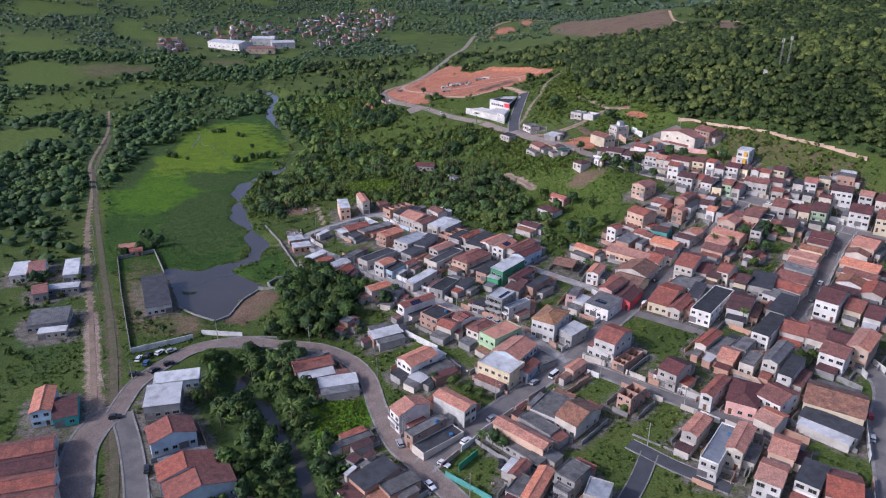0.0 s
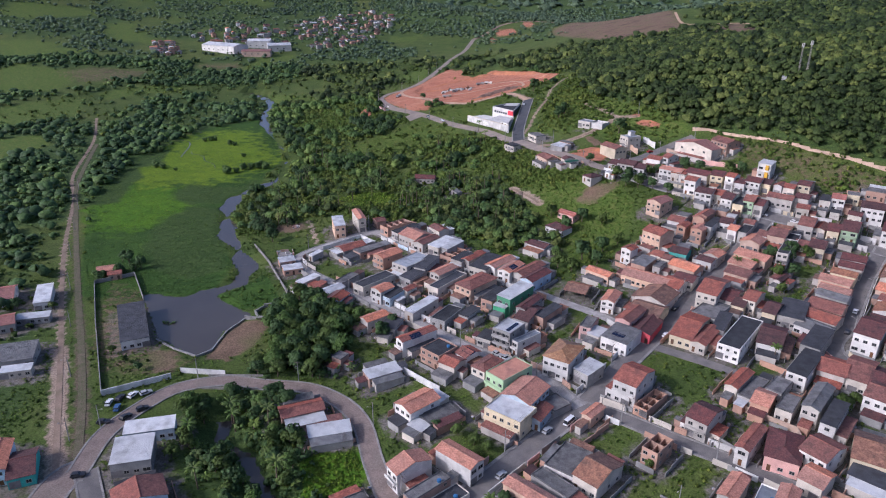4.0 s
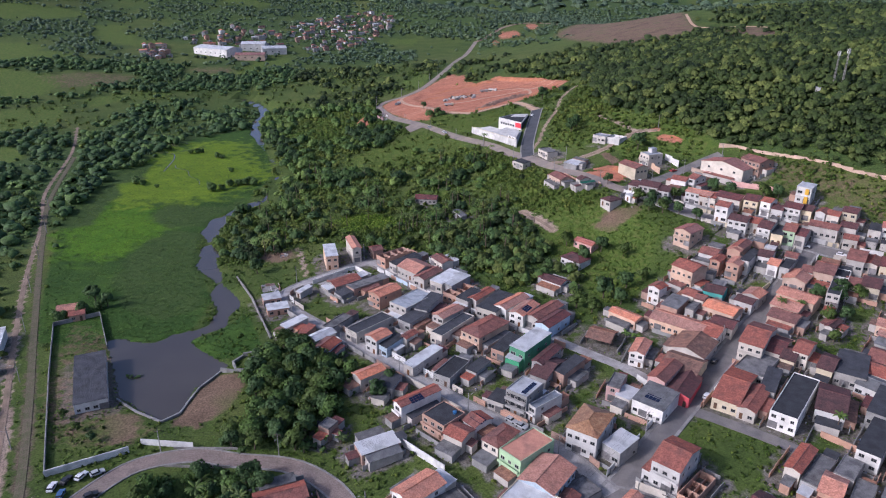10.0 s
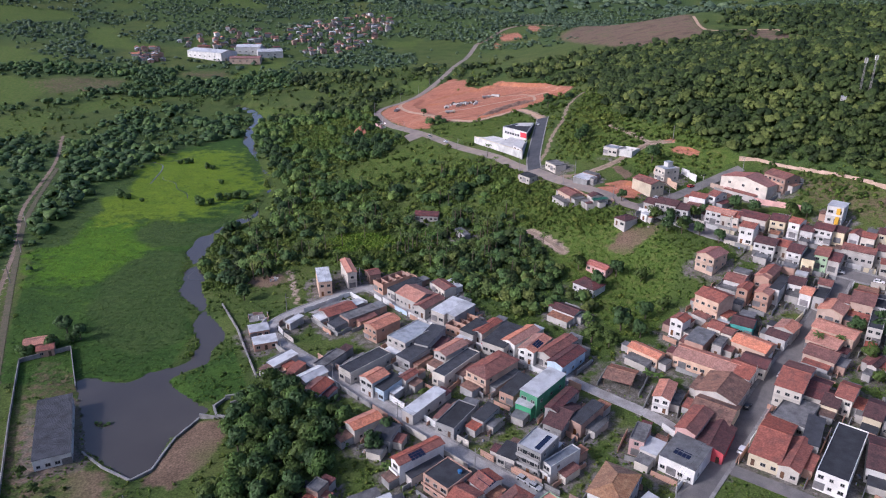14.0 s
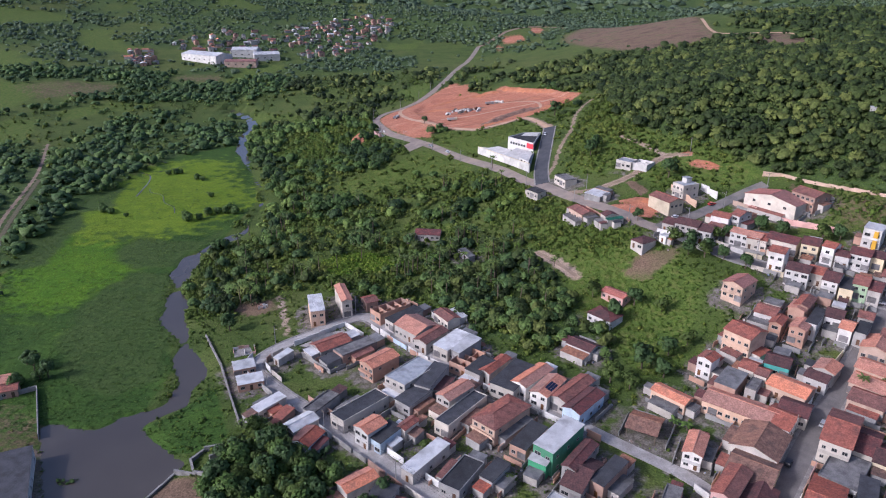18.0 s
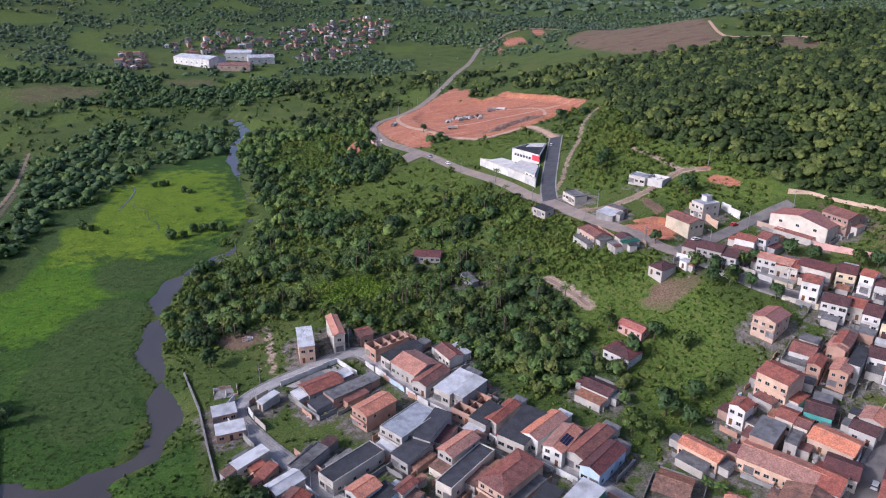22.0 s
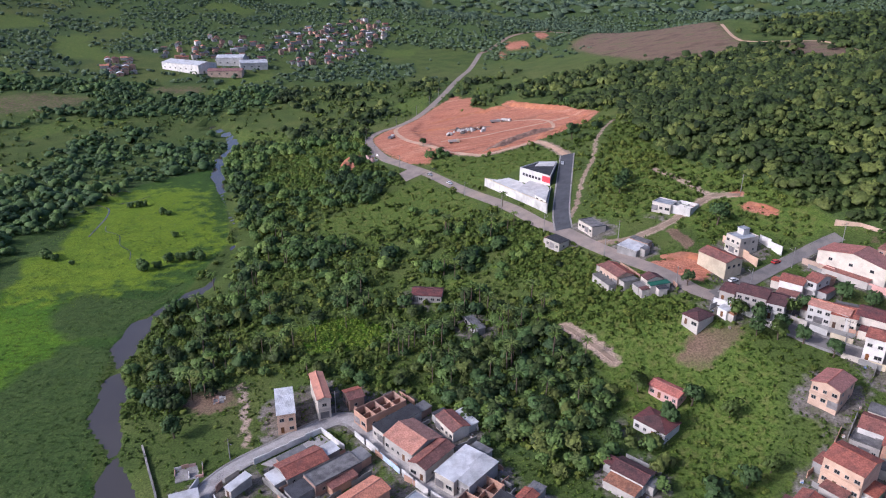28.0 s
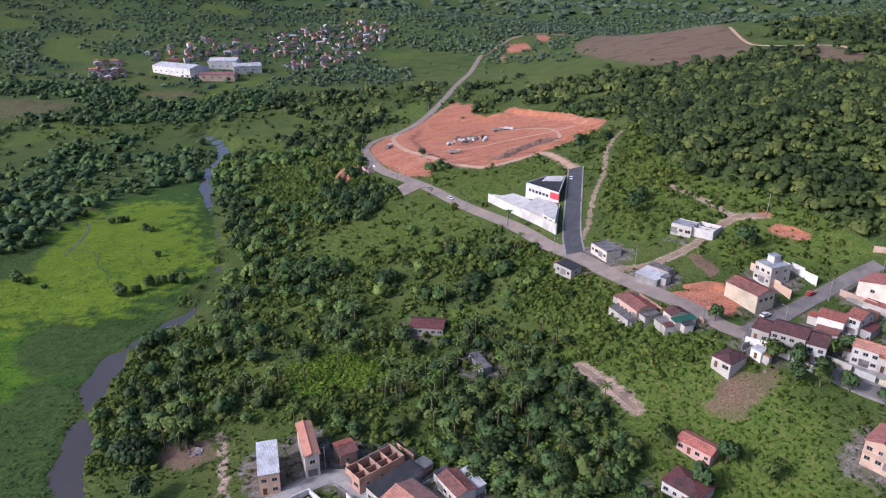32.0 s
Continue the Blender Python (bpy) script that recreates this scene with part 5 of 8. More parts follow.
def patches(x, y, cell, seed=0):
    return 0.55 * lattice_noise(x, y, cell, seed) + 0.3 * lattice_noise(x, y, cell * 0.47, seed + 3) + 0.15 * lattice_noise(x, y, cell * 0.22, seed + 7)


def field_noise(x, y, s, seed=0.0):
    return (np.sin(x * s + 1.7 + seed) * np.sin(y * s * 1.13 + 0.3 + seed) + 0.6 * np.sin(x * s * 2.3 - y * s * 1.7 + 2.1 + seed) + 0.4 * np.sin(x * s * 4.1 + y * s * 3.7 + seed * 2))


def wood_density(x, y):
    """0 to 1: how closely trees stand."""
    x, y = np.asarray(x, float), np.asarray(y, float)
    clump = np.clip((patches(x, y, 24) - 0.44) * 5.0, 0.08, 0.85)
    d = np.maximum.reduce([soft(WOOD_MID, x, y, 12) * clump, 0.75 * soft(EAST_BELT, x, y, 14) * np.clip(clump + 0.35, 0, 1), soft(WOOD_HILL, x, y, 14), soft(WOOD_DAM, x, y, 5), 0.9 * soft(GROVE, x, y, 8), 0.95 * soft(FOREST_TOP, x, y, 30), 0.3 * soft(BANK_SCRUB, x, y, 6), 0.95 * soft(WOOD_CREEK, x, y, 8), 0.85 * soft(WOOD_WEST, x, y, 30) * np.clip((patches(x, y, 50, 4) - 0.25) * 4, 0.25, 1), 0.95 * soft(WEST_DARK, x, y, 25) * np.clip((patches(x, y, 34, 4) - 0.2) * 4, 0.3, 1), 0.6 * soft(WOOD_LEFT, x, y, 14) * clump] + [0.75 * soft(p, x, y, 20) * np.clip((patches(x, y, 30, 6) - 0.38) * 4, 0.1, 1) for p in BELTS])
    country = ((y > 640) | (x < -230) | (x > 240) | (y < 100)) & ~inside(WOOD_HILL, x, y)
    f = np.clip((patches(x, y, 120, 9) - 0.46 + np.clip((y - 1000) / 2200, -0.03, 0.3)) * 6, 0.03, 0.95) * np.clip((patches(x, y, 40, 2) - 0.2) * 3, 0.2, 1)
    d = np.where(country, np.maximum(d, f), d)
    d = d * (1 - 0.96 * soft(GLADE, x, y, 14)) * (1 - 0.97 * soft(SUNNY, x, y, 6)) * (1 - 0.97 * soft(CREEK_GRASS, x, y, 3))
    for poly in SCRUB:
        d = d * (1 - 0.9 * soft(poly, x, y, 10))
    for poly, e in ((MARSH, 8), (SITE, 6), (SITE_WEST, 5), (GREEN_TRI, 5), (SHOP_PLOT, 4), (CLEAR_HILL, 30), (CLEAR_CREST, 30), (PITCH, 20), (PITCH_FAR, 12), (PIT, 4), (HILL_CUT, 4), (BEND_YARD, 3), (RUIN_YARD, 3), (BANK_ORANGE, 3), *((p, 8) for p in RED_NORTH), *((m, 16) for m in MEADOWS)):
        d = d * (1 - soft(poly, x, y, e))
    return np.maximum(d * (1 - 0.8 * soft(VILLAGE, x, y, 30)), 0.5 * soft(VILLAGE, x, y, 30))


VILLAGE = [(-378, 1246), (-332, 1290), (-260, 1321), (-214, 1422), (-163, 1579), (-119, 1604), (-92, 1384), (-123, 1243), (-166, 1122), (-218, 1159), (-295, 1100), (-362, 1210)]
M_GROUND = ground_material()
build_ground()


def water_sheet(name, x0, y0, x1, y1, z, label):
    n = 24
    xs, ys = np.linspace(x0, x1, n), np.linspace(y0, y1, n)
    V = [(x, y, z) for y in ys for x in xs]
    F = [(j * n + i, j * n + i + 1, j * n + i + n + 1, j * n + i + n) for j in range(n - 1) for i in range(n - 1)]
    tagged(link(name, V, F, M_WATER), label, "water", kind="structure")


def creek_water():
    pts = smooth_line(CREEK, 3)
    V, F = [], []
    for i, (x, y) in enumerate(pts):
        a, b = Vector(pts[max(0, i - 1)]), Vector(pts[min(len(pts) - 1, i + 1)])
        d = (b - a).normalized()
        V += [(x - d.y * 5, y + d.x * 5, -4.75), (x + d.y * 5, y - d.x * 5, -4.75)]
        if i:
            k = 2 * i
            F.append((k - 2, k, k + 1, k - 1))
    tagged(link("water", V, F, M_WATER), "dark creek water below the bridge", "water", kind="structure")


water_sheet("water", -232, 245, -70, 860, 0.02, "still dark water of the pond and winding river")
creek_water()


# ---- streets ----
def ribbon(line, half, lift, thick=0.12, step=3.0, off=0.0):
    """A strip laid on the ground along a line, with a real edge."""
    pts = smooth_line(line, step)
    V, F = [], []
    cols = 5
    for i, (x, y) in enumerate(pts):
        a, b = Vector(pts[max(0, i - 1)]), Vector(pts[min(len(pts) - 1, i + 1)])
        d = (b - a).normalized()
        row = []
        for k in range(cols):
            s = off + half * (1 - 2 * k / (cols - 1))
            px, py = x - d.y * s, y + d.x * s
            row.append((px, py, gz(px, py) + lift))
        V += [(row[0][0], row[0][1], row[0][2] - thick)] + row + [(row[-1][0], row[-1][1], row[-1][2] - thick)]
        if i:
            w = cols + 2
            for k in range(w - 1):
                F.append(((i - 1) * w + k, (i - 1) * w + k + 1, i * w + k + 1, i * w + k))
    return V, F


def street(name, line, half, material, label, lift=0.16, kerb=0.0):
    V, F = ribbon(line, half, lift, 0.3)
    tagged(link(name, V, F, material), label, "road", kind="structure")
    if kerb:
        for side in (-1, 1):
            V, F = ribbon(line, kerb / 2, lift + 0.12, 0.45, off=side * (half + kerb / 2))
            tagged(link("pavement", V, F, M_KERB), "narrow worn concrete pavement with a raised kerb", "pavement", kind="structure")


street("track", [(206, 1331), (159, 1372), (106, 1336), (70, 1254), (52, 1227)], 4.0, M_DIRT, "pale dirt road far up the valley", 0.3)
street("road", ST_NORTH, 3.3, M_NORTH, "worn asphalt road winding past the woods", 0.15)
street("road", ST_TOP, 3.0, M_ASPH, "asphalt street along the hillside houses", 0.17, 1.0)
street("road", ST_EAST, 2.9, M_ASPH, "short asphalt street beside the warehouse", 0.20)
street("road", ST_WHITE, 3.6, M_NEWASPH, "dark new asphalt street beside the white building", 0.19, 0.7)
street("road", ST_MAIN, 3.2, M_ASPH, "long paved main street between houses", 0.16, 1.1)
street("road", ST_BRIDGE, 2.8, M_COBBLE, "curved paved street crossing the creek", 0.19, 0.6)
street("road", ST_CROSS, 2.6, M_ASPH, "paved cross street with concrete kerbs", 0.22, 0.7)
street("road", ST_BLOCK, 2.3, M_ASPH, "short paved lane beside an empty plot", 0.21)
street("road", ST_TERRACE, 2.3, M_LANE, "paved terrace street looping round the block", 0.25, 0.8)
street("road", ST_LINK, 2.2, M_LANE, "paved lane joining two streets", 0.28)
street("road", ST_RIGHT, 2.8, M_ASPH, "paved street between rows of tiled houses", 0.23, 0.9)
street("road", ST_TEE, 2.4, M_NEWASPH, "new asphalt street stub in a grassy plot", 0.19, 0.35)
street("road", ST_TEE2, 2.4, M_NEWASPH, "new asphalt side street with white kerbs", 0.26, 0.35)
street("road", ST_COBBLE, 4.6, M_COBBLE, "wide cobbled street beside the railway", 0.16, 0.8)
street("road", ST_PAVED, 2.9, M_ASPH, "paved street beside the railway verge", 0.23, 0.6)
street("track", TR_DIRT, 1.0, M_DIRT, "pale dirt track beside the railway line", 0.10)
street("track", TR_SITE, 1.7, M_PALE, "pale dirt track round the building site", 0.14)
for k, line in enumerate(([(-20, 770), (10, 755), (50, 748), (88, 728)], [(-5, 690), (20, 690), (48, 700), (90, 708)], [(-15, 735), (0, 700), (22, 668), (45, 672)], [(66, 664), (76, 690), (70, 720), (40, 742)], [(30, 800), (45, 770), (60, 745), (104, 697)])):
    street("track", line, 0.9 + 0.3 * (k % 2), (M_EARTH, M_PALE)[k % 2], "wheel track worn across the orange building site", 0.08)
street("track", [(318, 1030), (293, 927), (295, 888), (334, 850), (339, 820), (327, 748)], 1.6, M_PALE, "pale dirt track along the cleared hill", 0.2)
street("track", TR_CUT, 0.35, M_DIRT, "orange earth track climbing the grassy slope", 0.12)
street("track", TR_YARD, 1.0, M_DIRT, "dirt lane past the unfinished white house", 0.14)
street("track", TR_WOOD, 0.8, M_DIRT, "short sandy path on the slope", 0.12)
street("rail_bed", TR_RAIL, 1.3, M_BALLAST, "overgrown stony railway bed", 0.14)
for side in (-0.5, 0.5):
    tagged(link("rail", *ribbon(TR_RAIL, 0.035, 0.17, 0.08, off=side), M_RAIL), "rusty steel rail on the ballast", "rail", group="railway rails", kind="structure")


# ---- houses ----
def unit_mesh(name, V, F, material):
    me = bpy.data.meshes.new(name)
    me.from_pydata([tuple(v) for v in V], [], F)
    me.materials.append(material)
    return me


def frame_mesh(name, w, h, material, bar=0.09, deep=0.07, mullion=True):
    bs = [(-w / 2, -deep, 0, -w / 2 + bar, 0.02, h), (w / 2 - bar, -deep, 0, w / 2, 0.02, h), (-w / 2, -deep, h - bar, w / 2, 0.02, h), (-w / 2 - 0.06, -deep - 0.06, -0.06, w / 2 + 0.06, 0.02, bar * 0.6)]
    if mullion:
        bs.append((-0.035, -deep, 0, 0.035, 0.02, h))
    return unit_mesh(name, *boxes(*bs), material)


WIN = {k: (frame_mesh("window", w, h, M_FRAME), unit_mesh("pane", *boxes((-w / 2 + 0.05, -0.03, 0.04, w / 2 - 0.05, 0.015, h - 0.05)), M_PANE)) for k, (w, h) in {'s': (1.1, 1.0), 'm': (1.5, 1.15), 'l': (2.2, 1.3)}.items()}
DOOR_ME = unit_mesh("door", *boxes((-0.45, -0.05, 0, 0.45, 0.02, 2.1), (-0.52, -0.08, 0, -0.45, 0.02, 2.17), (0.45, -0.08, 0, 0.52, 0.02, 2.17), (-0.52, -0.08, 2.1, 0.52, 0.02, 2.17)), M_DOOR)
GATE_ME = unit_mesh("gate", *boxes((-1.35, -0.06, 0, 1.35, 0.02, 2.3), (-1.45, -0.1, 0, -1.35, 0.02, 2.4), (1.35, -0.1, 0, 1.45, 0.02, 2.4), (-1.45, -0.1, 2.3, 1.45, 0.02, 2.42)), M_GATE)
TANK_ME = unit_mesh("water_tank", *join(tube((0, 0, 0), (0, 0, 0.8), 0.55, 0.7, 10), tube((0, 0, 0.8), (0, 0, 0.95), 0.72, 0.3, 10)), mat("blue_plastic_tank", ((0.05, 0.16, 0.33), (0.04, 0.13, 0.28)), 0.5, 1))


def window_on(house, kind, m):
    f = hang("window", WIN[kind][0], house, at=m)
    hang("pane", WIN[kind][1], f)


def gabled(w, d, base, h, rise, along):
    """Walls of a house with gable ends; along: the ridge runs along 'w' or 'd'."""
    V = box(-w / 2, -d / 2, base, w / 2, d / 2, h)
    F = [f for f in BOXF if f != (4, 5, 6, 7)]
    if along == 'd':
        V += [(0, -d / 2, h + rise), (0, d / 2, h + rise)]
        F += [(4, 5, 8), (6, 7, 9), (5, 6, 9, 8), (7, 4, 8, 9)]
    else:
        V += [(-w / 2, 0, h + rise), (w / 2, 0, h + rise)]
        F += [(7, 4, 8), (5, 6, 9), (4, 5, 9, 8), (6, 7, 8, 9)]
    return V, F


def slab(p, q, r, s, t=0.14):
    """A thin sloping sheet with its corners given."""
    p, q, r, s = map(Vector, (p, q, r, s))
    n = (q - p).cross(s - p).normalized() * t
    n = n if n.z > 0 else -n
    return [p, q, r, s, p + n, q + n, r + n, s + n], BOXF


def pitch(half):
    """Rise for each metre of a roof's half width; wide roofs are flatter."""
    return min(0.31, 2.4 / half)


def roof_parts(house, w, d, h, form, material, o=0.35):
    a, b = w / 2 + o, d / 2 + o
    if form in 'dw':
        half = w / 2 if form == 'd' else d / 2
        k = pitch(half)
        rise = half * k
        e = h - o * k + 0.02
        t = h + rise + 0.02
        m = None
        if form == 'd':
            a, b, m = b, a, pose(0, 0, 0, 0, 0, 90)
        link("roof_slope", *slab((-a, -b, e), (a, -b, e), (a, 0, t), (-a, 0, t)), material, house, at=m)
        link("roof_slope", *slab((a, b, e), (-a, b, e), (-a, 0, t), (a, 0, t)), material, house, at=m)
        link("ridge_cap", *tube((-a, 0, t + 0.14), (a, 0, t + 0.14), 0.16, 0.16, 6), material, house, at=m)
    elif form == 'h':
        k, e = min(a, b), h - 0.1
        t = h + k * 0.28
        if a >= b:
            p, q = (-(a - b), 0, t), (a - b, 0, t)
            fs = [((-a, -b, e), (a, -b, e), q, p), ((a, b, e), (-a, b, e), p, q), ((-a, b, e), (-a, -b, e), p, p), ((a, -b, e), (a, b, e), q, q)]
        else:
            p, q = (0, -(b - a), t), (0, b - a, t)
            fs = [((-a, b, e), (-a, -b, e), p, q), ((a, -b, e), (a, b, e), q, p), ((-a, -b, e), (a, -b, e), p, p), ((a, b, e), (-a, b, e), q, q)]
        for f in fs:
            V = [Vector(v) for v in f]
            link("roof_slope", *slab(*[v + Vector((0, 0, 0.0)) for v in V]), material, house)
        link("ridge_cap", *tube((p[0], p[1], t + 0.14), (q[0], q[1], t + 0.14), 0.17, 0.17, 6), material, house)
    elif form == 'm':
        r = min(0.9, d * 0.09)
        link("roof_sheet", *slab((-a, -b, h - 0.02), (a, -b, h - 0.02), (a, b, h + r), (-a, b, h + r), 0.1), material, house)


def house(i, x, y, turn, w, d, h, roof, form, wall, extra=""):
    rng = random.Random(i * 7 + 3)
    w, d = w * 0.985, d * 0.985
    c, s = math.cos(radians(turn)), math.sin(radians(turn))
    if wall == 'w' and not extra and form != 'r' and h < 8:
        wall = rng.choice('wwuvuv' if h < 5.2 else 'wwwuv')
    z = gz(x, y)
    low = min(gz(x + c * u - s * v, y + s * u + c * v) for u in (-w / 2, w / 2) for v in (-d / 2, d / 2)) - z - 0.4
    storeys = 1 if h < 5.2 else 2 if h < 8.5 else 3
    if form == 'r':
        label = "unfinished roofless house of " + ("bare brick walls" if wall == 'k' else "white block walls")
    elif wall == "open":
        label = "open old shed under a patchy tile roof"
    else:
        label = ("low ", "two-storey ", "three-storey ")[storeys - 1] + WALLWORD[wall] + " house with " + ("a " if roof != 'T1' else "an ") + ROOFWORD[roof]
    ob = new("house" if extra != "shed" else "lake_shed")
    ob.matrix_basis = pose(x, y, z, 0, 0, turn)
    tagged(ob, label if extra != "shed" else "long white shed with a dark sheet roof by the pond", "house" if extra != "shed" else "shed", group="town houses" if extra != "shed" else "")
    if wall == "open":
        for u in (-1, 1):
            for v in (-1, 0, 1):
                link("post", *boxes((u * (w / 2 - 0.3) - 0.1, v * (d / 2 - 0.3) - 0.1, low, u * (w / 2 - 0.3) + 0.1, v * (d / 2 - 0.3) + 0.1, h + (0.0 if v else 1.0))), M_TRUNK, ob)
        roof_parts(ob, w, d, h, 'w', ROOF[roof])
        return ob
    wm = WALL[wall]
    t = 0.2
    if form == 'r':
        rings = [(-w / 2, -d / 2, low, w / 2, -d / 2 + t, h), (-w / 2, d / 2 - t, low, w / 2, d / 2, h), (-w / 2, -d / 2 + t, low, -w / 2 + t, d / 2 - t, h * 0.97), (w / 2 - t, -d / 2 + t, low, w / 2, d / 2 - t, h * 1.0)]
        for b in rings:
            link("outer_wall", *boxes(b), wm, ob)
        n = max(2, int(d / 3.5))
        for k in range(1, n):
            v = -d / 2 + d * k / n
            link("inner_wall", *boxes((-w / 2 + t, v - 0.08, low, w / 2 - t, v + 0.08, h - rng.uniform(0.2, 0.9))), wm, ob)
        link("inner_wall", *boxes((-0.08, -d / 2 + t, low, 0.08, d / 2 - t, h - 0.9)), wm, ob)
        link("floor_slab", *boxes((-w / 2 + t, -d / 2 + t, h - 2.9, w / 2 - t, d / 2 - t, h - 2.75)), ROOF['R'], ob)
    elif form in 'dw':
        link("outer_wall", *gabled(w, d, low, h, pitch((w if form == 'd' else d) / 2) * (w if form == 'd' else d) / 2, form), wm, ob)
        roof_parts(ob, w, d, h, form, ROOF[roof])
    elif form == 'f':
        link("outer_wall", *boxes((-w / 2, -d / 2, low, w / 2, d / 2, h - 0.45)), wm, ob)
        link("roof_slab", *boxes((-w / 2 + t, -d / 2 + t, h - 0.45, w / 2 - t, d / 2 - t, h - 0.33)), ROOF[roof], ob)
        link("parapet", *boxes((-w / 2, -d / 2, h - 0.45, w / 2, -d / 2 + t, h), (-w / 2, d / 2 - t, h - 0.45, w / 2, d / 2, h), (-w / 2, -d / 2 + t, h - 0.45, -w / 2 + t, d / 2 - t, h), (w / 2 - t, -d / 2 + t, h - 0.45, w / 2, d / 2 - t, h)), wm if roof != 'C' else ROOF['C'], ob)
    else:
        r = min(0.9, d * 0.09)
        V = box(-w / 2, -d / 2, low, w / 2, d / 2, h)
        V[6], V[7] = (w / 2, d / 2, h + r), (-w / 2, d / 2, h + r)
        if form == 'h':
            V = box(-w / 2, -d / 2, low, w / 2, d / 2, h)
        link("outer_wall", V, BOXF, wm, ob)
        roof_parts(ob, w, d, h, form, ROOF[roof], 0.2 if form == 'm' else 0.4)
    if extra == "hall":
        for u in (-0.3, 0.0, 0.3):
            window_on(ob, 'm', pose(u * w, -d / 2 - 0.005, h * 0.55))
    elif h > 2.9:
        fl = (h - 0.3) / storeys
        nx_ = max(1, int(w / 2.4))
        for k in range(storeys):
            slots = [(-w / 2 + w * (j + 0.5) / nx_) for j in range(nx_)]
            for j, u in enumerate(slots):
                m = pose(u, -d / 2 - 0.005, 0)
                if k == 0 and j == i % nx_:
                    if w > 4 and rng.random() < 0.6 and fl > 2.6:
                        hang("gate", GATE_ME, ob, at=m)
                    else:
                        hang("door", DOOR_ME, ob, at=m)
                else:
                    window_on(ob, rng.choice('smm') if w / nx_ < 2.8 else rng.choice('mml'), m @ pose(0, 0, k * fl + 0.95))
            ny_ = int(d / 4.5) if rng.random() < 0.75 else 0
            for j in range(ny_):
                v = -d / 2 + d * (j + 0.5) / ny_ + rng.uniform(-0.5, 0.5)
                if rng.random() < 0.75:
                    window_on(ob, 's', pose(w / 2 + 0.005, v, k * fl + 1.15, 0, 0, 90))
            if k and rng.random() < 0.5 and form != 'r':
                link("balcony", *boxes((-w / 2 + 0.15, -d / 2 - 1.0, k * fl - 0.12, w / 2 - 0.15, -d / 2 - 0.01, k * fl + 0.02), (-w / 2 + 0.15, -d / 2 - 1.0, k * fl + 0.02, w / 2 - 0.15, -d / 2 - 0.92, k * fl + 0.85)), wm, ob)
    if extra == "solar":
        k = pitch(w / 2)
        for a in range(3):
            for b in range(4):
                if form == 'd':
                    u, v = 0.5 + a * 0.85, -d / 4 + b * 1.25
                    zz = h + (w / 2 - u) * k + 0.2
                    link("solar_panel", *slab((u, v, zz), (u + 0.75, v, zz - 0.75 * k), (u + 0.75, v + 1.15, zz - 0.75 * k), (u, v + 1.15, zz), 0.05), M_SOLAR, ob)
                else:
                    u, v = -w / 4 + b * 1.25, -d / 4 + a * 0.9
                    zz = h + 0.35 + (0 if form == 'm' else (v + d / 2) * 0.2)
                    link("solar_panel", *slab((u, v, zz), (u + 1.15, v, zz), (u + 1.15, v + 0.8, zz + 0.15), (u, v + 0.8, zz + 0.15), 0.05), M_SOLAR, ob)
    if extra == "skylight":
        link("skylight", *boxes((w * 0.1, -d * 0.35, h - 0.32, w * 0.3, d * 0.35, h - 0.2)), M_SOLAR, ob)
        for zz in (3.0, 6.0):
            link("window_band", *boxes((-w / 2 + 0.3, -d / 2 - 0.04, zz + 0.6, w / 2 - 0.3, -d / 2 - 0.004, zz + 1.9)), M_PANE, ob)
    if form == 'f' and rng.random() < 0.1 and w > 4:
        hang("water_tank", TANK_ME, ob, "blue plastic water tank", pose(w / 4, d / 4, h - 0.33))
    return ob


for i, p in enumerate(PLAN):
    house(i, *p)


# ---- trees ----
def crown_cloud(n, size, spread_xy, spread_z, lobes, seed, wild=0.4):
    """Leaf clumps of a crown: small leaning leaves on several lobes, with gaps between them. Gives their corners and which way each looks out."""
    r = np.random.RandomState(seed)
    c = np.stack([r.uniform(-1, 1, lobes) * spread_xy * 0.55, r.uniform(-1, 1, lobes) * spread_xy * 0.55, r.uniform(-0.35, 0.5, lobes) * spread_z], -1)
    big = r.uniform(0.7, 1.2, lobes)
    k = r.randint(0, lobes, n)
    v = r.normal(size=(n, 3))
    v /= np.linalg.norm(v, axis=1)[:, None]
    v[:, 2] = np.abs(v[:, 2]) * np.where(r.rand(n) < 0.78, 1, -0.6)
    rad = (r.uniform(0.75, 1.05, n) * big[k])[:, None] * np.array([spread_xy * 0.52, spread_xy * 0.52, spread_z * 0.55])
    p = c[k] + v * rad
    nrm = v + r.normal(size=(n, 3)) * wild
    nrm /= np.linalg.norm(nrm, axis=1)[:, None]
    t = np.cross(nrm, r.normal(size=(n, 3)))
    t /= np.linalg.norm(t, axis=1)[:, None]
    b = np.cross(nrm, t)
    s = size * r.uniform(0.6, 1.25, n)[:, None]
    q = np.stack([p - t * s * 1.1 - b * s * 0.8, p + t * s * 1.1 - b * s * 0.7, p + b * s * 1.25], 1)
    out = v * 0.8 + p / (spread_xy * 1.3) + nrm * 0.35 + np.array([0, 0, 0.25])
    out /= np.linalg.norm(out, axis=1)[:, None]
    return q.reshape(-1, 3), np.repeat(out, 3, 0)


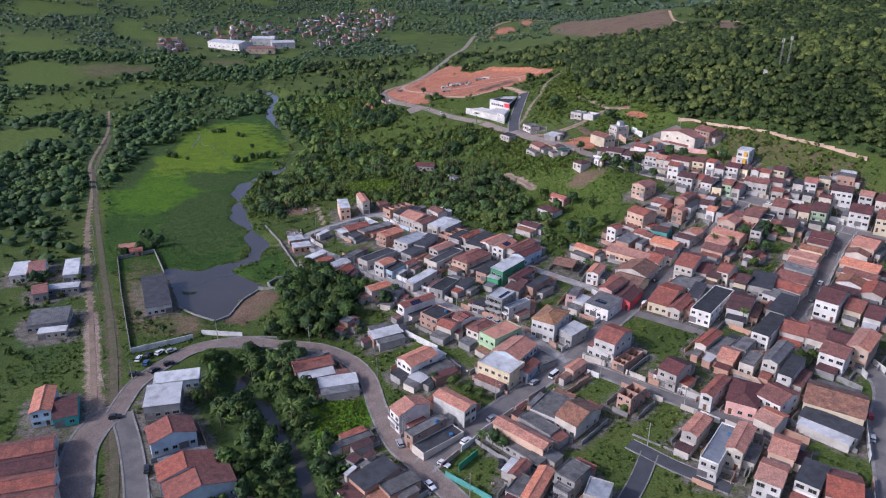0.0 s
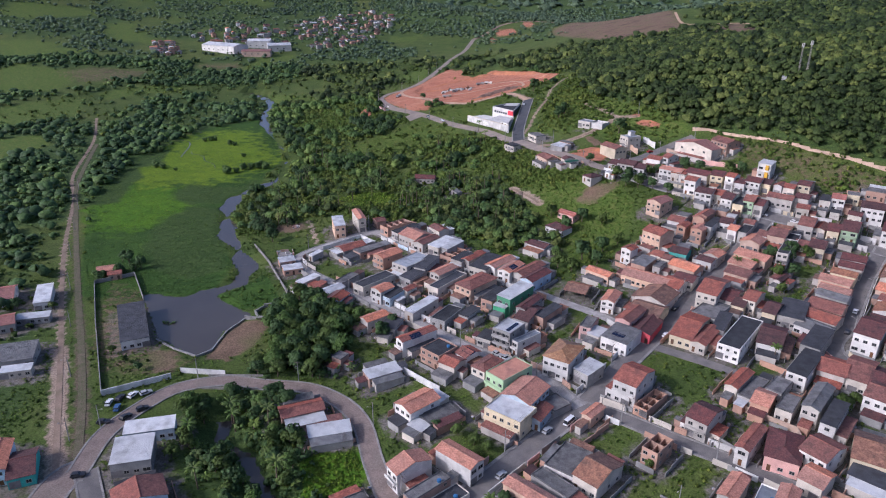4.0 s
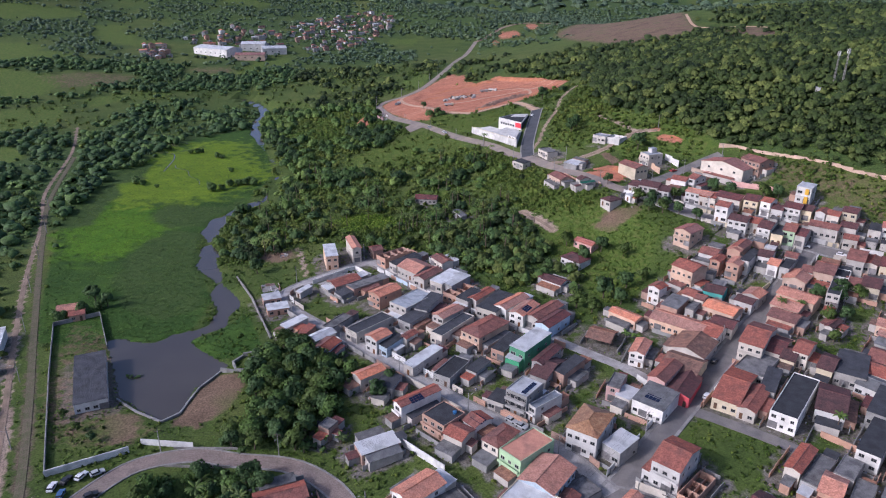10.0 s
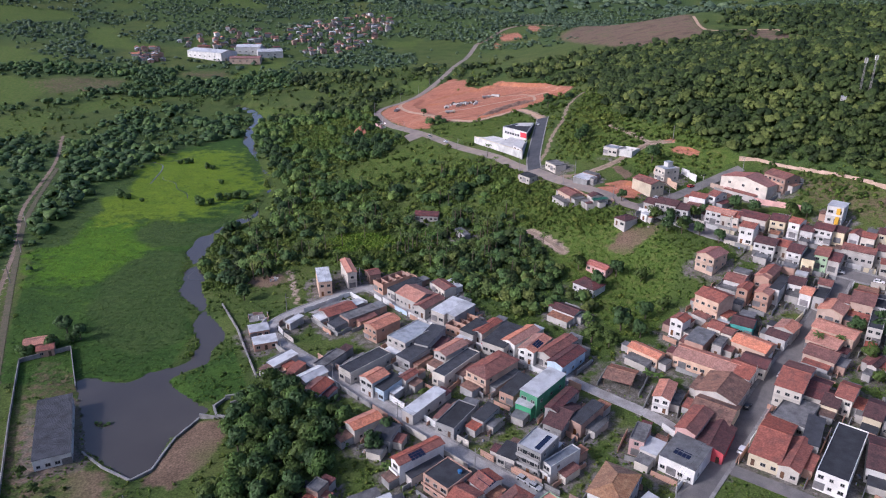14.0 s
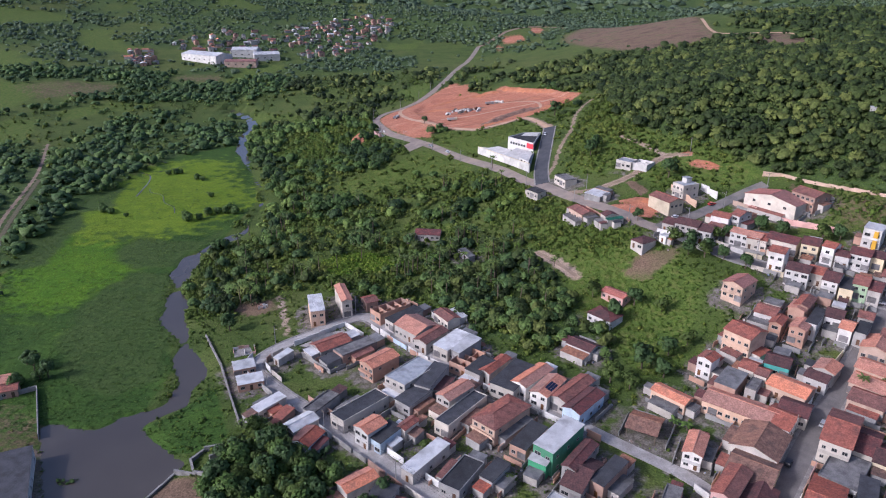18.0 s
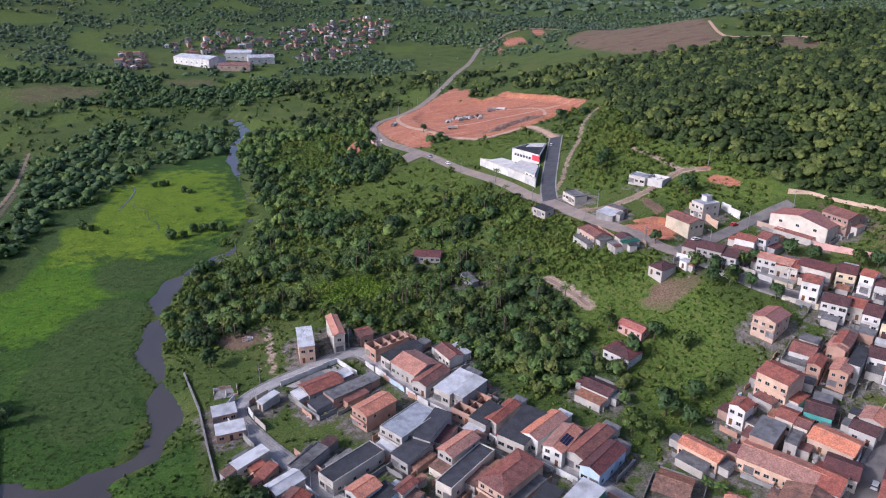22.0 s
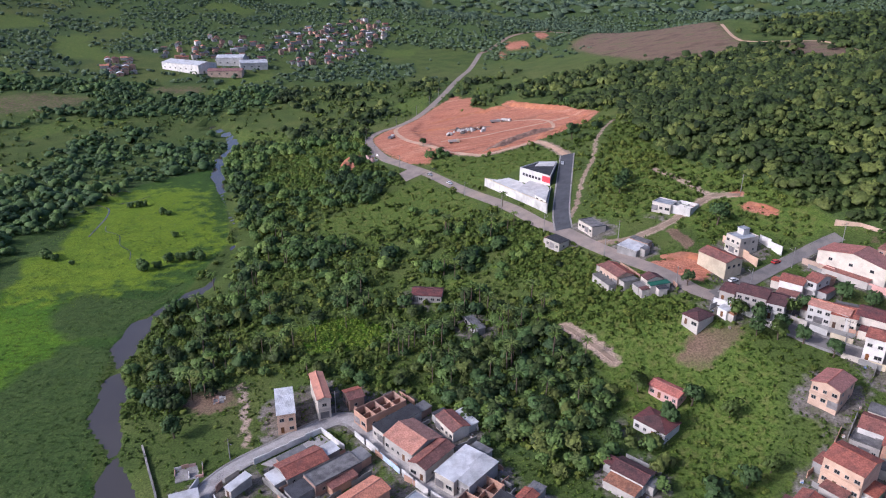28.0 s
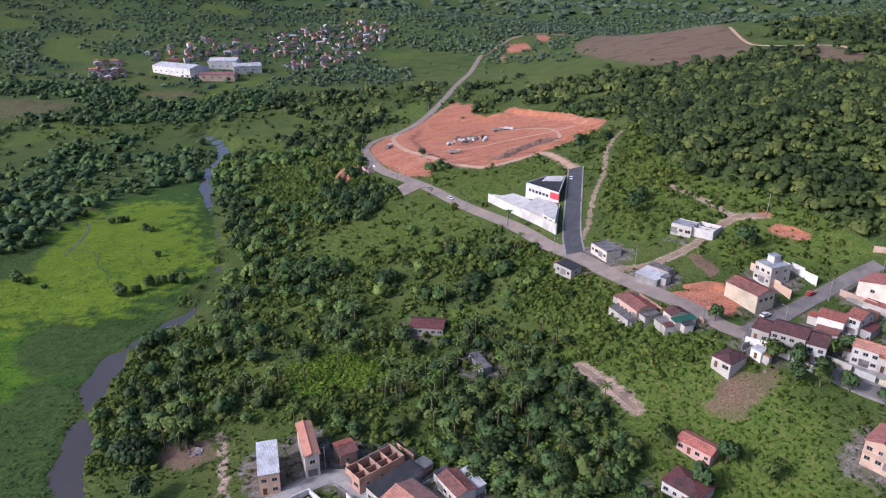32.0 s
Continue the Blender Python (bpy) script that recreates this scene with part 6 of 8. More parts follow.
def ico():
    """The twelve corners and twenty faces of an icosahedron."""
    g = (1 + 5 ** 0.5) / 2
    V = np.array([(-1, g, 0), (1, g, 0), (-1, -g, 0), (1, -g, 0), (0, -1, g), (0, 1, g), (0, -1, -g), (0, 1, -g), (g, 0, -1), (g, 0, 1), (-g, 0, -1), (-g, 0, 1)], float)
    V /= np.linalg.norm(V[0])
    D = np.linalg.norm(V[:, None] - V[None], axis=2)
    F = [(a, b, c) if np.dot(np.cross(V[b] - V[a], V[c] - V[a]), V[a]) > 0 else (a, c, b) for a, b, c in itertools.combinations(range(12), 3) if D[a, b] < 1.1 and D[b, c] < 1.1 and D[a, c] < 1.1]
    return V, np.array(F)


ICO_V, ICO_F = ico()


def crown_clumps(n, size, spread_xy, spread_z, seed, sprigs=0, leaf=0.4):
    """A crown of uneven leafy clumps set round its top and sides, with loose sprigs between them: corners, which way they look, faces."""
    r = np.random.RandomState(seed)
    V, O, F, m = [], [], [], 0
    for k in range(n):
        z = 1 - 1.3 * (k + 0.5) / n
        a = 2.4 * k + r.uniform(-0.5, 0.5)
        q = math.sqrt(max(0, 1 - z * z))
        d = np.array([q * math.cos(a), q * math.sin(a), z])
        c = d * np.array([spread_xy * 0.62, spread_xy * 0.62, spread_z * 0.5]) * r.uniform(0.7, 1.15)
        turn = np.linalg.qr(r.normal(size=(3, 3)))[0]
        turn = turn * np.sign(np.linalg.det(turn))
        v = ICO_V @ turn
        p = v * (size * r.uniform(0.55, 1.25) * (1 + r.uniform(-0.32, 0.32, 12)))[:, None] * np.array([1.05, 1.05, 0.85]) + c
        mid = v[ICO_F].mean(1)
        keep = ICO_F[mid @ d > -0.3]
        used = np.unique(keep)
        back = np.zeros(12, int)
        back[used] = np.arange(len(used))
        V.append(p[used])
        O.append(v[used] * 0.75 + d * 0.55 + np.array([0, 0, 0.2]))
        F.append(back[keep] + m)
        m += len(used)
    if sprigs:
        p, o = crown_cloud(sprigs, leaf, spread_xy * 1.05, spread_z, 7, seed + 400)
        V.append(p)
        O.append(o)
        F.append(np.arange(len(p)).reshape(-1, 3) + m)
    O = np.concatenate(O)
    return np.concatenate(V), O / np.linalg.norm(O, axis=1)[:, None], np.concatenate(F)


def leaf_data(me, out, tint):
    """What a plant's leaves know: which way they look and their plant's tint."""
    a = me.attributes.new("outward", 'FLOAT_VECTOR', 'POINT')
    a.data.foreach_set("vector", np.asarray(out, np.float32).ravel())
    a = me.attributes.new("tint", 'FLOAT', 'POINT')
    a.data.foreach_set("value", np.asarray(tint, np.float32))


PROTO = {
    'near': [crown_clumps(15, 0.95, 3.2, 3.0, 10 + k, 120, 0.36) for k in range(6)],
    'mid': [crown_clumps(13, 1.0, 3.2, 2.9, 30 + k, 70, 0.38) for k in range(8)],
    'hill': [crown_clumps(9, 1.2, 3.3, 2.9, 40 + k, 14, 0.45) for k in range(8)],
    'far': [crown_clumps(4, 1.75, 3.3, 2.8, 50 + k, 5, 0.7) for k in range(8)],
    'dot': [crown_clumps(2, 2.3, 3.0, 2.0, 70 + k) for k in range(6)],
    'speck': [crown_clumps(2, 2.5, 3.6, 2.0, 80 + k) for k in range(6)],
    'bush': [crown_clumps(3, 0.85, 1.7, 1.5, 130 + k, 10, 0.33) for k in range(8)],
    'shrub': [crown_clumps(1, 0.8, 1.2, 1.0, 90 + k, 12, 0.3) for k in range(6)],
    'tuft': [(*q, np.arange(len(q[0])).reshape(-1, 3)) for q in (crown_cloud(10, 0.42, 1.4, 0.7, 3, 110 + k) for k in range(6))],
}


def scatter(name, pts, lod, material, label, category, size=(0.75, 1.35), lift=0.62, height_scale=1.0, bias=0.0):
    """Many crowns as one mesh; sizes and tints run together in patches."""
    r = np.random.RandomState(len(pts) + 5)
    V, O, T, F, m = [], [], [], [], 0
    rise = {'tuft': 2.2, 'shrub': 1.0, 'bush': 0.8}.get(lod, 0.35)
    protos = PROTO[lod]
    z = ground_z(pts[:, 0], pts[:, 1])
    patch = patches(pts[:, 0], pts[:, 1], 34, 5)
    tint = np.clip(0.5 + bias + (patch - 0.5) * 1.1 + r.normal(size=len(pts)) * 0.3, 0, 1)
    for k in range(len(pts)):
        s, a = size[0] + (size[1] - size[0]) * r.rand() ** 1.5, r.uniform(0, 6.283)
        p, o, f = protos[r.randint(len(protos))]
        c, q = math.cos(a), math.sin(a)
        hs = s * height_scale * r.uniform(0.8, 1.3)
        V.append(np.stack([(p[:, 0] * c - p[:, 1] * q) * s + pts[k, 0], (p[:, 0] * q + p[:, 1] * c) * s + pts[k, 1], p[:, 2] * hs + z[k] + lift * 3.4 * hs], -1))
        O.append(np.stack([o[:, 0] * c - o[:, 1] * q, o[:, 0] * q + o[:, 1] * c, o[:, 2]], -1))
        T.append(np.full(len(p), tint[k]))
        F.append(f + m)
        m += len(p)
    V = np.concatenate(V)
    ob = bulk(name, V, np.concatenate(F), material, "stuff", label, category, 3)
    O = np.concatenate(O) + np.array([0, 0, rise])
    leaf_data(ob.data, O / np.linalg.norm(O, axis=1)[:, None], np.concatenate(T))
    return ob


def sow(x0, x1, y0, y1, pitch, seed):
    """Jittered points, thinned by how closely trees stand, clear of houses, streets and water."""
    r = np.random.RandomState(seed)
    gx, gy = np.meshgrid(np.arange(x0, x1, pitch), np.arange(y0, y1, pitch))
    p = np.stack([gx.ravel(), gy.ravel()], -1) + r.uniform(-0.55, 0.55, (gx.size, 2)) * pitch
    p = p[r.rand(len(p)) < wood_density(p[:, 0], p[:, 1])]
    return p


def clear_of(p, houses=3.0, streets=1.8, water=2.0):
    near = (np.abs(p[:, 0]) < 420) & (p[:, 1] < 1250)
    ok = np.ones(len(p), bool)
    q = p[near]
    ok[near] = (house_gap(q[:, 0], q[:, 1]) > houses) & (street_gap(q[:, 0], q[:, 1]) > streets) & (water_gap(q[:, 0], q[:, 1]) > water) & (away(CREEK, q[:, 0], q[:, 1]) > 3.4)
    return p[ok]


near_p = clear_of(sow(-130, 62, 130, 470, 4.4, 1), 2.5, 2.0)
mid_p = clear_of(sow(-180, 100, 470, 760, 4.5, 2), 5.0, 4.0)
hill_p = clear_of(sow(62, 330, 380, 470, 4.6, 3), 5.0, 3.0)
slope_p = clear_of(sow(100, 330, 470, 760, 4.7, 12), 5.0, 4.0)
right_p = np.concatenate([clear_of(sow(330, 900, 900, 1000, 7.5, 15)), clear_of(sow(330, 560, 330, 900, 7.6, 4)), clear_of(sow(62, 330, 300, 380, 6.0, 14))])
back_p = clear_of(sow(-180, 330, 760, 1000, 5.6, 5), 3.0, 7.0)
west_p = clear_of(sow(-620, -180, 100, 1000, 6.3, 6))
dist_p = clear_of(sow(-1300, 900, 1000, 1700, 9.9, 7), 4, 9)
dist_q = sow(-1300, -620, 100, 1000, 12.0, 8)
dist_r = sow(560, 1300, 100, 1700, 14.0, 9)
horizon_p = sow(-2600, 2600, 1700, 3600, 34.0, 10)
small = lattice_noise(mid_p[:, 0] * 37, mid_p[:, 1] * 37, 5.0) > 0.45
scatter("woodland", mid_p[small], 'mid', M_WOOD, "mixed green woodland of small trees on the rise", "trees", (0.5, 1.1), 0.5)
scatter("woodland", mid_p[~small], 'mid', M_WOOD, "tall dark green trees in the woodland on the rise", "trees", (0.9, 1.75), 0.62, 1.0, -0.1)
scatter("woodland", hill_p, 'mid', M_FOREST, "dense green woodland at the foot of the hill", "trees", (0.6, 1.4))
scatter("woodland", slope_p, 'hill', M_FOREST, "dense forest climbing the hill", "trees", (0.7, 1.6))
scatter("woodland", right_p, 'far', M_FOREST, "dense forest over the hill", "trees", (1.0, 1.7))
scatter("woodland", back_p, 'far', M_FOREST, "dense woodland behind the building site", "trees", (0.6, 1.6))
scatter("woodland", west_p, 'far', M_LEAF, "dark woodland belts between meadows", "trees", (0.6, 1.6), 0.5, 0.9, -0.12)
# The far woods wear the leaf colours with haze painted in.
scatter("woodland", np.concatenate([dist_p, dist_q, dist_r]), 'dot', M_DIST_HAZE, "distant woods on low hills, leaves paled with haze", "trees", (0.8, 1.7), 0.45, 0.8)
scatter("woodland", horizon_p, 'speck', M_DIST_HAZE, "far wooded hills", "trees", (2.6, 4.6), 0.3, 0.6)


def tree_proto(k, material, label, tint=0.32, rise=3.6, name="tree", category="tree", group="trees by the houses"):
    """A broadleaf tree: a tapered trunk, limbs and a crown of leaf clumps."""
    ob = new(name)
    tagged(ob, label, category, group=group)
    r = random.Random(k)
    limbs = [tube((0, 0, -0.4), (r.uniform(-.3, .3), r.uniform(-.3, .3), 2.2), 0.24, 0.16, 7)]
    for j in range(4):
        a = j * 1.6 + r.uniform(-.4, .4)
        limbs.append(tube((0, 0, 1.7), (1.5 * math.cos(a), 1.5 * math.sin(a), 3.4), 0.11, 0.04, 5))
    link("trunk", *join(*limbs), M_TRUNK, ob)
    q, out = crown_cloud(460, 0.37, 3.0, 2.8, 9, 200 + k)
    q[:, 2] += rise
    bulk_me = bpy.data.meshes.new("crown")
    bulk_me.from_pydata([tuple(v) for v in q], [], [tuple(range(i, i + 3)) for i in range(0, len(q), 3)])
    bulk_me.materials.append(material)
    leaf_data(bulk_me, out, np.full(len(q), tint))
    hang("crown", bulk_me, ob)
    return ob


def frond_mesh(length, width, droop):
    """One long feathered leaf, bent down towards its tip, with a raised rib."""
    V, F = [], []
    n = 7
    for i in range(n + 1):
        s = i / n
        x, z = length * s * (1 - 0.25 * s * droop), 0.9 * s - droop * 1.9 * s * s
        w = width * (0.35 + 1.3 * s) * (1 - s) ** 0.6 if i < n else 0.02
        V += [(x, -w, z - w * 0.5), (x, 0, z), (x, w, z - w * 0.5)]
        if i:
            k = 3 * i
            F += [(k - 3, k - 2, k + 1, k), (k - 2, k - 1, k + 2, k + 1)]
    return unit_mesh("frond", V, F, M_PALM)


FRONDS = [frond_mesh(2.6, 0.55, 0.7), frond_mesh(2.9, 0.5, 1.0)]
BANANA = [frond_mesh(2.0, 0.75, 0.6), frond_mesh(1.8, 0.7, 0.9)]


def palm_proto(high, leaves, n, name, label, cat):
    ob = new(name)
    tagged(ob, label, cat, group=name + "s")
    link("trunk", *join(tube((0, 0, -0.4), (0.12, 0.05, high * 0.5), 0.2, 0.16, 7), tube((0.12, 0.05, high * 0.5), (0.3, 0.1, high), 0.16, 0.13, 7)), M_TRUNK, ob)
    ms = [pose(0.3, 0.1, high - 0.1, 0, -8 - 22 * (j % 3) * 0.6, j * 360 / n + 13 * (j % 2)) for j in range(n)]
    if name == "palm_tree":
        for j, m in enumerate(ms):
            hang("frond", leaves[j % 2], ob, at=m)
    else:
        link("leaf_crown", *join(*[([m @ v.co for v in leaves[j % 2].vertices], [tuple(p.vertices) for p in leaves[j % 2].polygons]) for j, m in enumerate(ms)]), M_PALM, ob)
    return ob


def stand(proto, x, y, size, turn):
    return copy_thing(proto, pose(x, y, gz(x, y) - 0.1, 0, 0, turn) @ Matrix.Diagonal((size, size, size, 1)))


TREES = [tree_proto(1, M_LEAF, "dark green broadleaf tree with a rounded crown"), tree_proto(2, M_LEAF2, "fresh green broadleaf tree with a loose crown"), tree_proto(3, M_LEAF, "dark green spreading tree beside the houses"), tree_proto(4, M_WOOD, "olive green broadleaf tree with an uneven crown", 0.7)]
BUSH = tree_proto(5, M_LEAF, "dark green rounded bush standing in the marsh", 0.7, 1.9, "bush", "bush", "marsh bushes")
PALM = palm_proto(6.5, FRONDS, 13, "palm_tree", "tall coconut palm with arching green fronds", "palm")
BAN = palm_proto(2.0, BANANA, 8, "banana_plant", "banana plant with broad green leaves", "banana plant")
for o, (x, y) in zip(TREES + [BUSH, PALM, BAN], ((-60, 262), (-52, 268), (-48, 280), (-64, 290), (-199, 617), (13, 178), (-36, 290))):
    o.matrix_basis = pose(x, y, gz(x, y) - 0.1)
rng = random.Random(11)
singles = near_p[near_p[:, 1] < 335]
singles = singles[np.argsort(-singles[:, 1])]
more, singles = singles[190:], singles[:190]
scatter("woodland", more[::2], 'near', M_LEAF, "dense trees and bushes along the creek", "trees", (0.5, 1.1), 0.45)
scatter("woodland", more[1::2], 'near', M_LEAF2, "fresh green bushes along the creek", "trees", (0.45, 0.95), 0.4)
for x, y in singles:
    if x < -78 and y < 160:
        continue
    if inside(WOOD_CREEK, x, y) and rng.random() < 0.3:
        stand(BAN if rng.random() < 0.85 else PALM, x, y, rng.uniform(0.9, 1.5), rng.uniform(0, 360))
    else:
        s = rng.uniform(0.85, 1.5) * (0.75 if inside(WOOD_CREEK, x, y) else 1)
        stand(TREES[rng.randrange(4)], x, y, s, rng.uniform(0, 360))
rest = near_p[near_p[:, 1] >= 335]
scatter("woodland", rest[::2], 'near', M_LEAF, "dense dark green broadleaf trees behind the terrace", "trees", (0.6, 1.35))
scatter("woodland", rest[1::2], 'near', M_FOREST, "dense green broadleaf trees behind the terrace", "trees", (0.6, 1.35))
for x, y, k, s in ((-92, 379, 0, 1.3), (55, 332, 1, 1.4), (68, 339, 0, 1.6), (79, 345, 2, 1.3), (61, 328, 1, 1.1), (74, 333, 2, 1.2), (87, 349, 1, 1.0), (-20, 280, 0, 1.0), (16, 284, 1, 0.6), (-24, 272, 0, 1.2), (1, 323, 1, 0.6), (-9, 300, 1, 0.6),
                   (115, 477, 0, 1.7), (83, 521, 0, 1.5), (88, 530, 2, 1.3), (-6, 646, 0, 1.1), (-18, 676, 0, 1.0), (78, 628, 0, 1.7), (99, 411, 1, 1.2), (106, 407, 2, 1.3), (118, 411, 1, 1.3), (124, 413, 0, 1.2), (139, 417, 2, 1.3), (146, 410, 0, 1.2), (160, 402, 1, 1.3), (166, 400, 2, 1.2),
                   (103, 402, 0, 1.1), (109, 399, 1, 1.2), (112, 404, 0, 1.0), (88, 431, 0, 1.0), (116, 396, 2, 1.1), (122, 388, 0, 1.1), (75, 380, 0, 1.3), (66, 372, 2, 1.4), (60, 388, 1, 1.2), (84, 372, 1, 1.1), (152, 325, 0, 1.2), (158, 322, 2, 1.3), (163, 327, 0, 1.3), (169, 324, 1, 1.2), (150, 312, 1, 1.1), (157, 311, 0, 1.1), (147, 300, 1, 0.9), (132, 219, 1, 1.1), (138, 222, 1, 0.9), (127, 258, 2, 0.8), (17, 181, 2, 0.9), (20, 178, 0, 0.8),
                   (10, 208, 1, 0.8), (5, 213, 1, 0.8), (14, 205, 1, 0.7), (-2, 216, 2, 0.7), (62, 196, 1, 0.6), (90, 218, 0, 0.7), (97, 208, 1, 0.7), (-150, 345, 0, 1.1), (-158, 350, 0, 1.2), (-163, 354, 2, 1.0), (-170, 300, 1, 0.7), (-186, 300, 0, 0.9), (-120, 255, 1, 0.6), (-128, 262, 1, 0.6), (-113, 250, 0, 0.6)):
    stand(TREES[k], x, y, s, (x * 7 + y) % 360)
for x, y, s in ((-203, 614, 0.9), (-195, 619, 0.8), (-179, 602, 1.1), (-174, 600, 0.8), (-157, 564, 0.8), (-156, 517, 1.4), (-151, 520, 0.9), (-148, 527, 1.2), (-142, 529, 1.1), (-136, 531, 1.3), (-131, 531, 1.2), (-213, 532, 1.3), (-208, 529, 0.9), (-233, 573, 1.1), (-227, 579, 1.1), (-224, 626, 0.9), (-196, 523, 0.6), (-165, 332, 1.2), (-159, 338, 1.3), (-152, 343, 1.0)):
    stand(BUSH, x, y, s, (x * 13 + y) % 360)
for x, y, s in ((-38, 454, 1.0), (-24, 431, 1.1), (-113, 492, 1.0), (-55, 435, 1.0), (-44, 444, 0.9), (-9, 411, 1.0), (18, 423, 1.0), (-97, 553, 1.0), (20, 391, 1.1), (29, 386, 1.0), (39, 382, 1.0), (-44, 491, 1.0), (122, 249, 0.8), (134, 318, 0.8), (142, 317, 0.7), (-72, 226, 1.1), (-80, 210, 1.0), (-111, 464, 1.2), (27, 540, 0.9), (31, 445, 1.1), (-104, 451, 1.1), (11, 453, 1.0)):
    stand(PALM, x, y, s * 1.3, (x * 11) % 360)
GROVE_PALM = palm_proto(7.5, FRONDS, 12, "slim_palm", "slim palm rising over the woodland canopy", "palm")
GROVE_PALM.matrix_basis = pose(-50, 470, gz(-50, 470) - 0.1)
left = 84
while left:
    x, y = rng.uniform(-100, 50), rng.uniform(395, 560)
    if wood_density(x, y) > 0.25 and not inside(GLADE, x, y) and house_gap(np.array([x]), np.array([y]))[0] > 4:
        stand(GROVE_PALM, x, y, rng.uniform(0.9, 1.4), rng.uniform(0, 360))
        left -= 1
for k in range(46):
    x, y = rng.uniform(0, 42), 0
    y = 392 - x * 0.75 + rng.uniform(-12, 6)
    if house_gap(np.array([x]), np.array([y]))[0] > 2.5:
        stand(BAN, x, y, rng.uniform(1.1, 1.7), rng.uniform(0, 360))
for x, y in ((-39, 251), (-42, 254), (-19, 263), (-33, 286), (-30, 290), (70, 308), (74, 306), (-45, 246), (-34, 250)):
    stand(BAN, x, y, 1.3, x * 31 % 360)


# ---- low growth ----
def sow_low(x0, x1, y0, y1, pitch, seed, want):
    r = np.random.RandomState(seed)
    gx, gy = np.meshgrid(np.arange(x0, x1, pitch), np.arange(y0, y1, pitch))
    p = np.stack([gx.ravel(), gy.ravel()], -1) + r.uniform(-0.6, 0.6, (gx.size, 2)) * pitch
    p = p[r.rand(len(p)) < want(p[:, 0], p[:, 1])]
    return clear_of(p, 1.2, 1.0, 0.5)


def bare(x, y, d):
    """Keeps growth off bare ground, water meadows and paving."""
    for poly, e in ((MARSH, 4), (SITE, 4), (SITE_WEST, 4), (PIT, 3), (HILL_CUT, 3), (GREY_YARD, 3), (LAKE_SHORE, 3), (LOT_BARE, 3), (BEND_YARD, 3), (RUIN_YARD, 3), (BANK_ORANGE, 3), (SHOP_PLOT, 3), (BARE_SLOPE, 4), (VERGE_LOT, 3), (CLEAR_HILL, 20), (CLEAR_CREST, 20), (PITCH, 12), (PITCH_FAR, 12)):
        d = d * (1 - soft(poly, x, y, e))
    return d


def rough_growth(x, y):
    return bare(x, y, np.clip(0.26 + 1.6 * (patches(x, y, 22, 11) - 0.5), 0.04, 0.95) * (1 - 0.7 * soft(GREEN_TRI, x, y, 6)) * (1 - 0.75 * soft(GLADE, x, y, 10)) * (1 - 0.96 * soft(SLOPE, x, y, 10)) * (1 - soft(SUNNY, x, y, 4)) * (1 - 0.8 * soft(LOT, x, y, 8)))


def thicket(x, y):
    """Where tall bushes close over the ground."""
    d = np.maximum.reduce([soft(p, x, y, 10) for p in SCRUB] + [0.04 * soft(SLOPE, x, y, 10), 0.95 * soft(BANK_SCRUB, x, y, 5), 0.95 * soft(WOOD_CREEK, x, y, 8), 0.95 * soft(WOOD_DAM, x, y, 6), 0.85 * soft(UPPER_PLOTS, x, y, 8), 0.3 * soft(HILL_FOOT, x, y, 8), 0.95 * soft(WOOD_MID, x, y, 12), 0.7 * soft(EAST_BELT, x, y, 12)])
    d = np.maximum(d, np.clip((patches(x, y, 45, 13) - 0.5) * 3, 0, 0.5) * ((y > 470) | (x < -140)))
    d = d * (1 - 0.97 * soft(SUNNY, x, y, 6)) * (1 - 0.9 * soft(CREEK_GRASS, x, y, 3)) * (1 - 0.82 * soft(GLADE, x, y, 12)) * (1 - 0.93 * soft(GREEN_TRI, x, y, 6))
    return bare(x, y, d * np.clip(0.3 + 1.6 * (patches(x, y, 14, 17) - 0.25), 0.15, 1))


def lush_slope(x, y):
    """Where tall growth covers the slopes with no gap."""
    d = np.maximum.reduce([0.04 * soft(SLOPE, x, y, 8), soft(LUSH, x, y, 10), 0.3 * soft(HILL_FOOT, x, y, 10), 0.8 * soft(UPPER_BANK, x, y, 8)])
    return bare(x, y, d * np.clip(0.72 + 1.6 * (patches(x, y, 12, 37) - 0.5), 0.12, 1))


UPPER_BANK = [(60, 440), (66, 458), (84, 430), (104, 400), (120, 388), (108, 380), (92, 405), (78, 422)]
scatter("shrubs", sow_low(20, 150, 325, 530, 1.75, 35, lush_slope), 'bush', M_LUSH, "dense lush yellow-green growth over the slope", "shrubs", (0.35, 0.95), 0.12)
scatter("shrubs", sow_low(60, 150, 530, 650, 2.3, 36, lush_slope), 'bush', M_LUSH, "dense bushes below the forest edge", "shrubs", (0.5, 1.2), 0.14, 1.0, -0.05)
scatter("shrubs", sow_low(-150, -55, 620, 765, 2.1, 38, lambda x, y: soft(SHRUB_ZONE, x, y, 12) * 0.97 * (1 - soft(BANK_ORANGE, x, y, 3)) * (1 - soft(RUIN_YARD, x, y, 3))), 'bush', M_GRASS, "bright green thicket below the road bend", "shrubs", (0.7, 1.5), 0.1, 0.8, 0.05)
scatter("shrubs", sow_low(-75, -15, 130, 320, 2.4, 39, thicket), 'bush', M_LEAF, "dark bushes crowding the creek and dam", "shrubs", (0.5, 1.4), 0.25, 1.1)


def tall_grass(x, y):
    """Open plots and banks with knee-high growth."""
    d = np.maximum(soft(SLOPE, x, y, 8), np.clip(0.25 + 2.2 * (patches(x, y, 20, 41) - 0.45), 0.05, 0.85) * (house_gap(x, y) > 1.5))
    return bare(x, y, d * (street_gap(x, y) > 1.0))


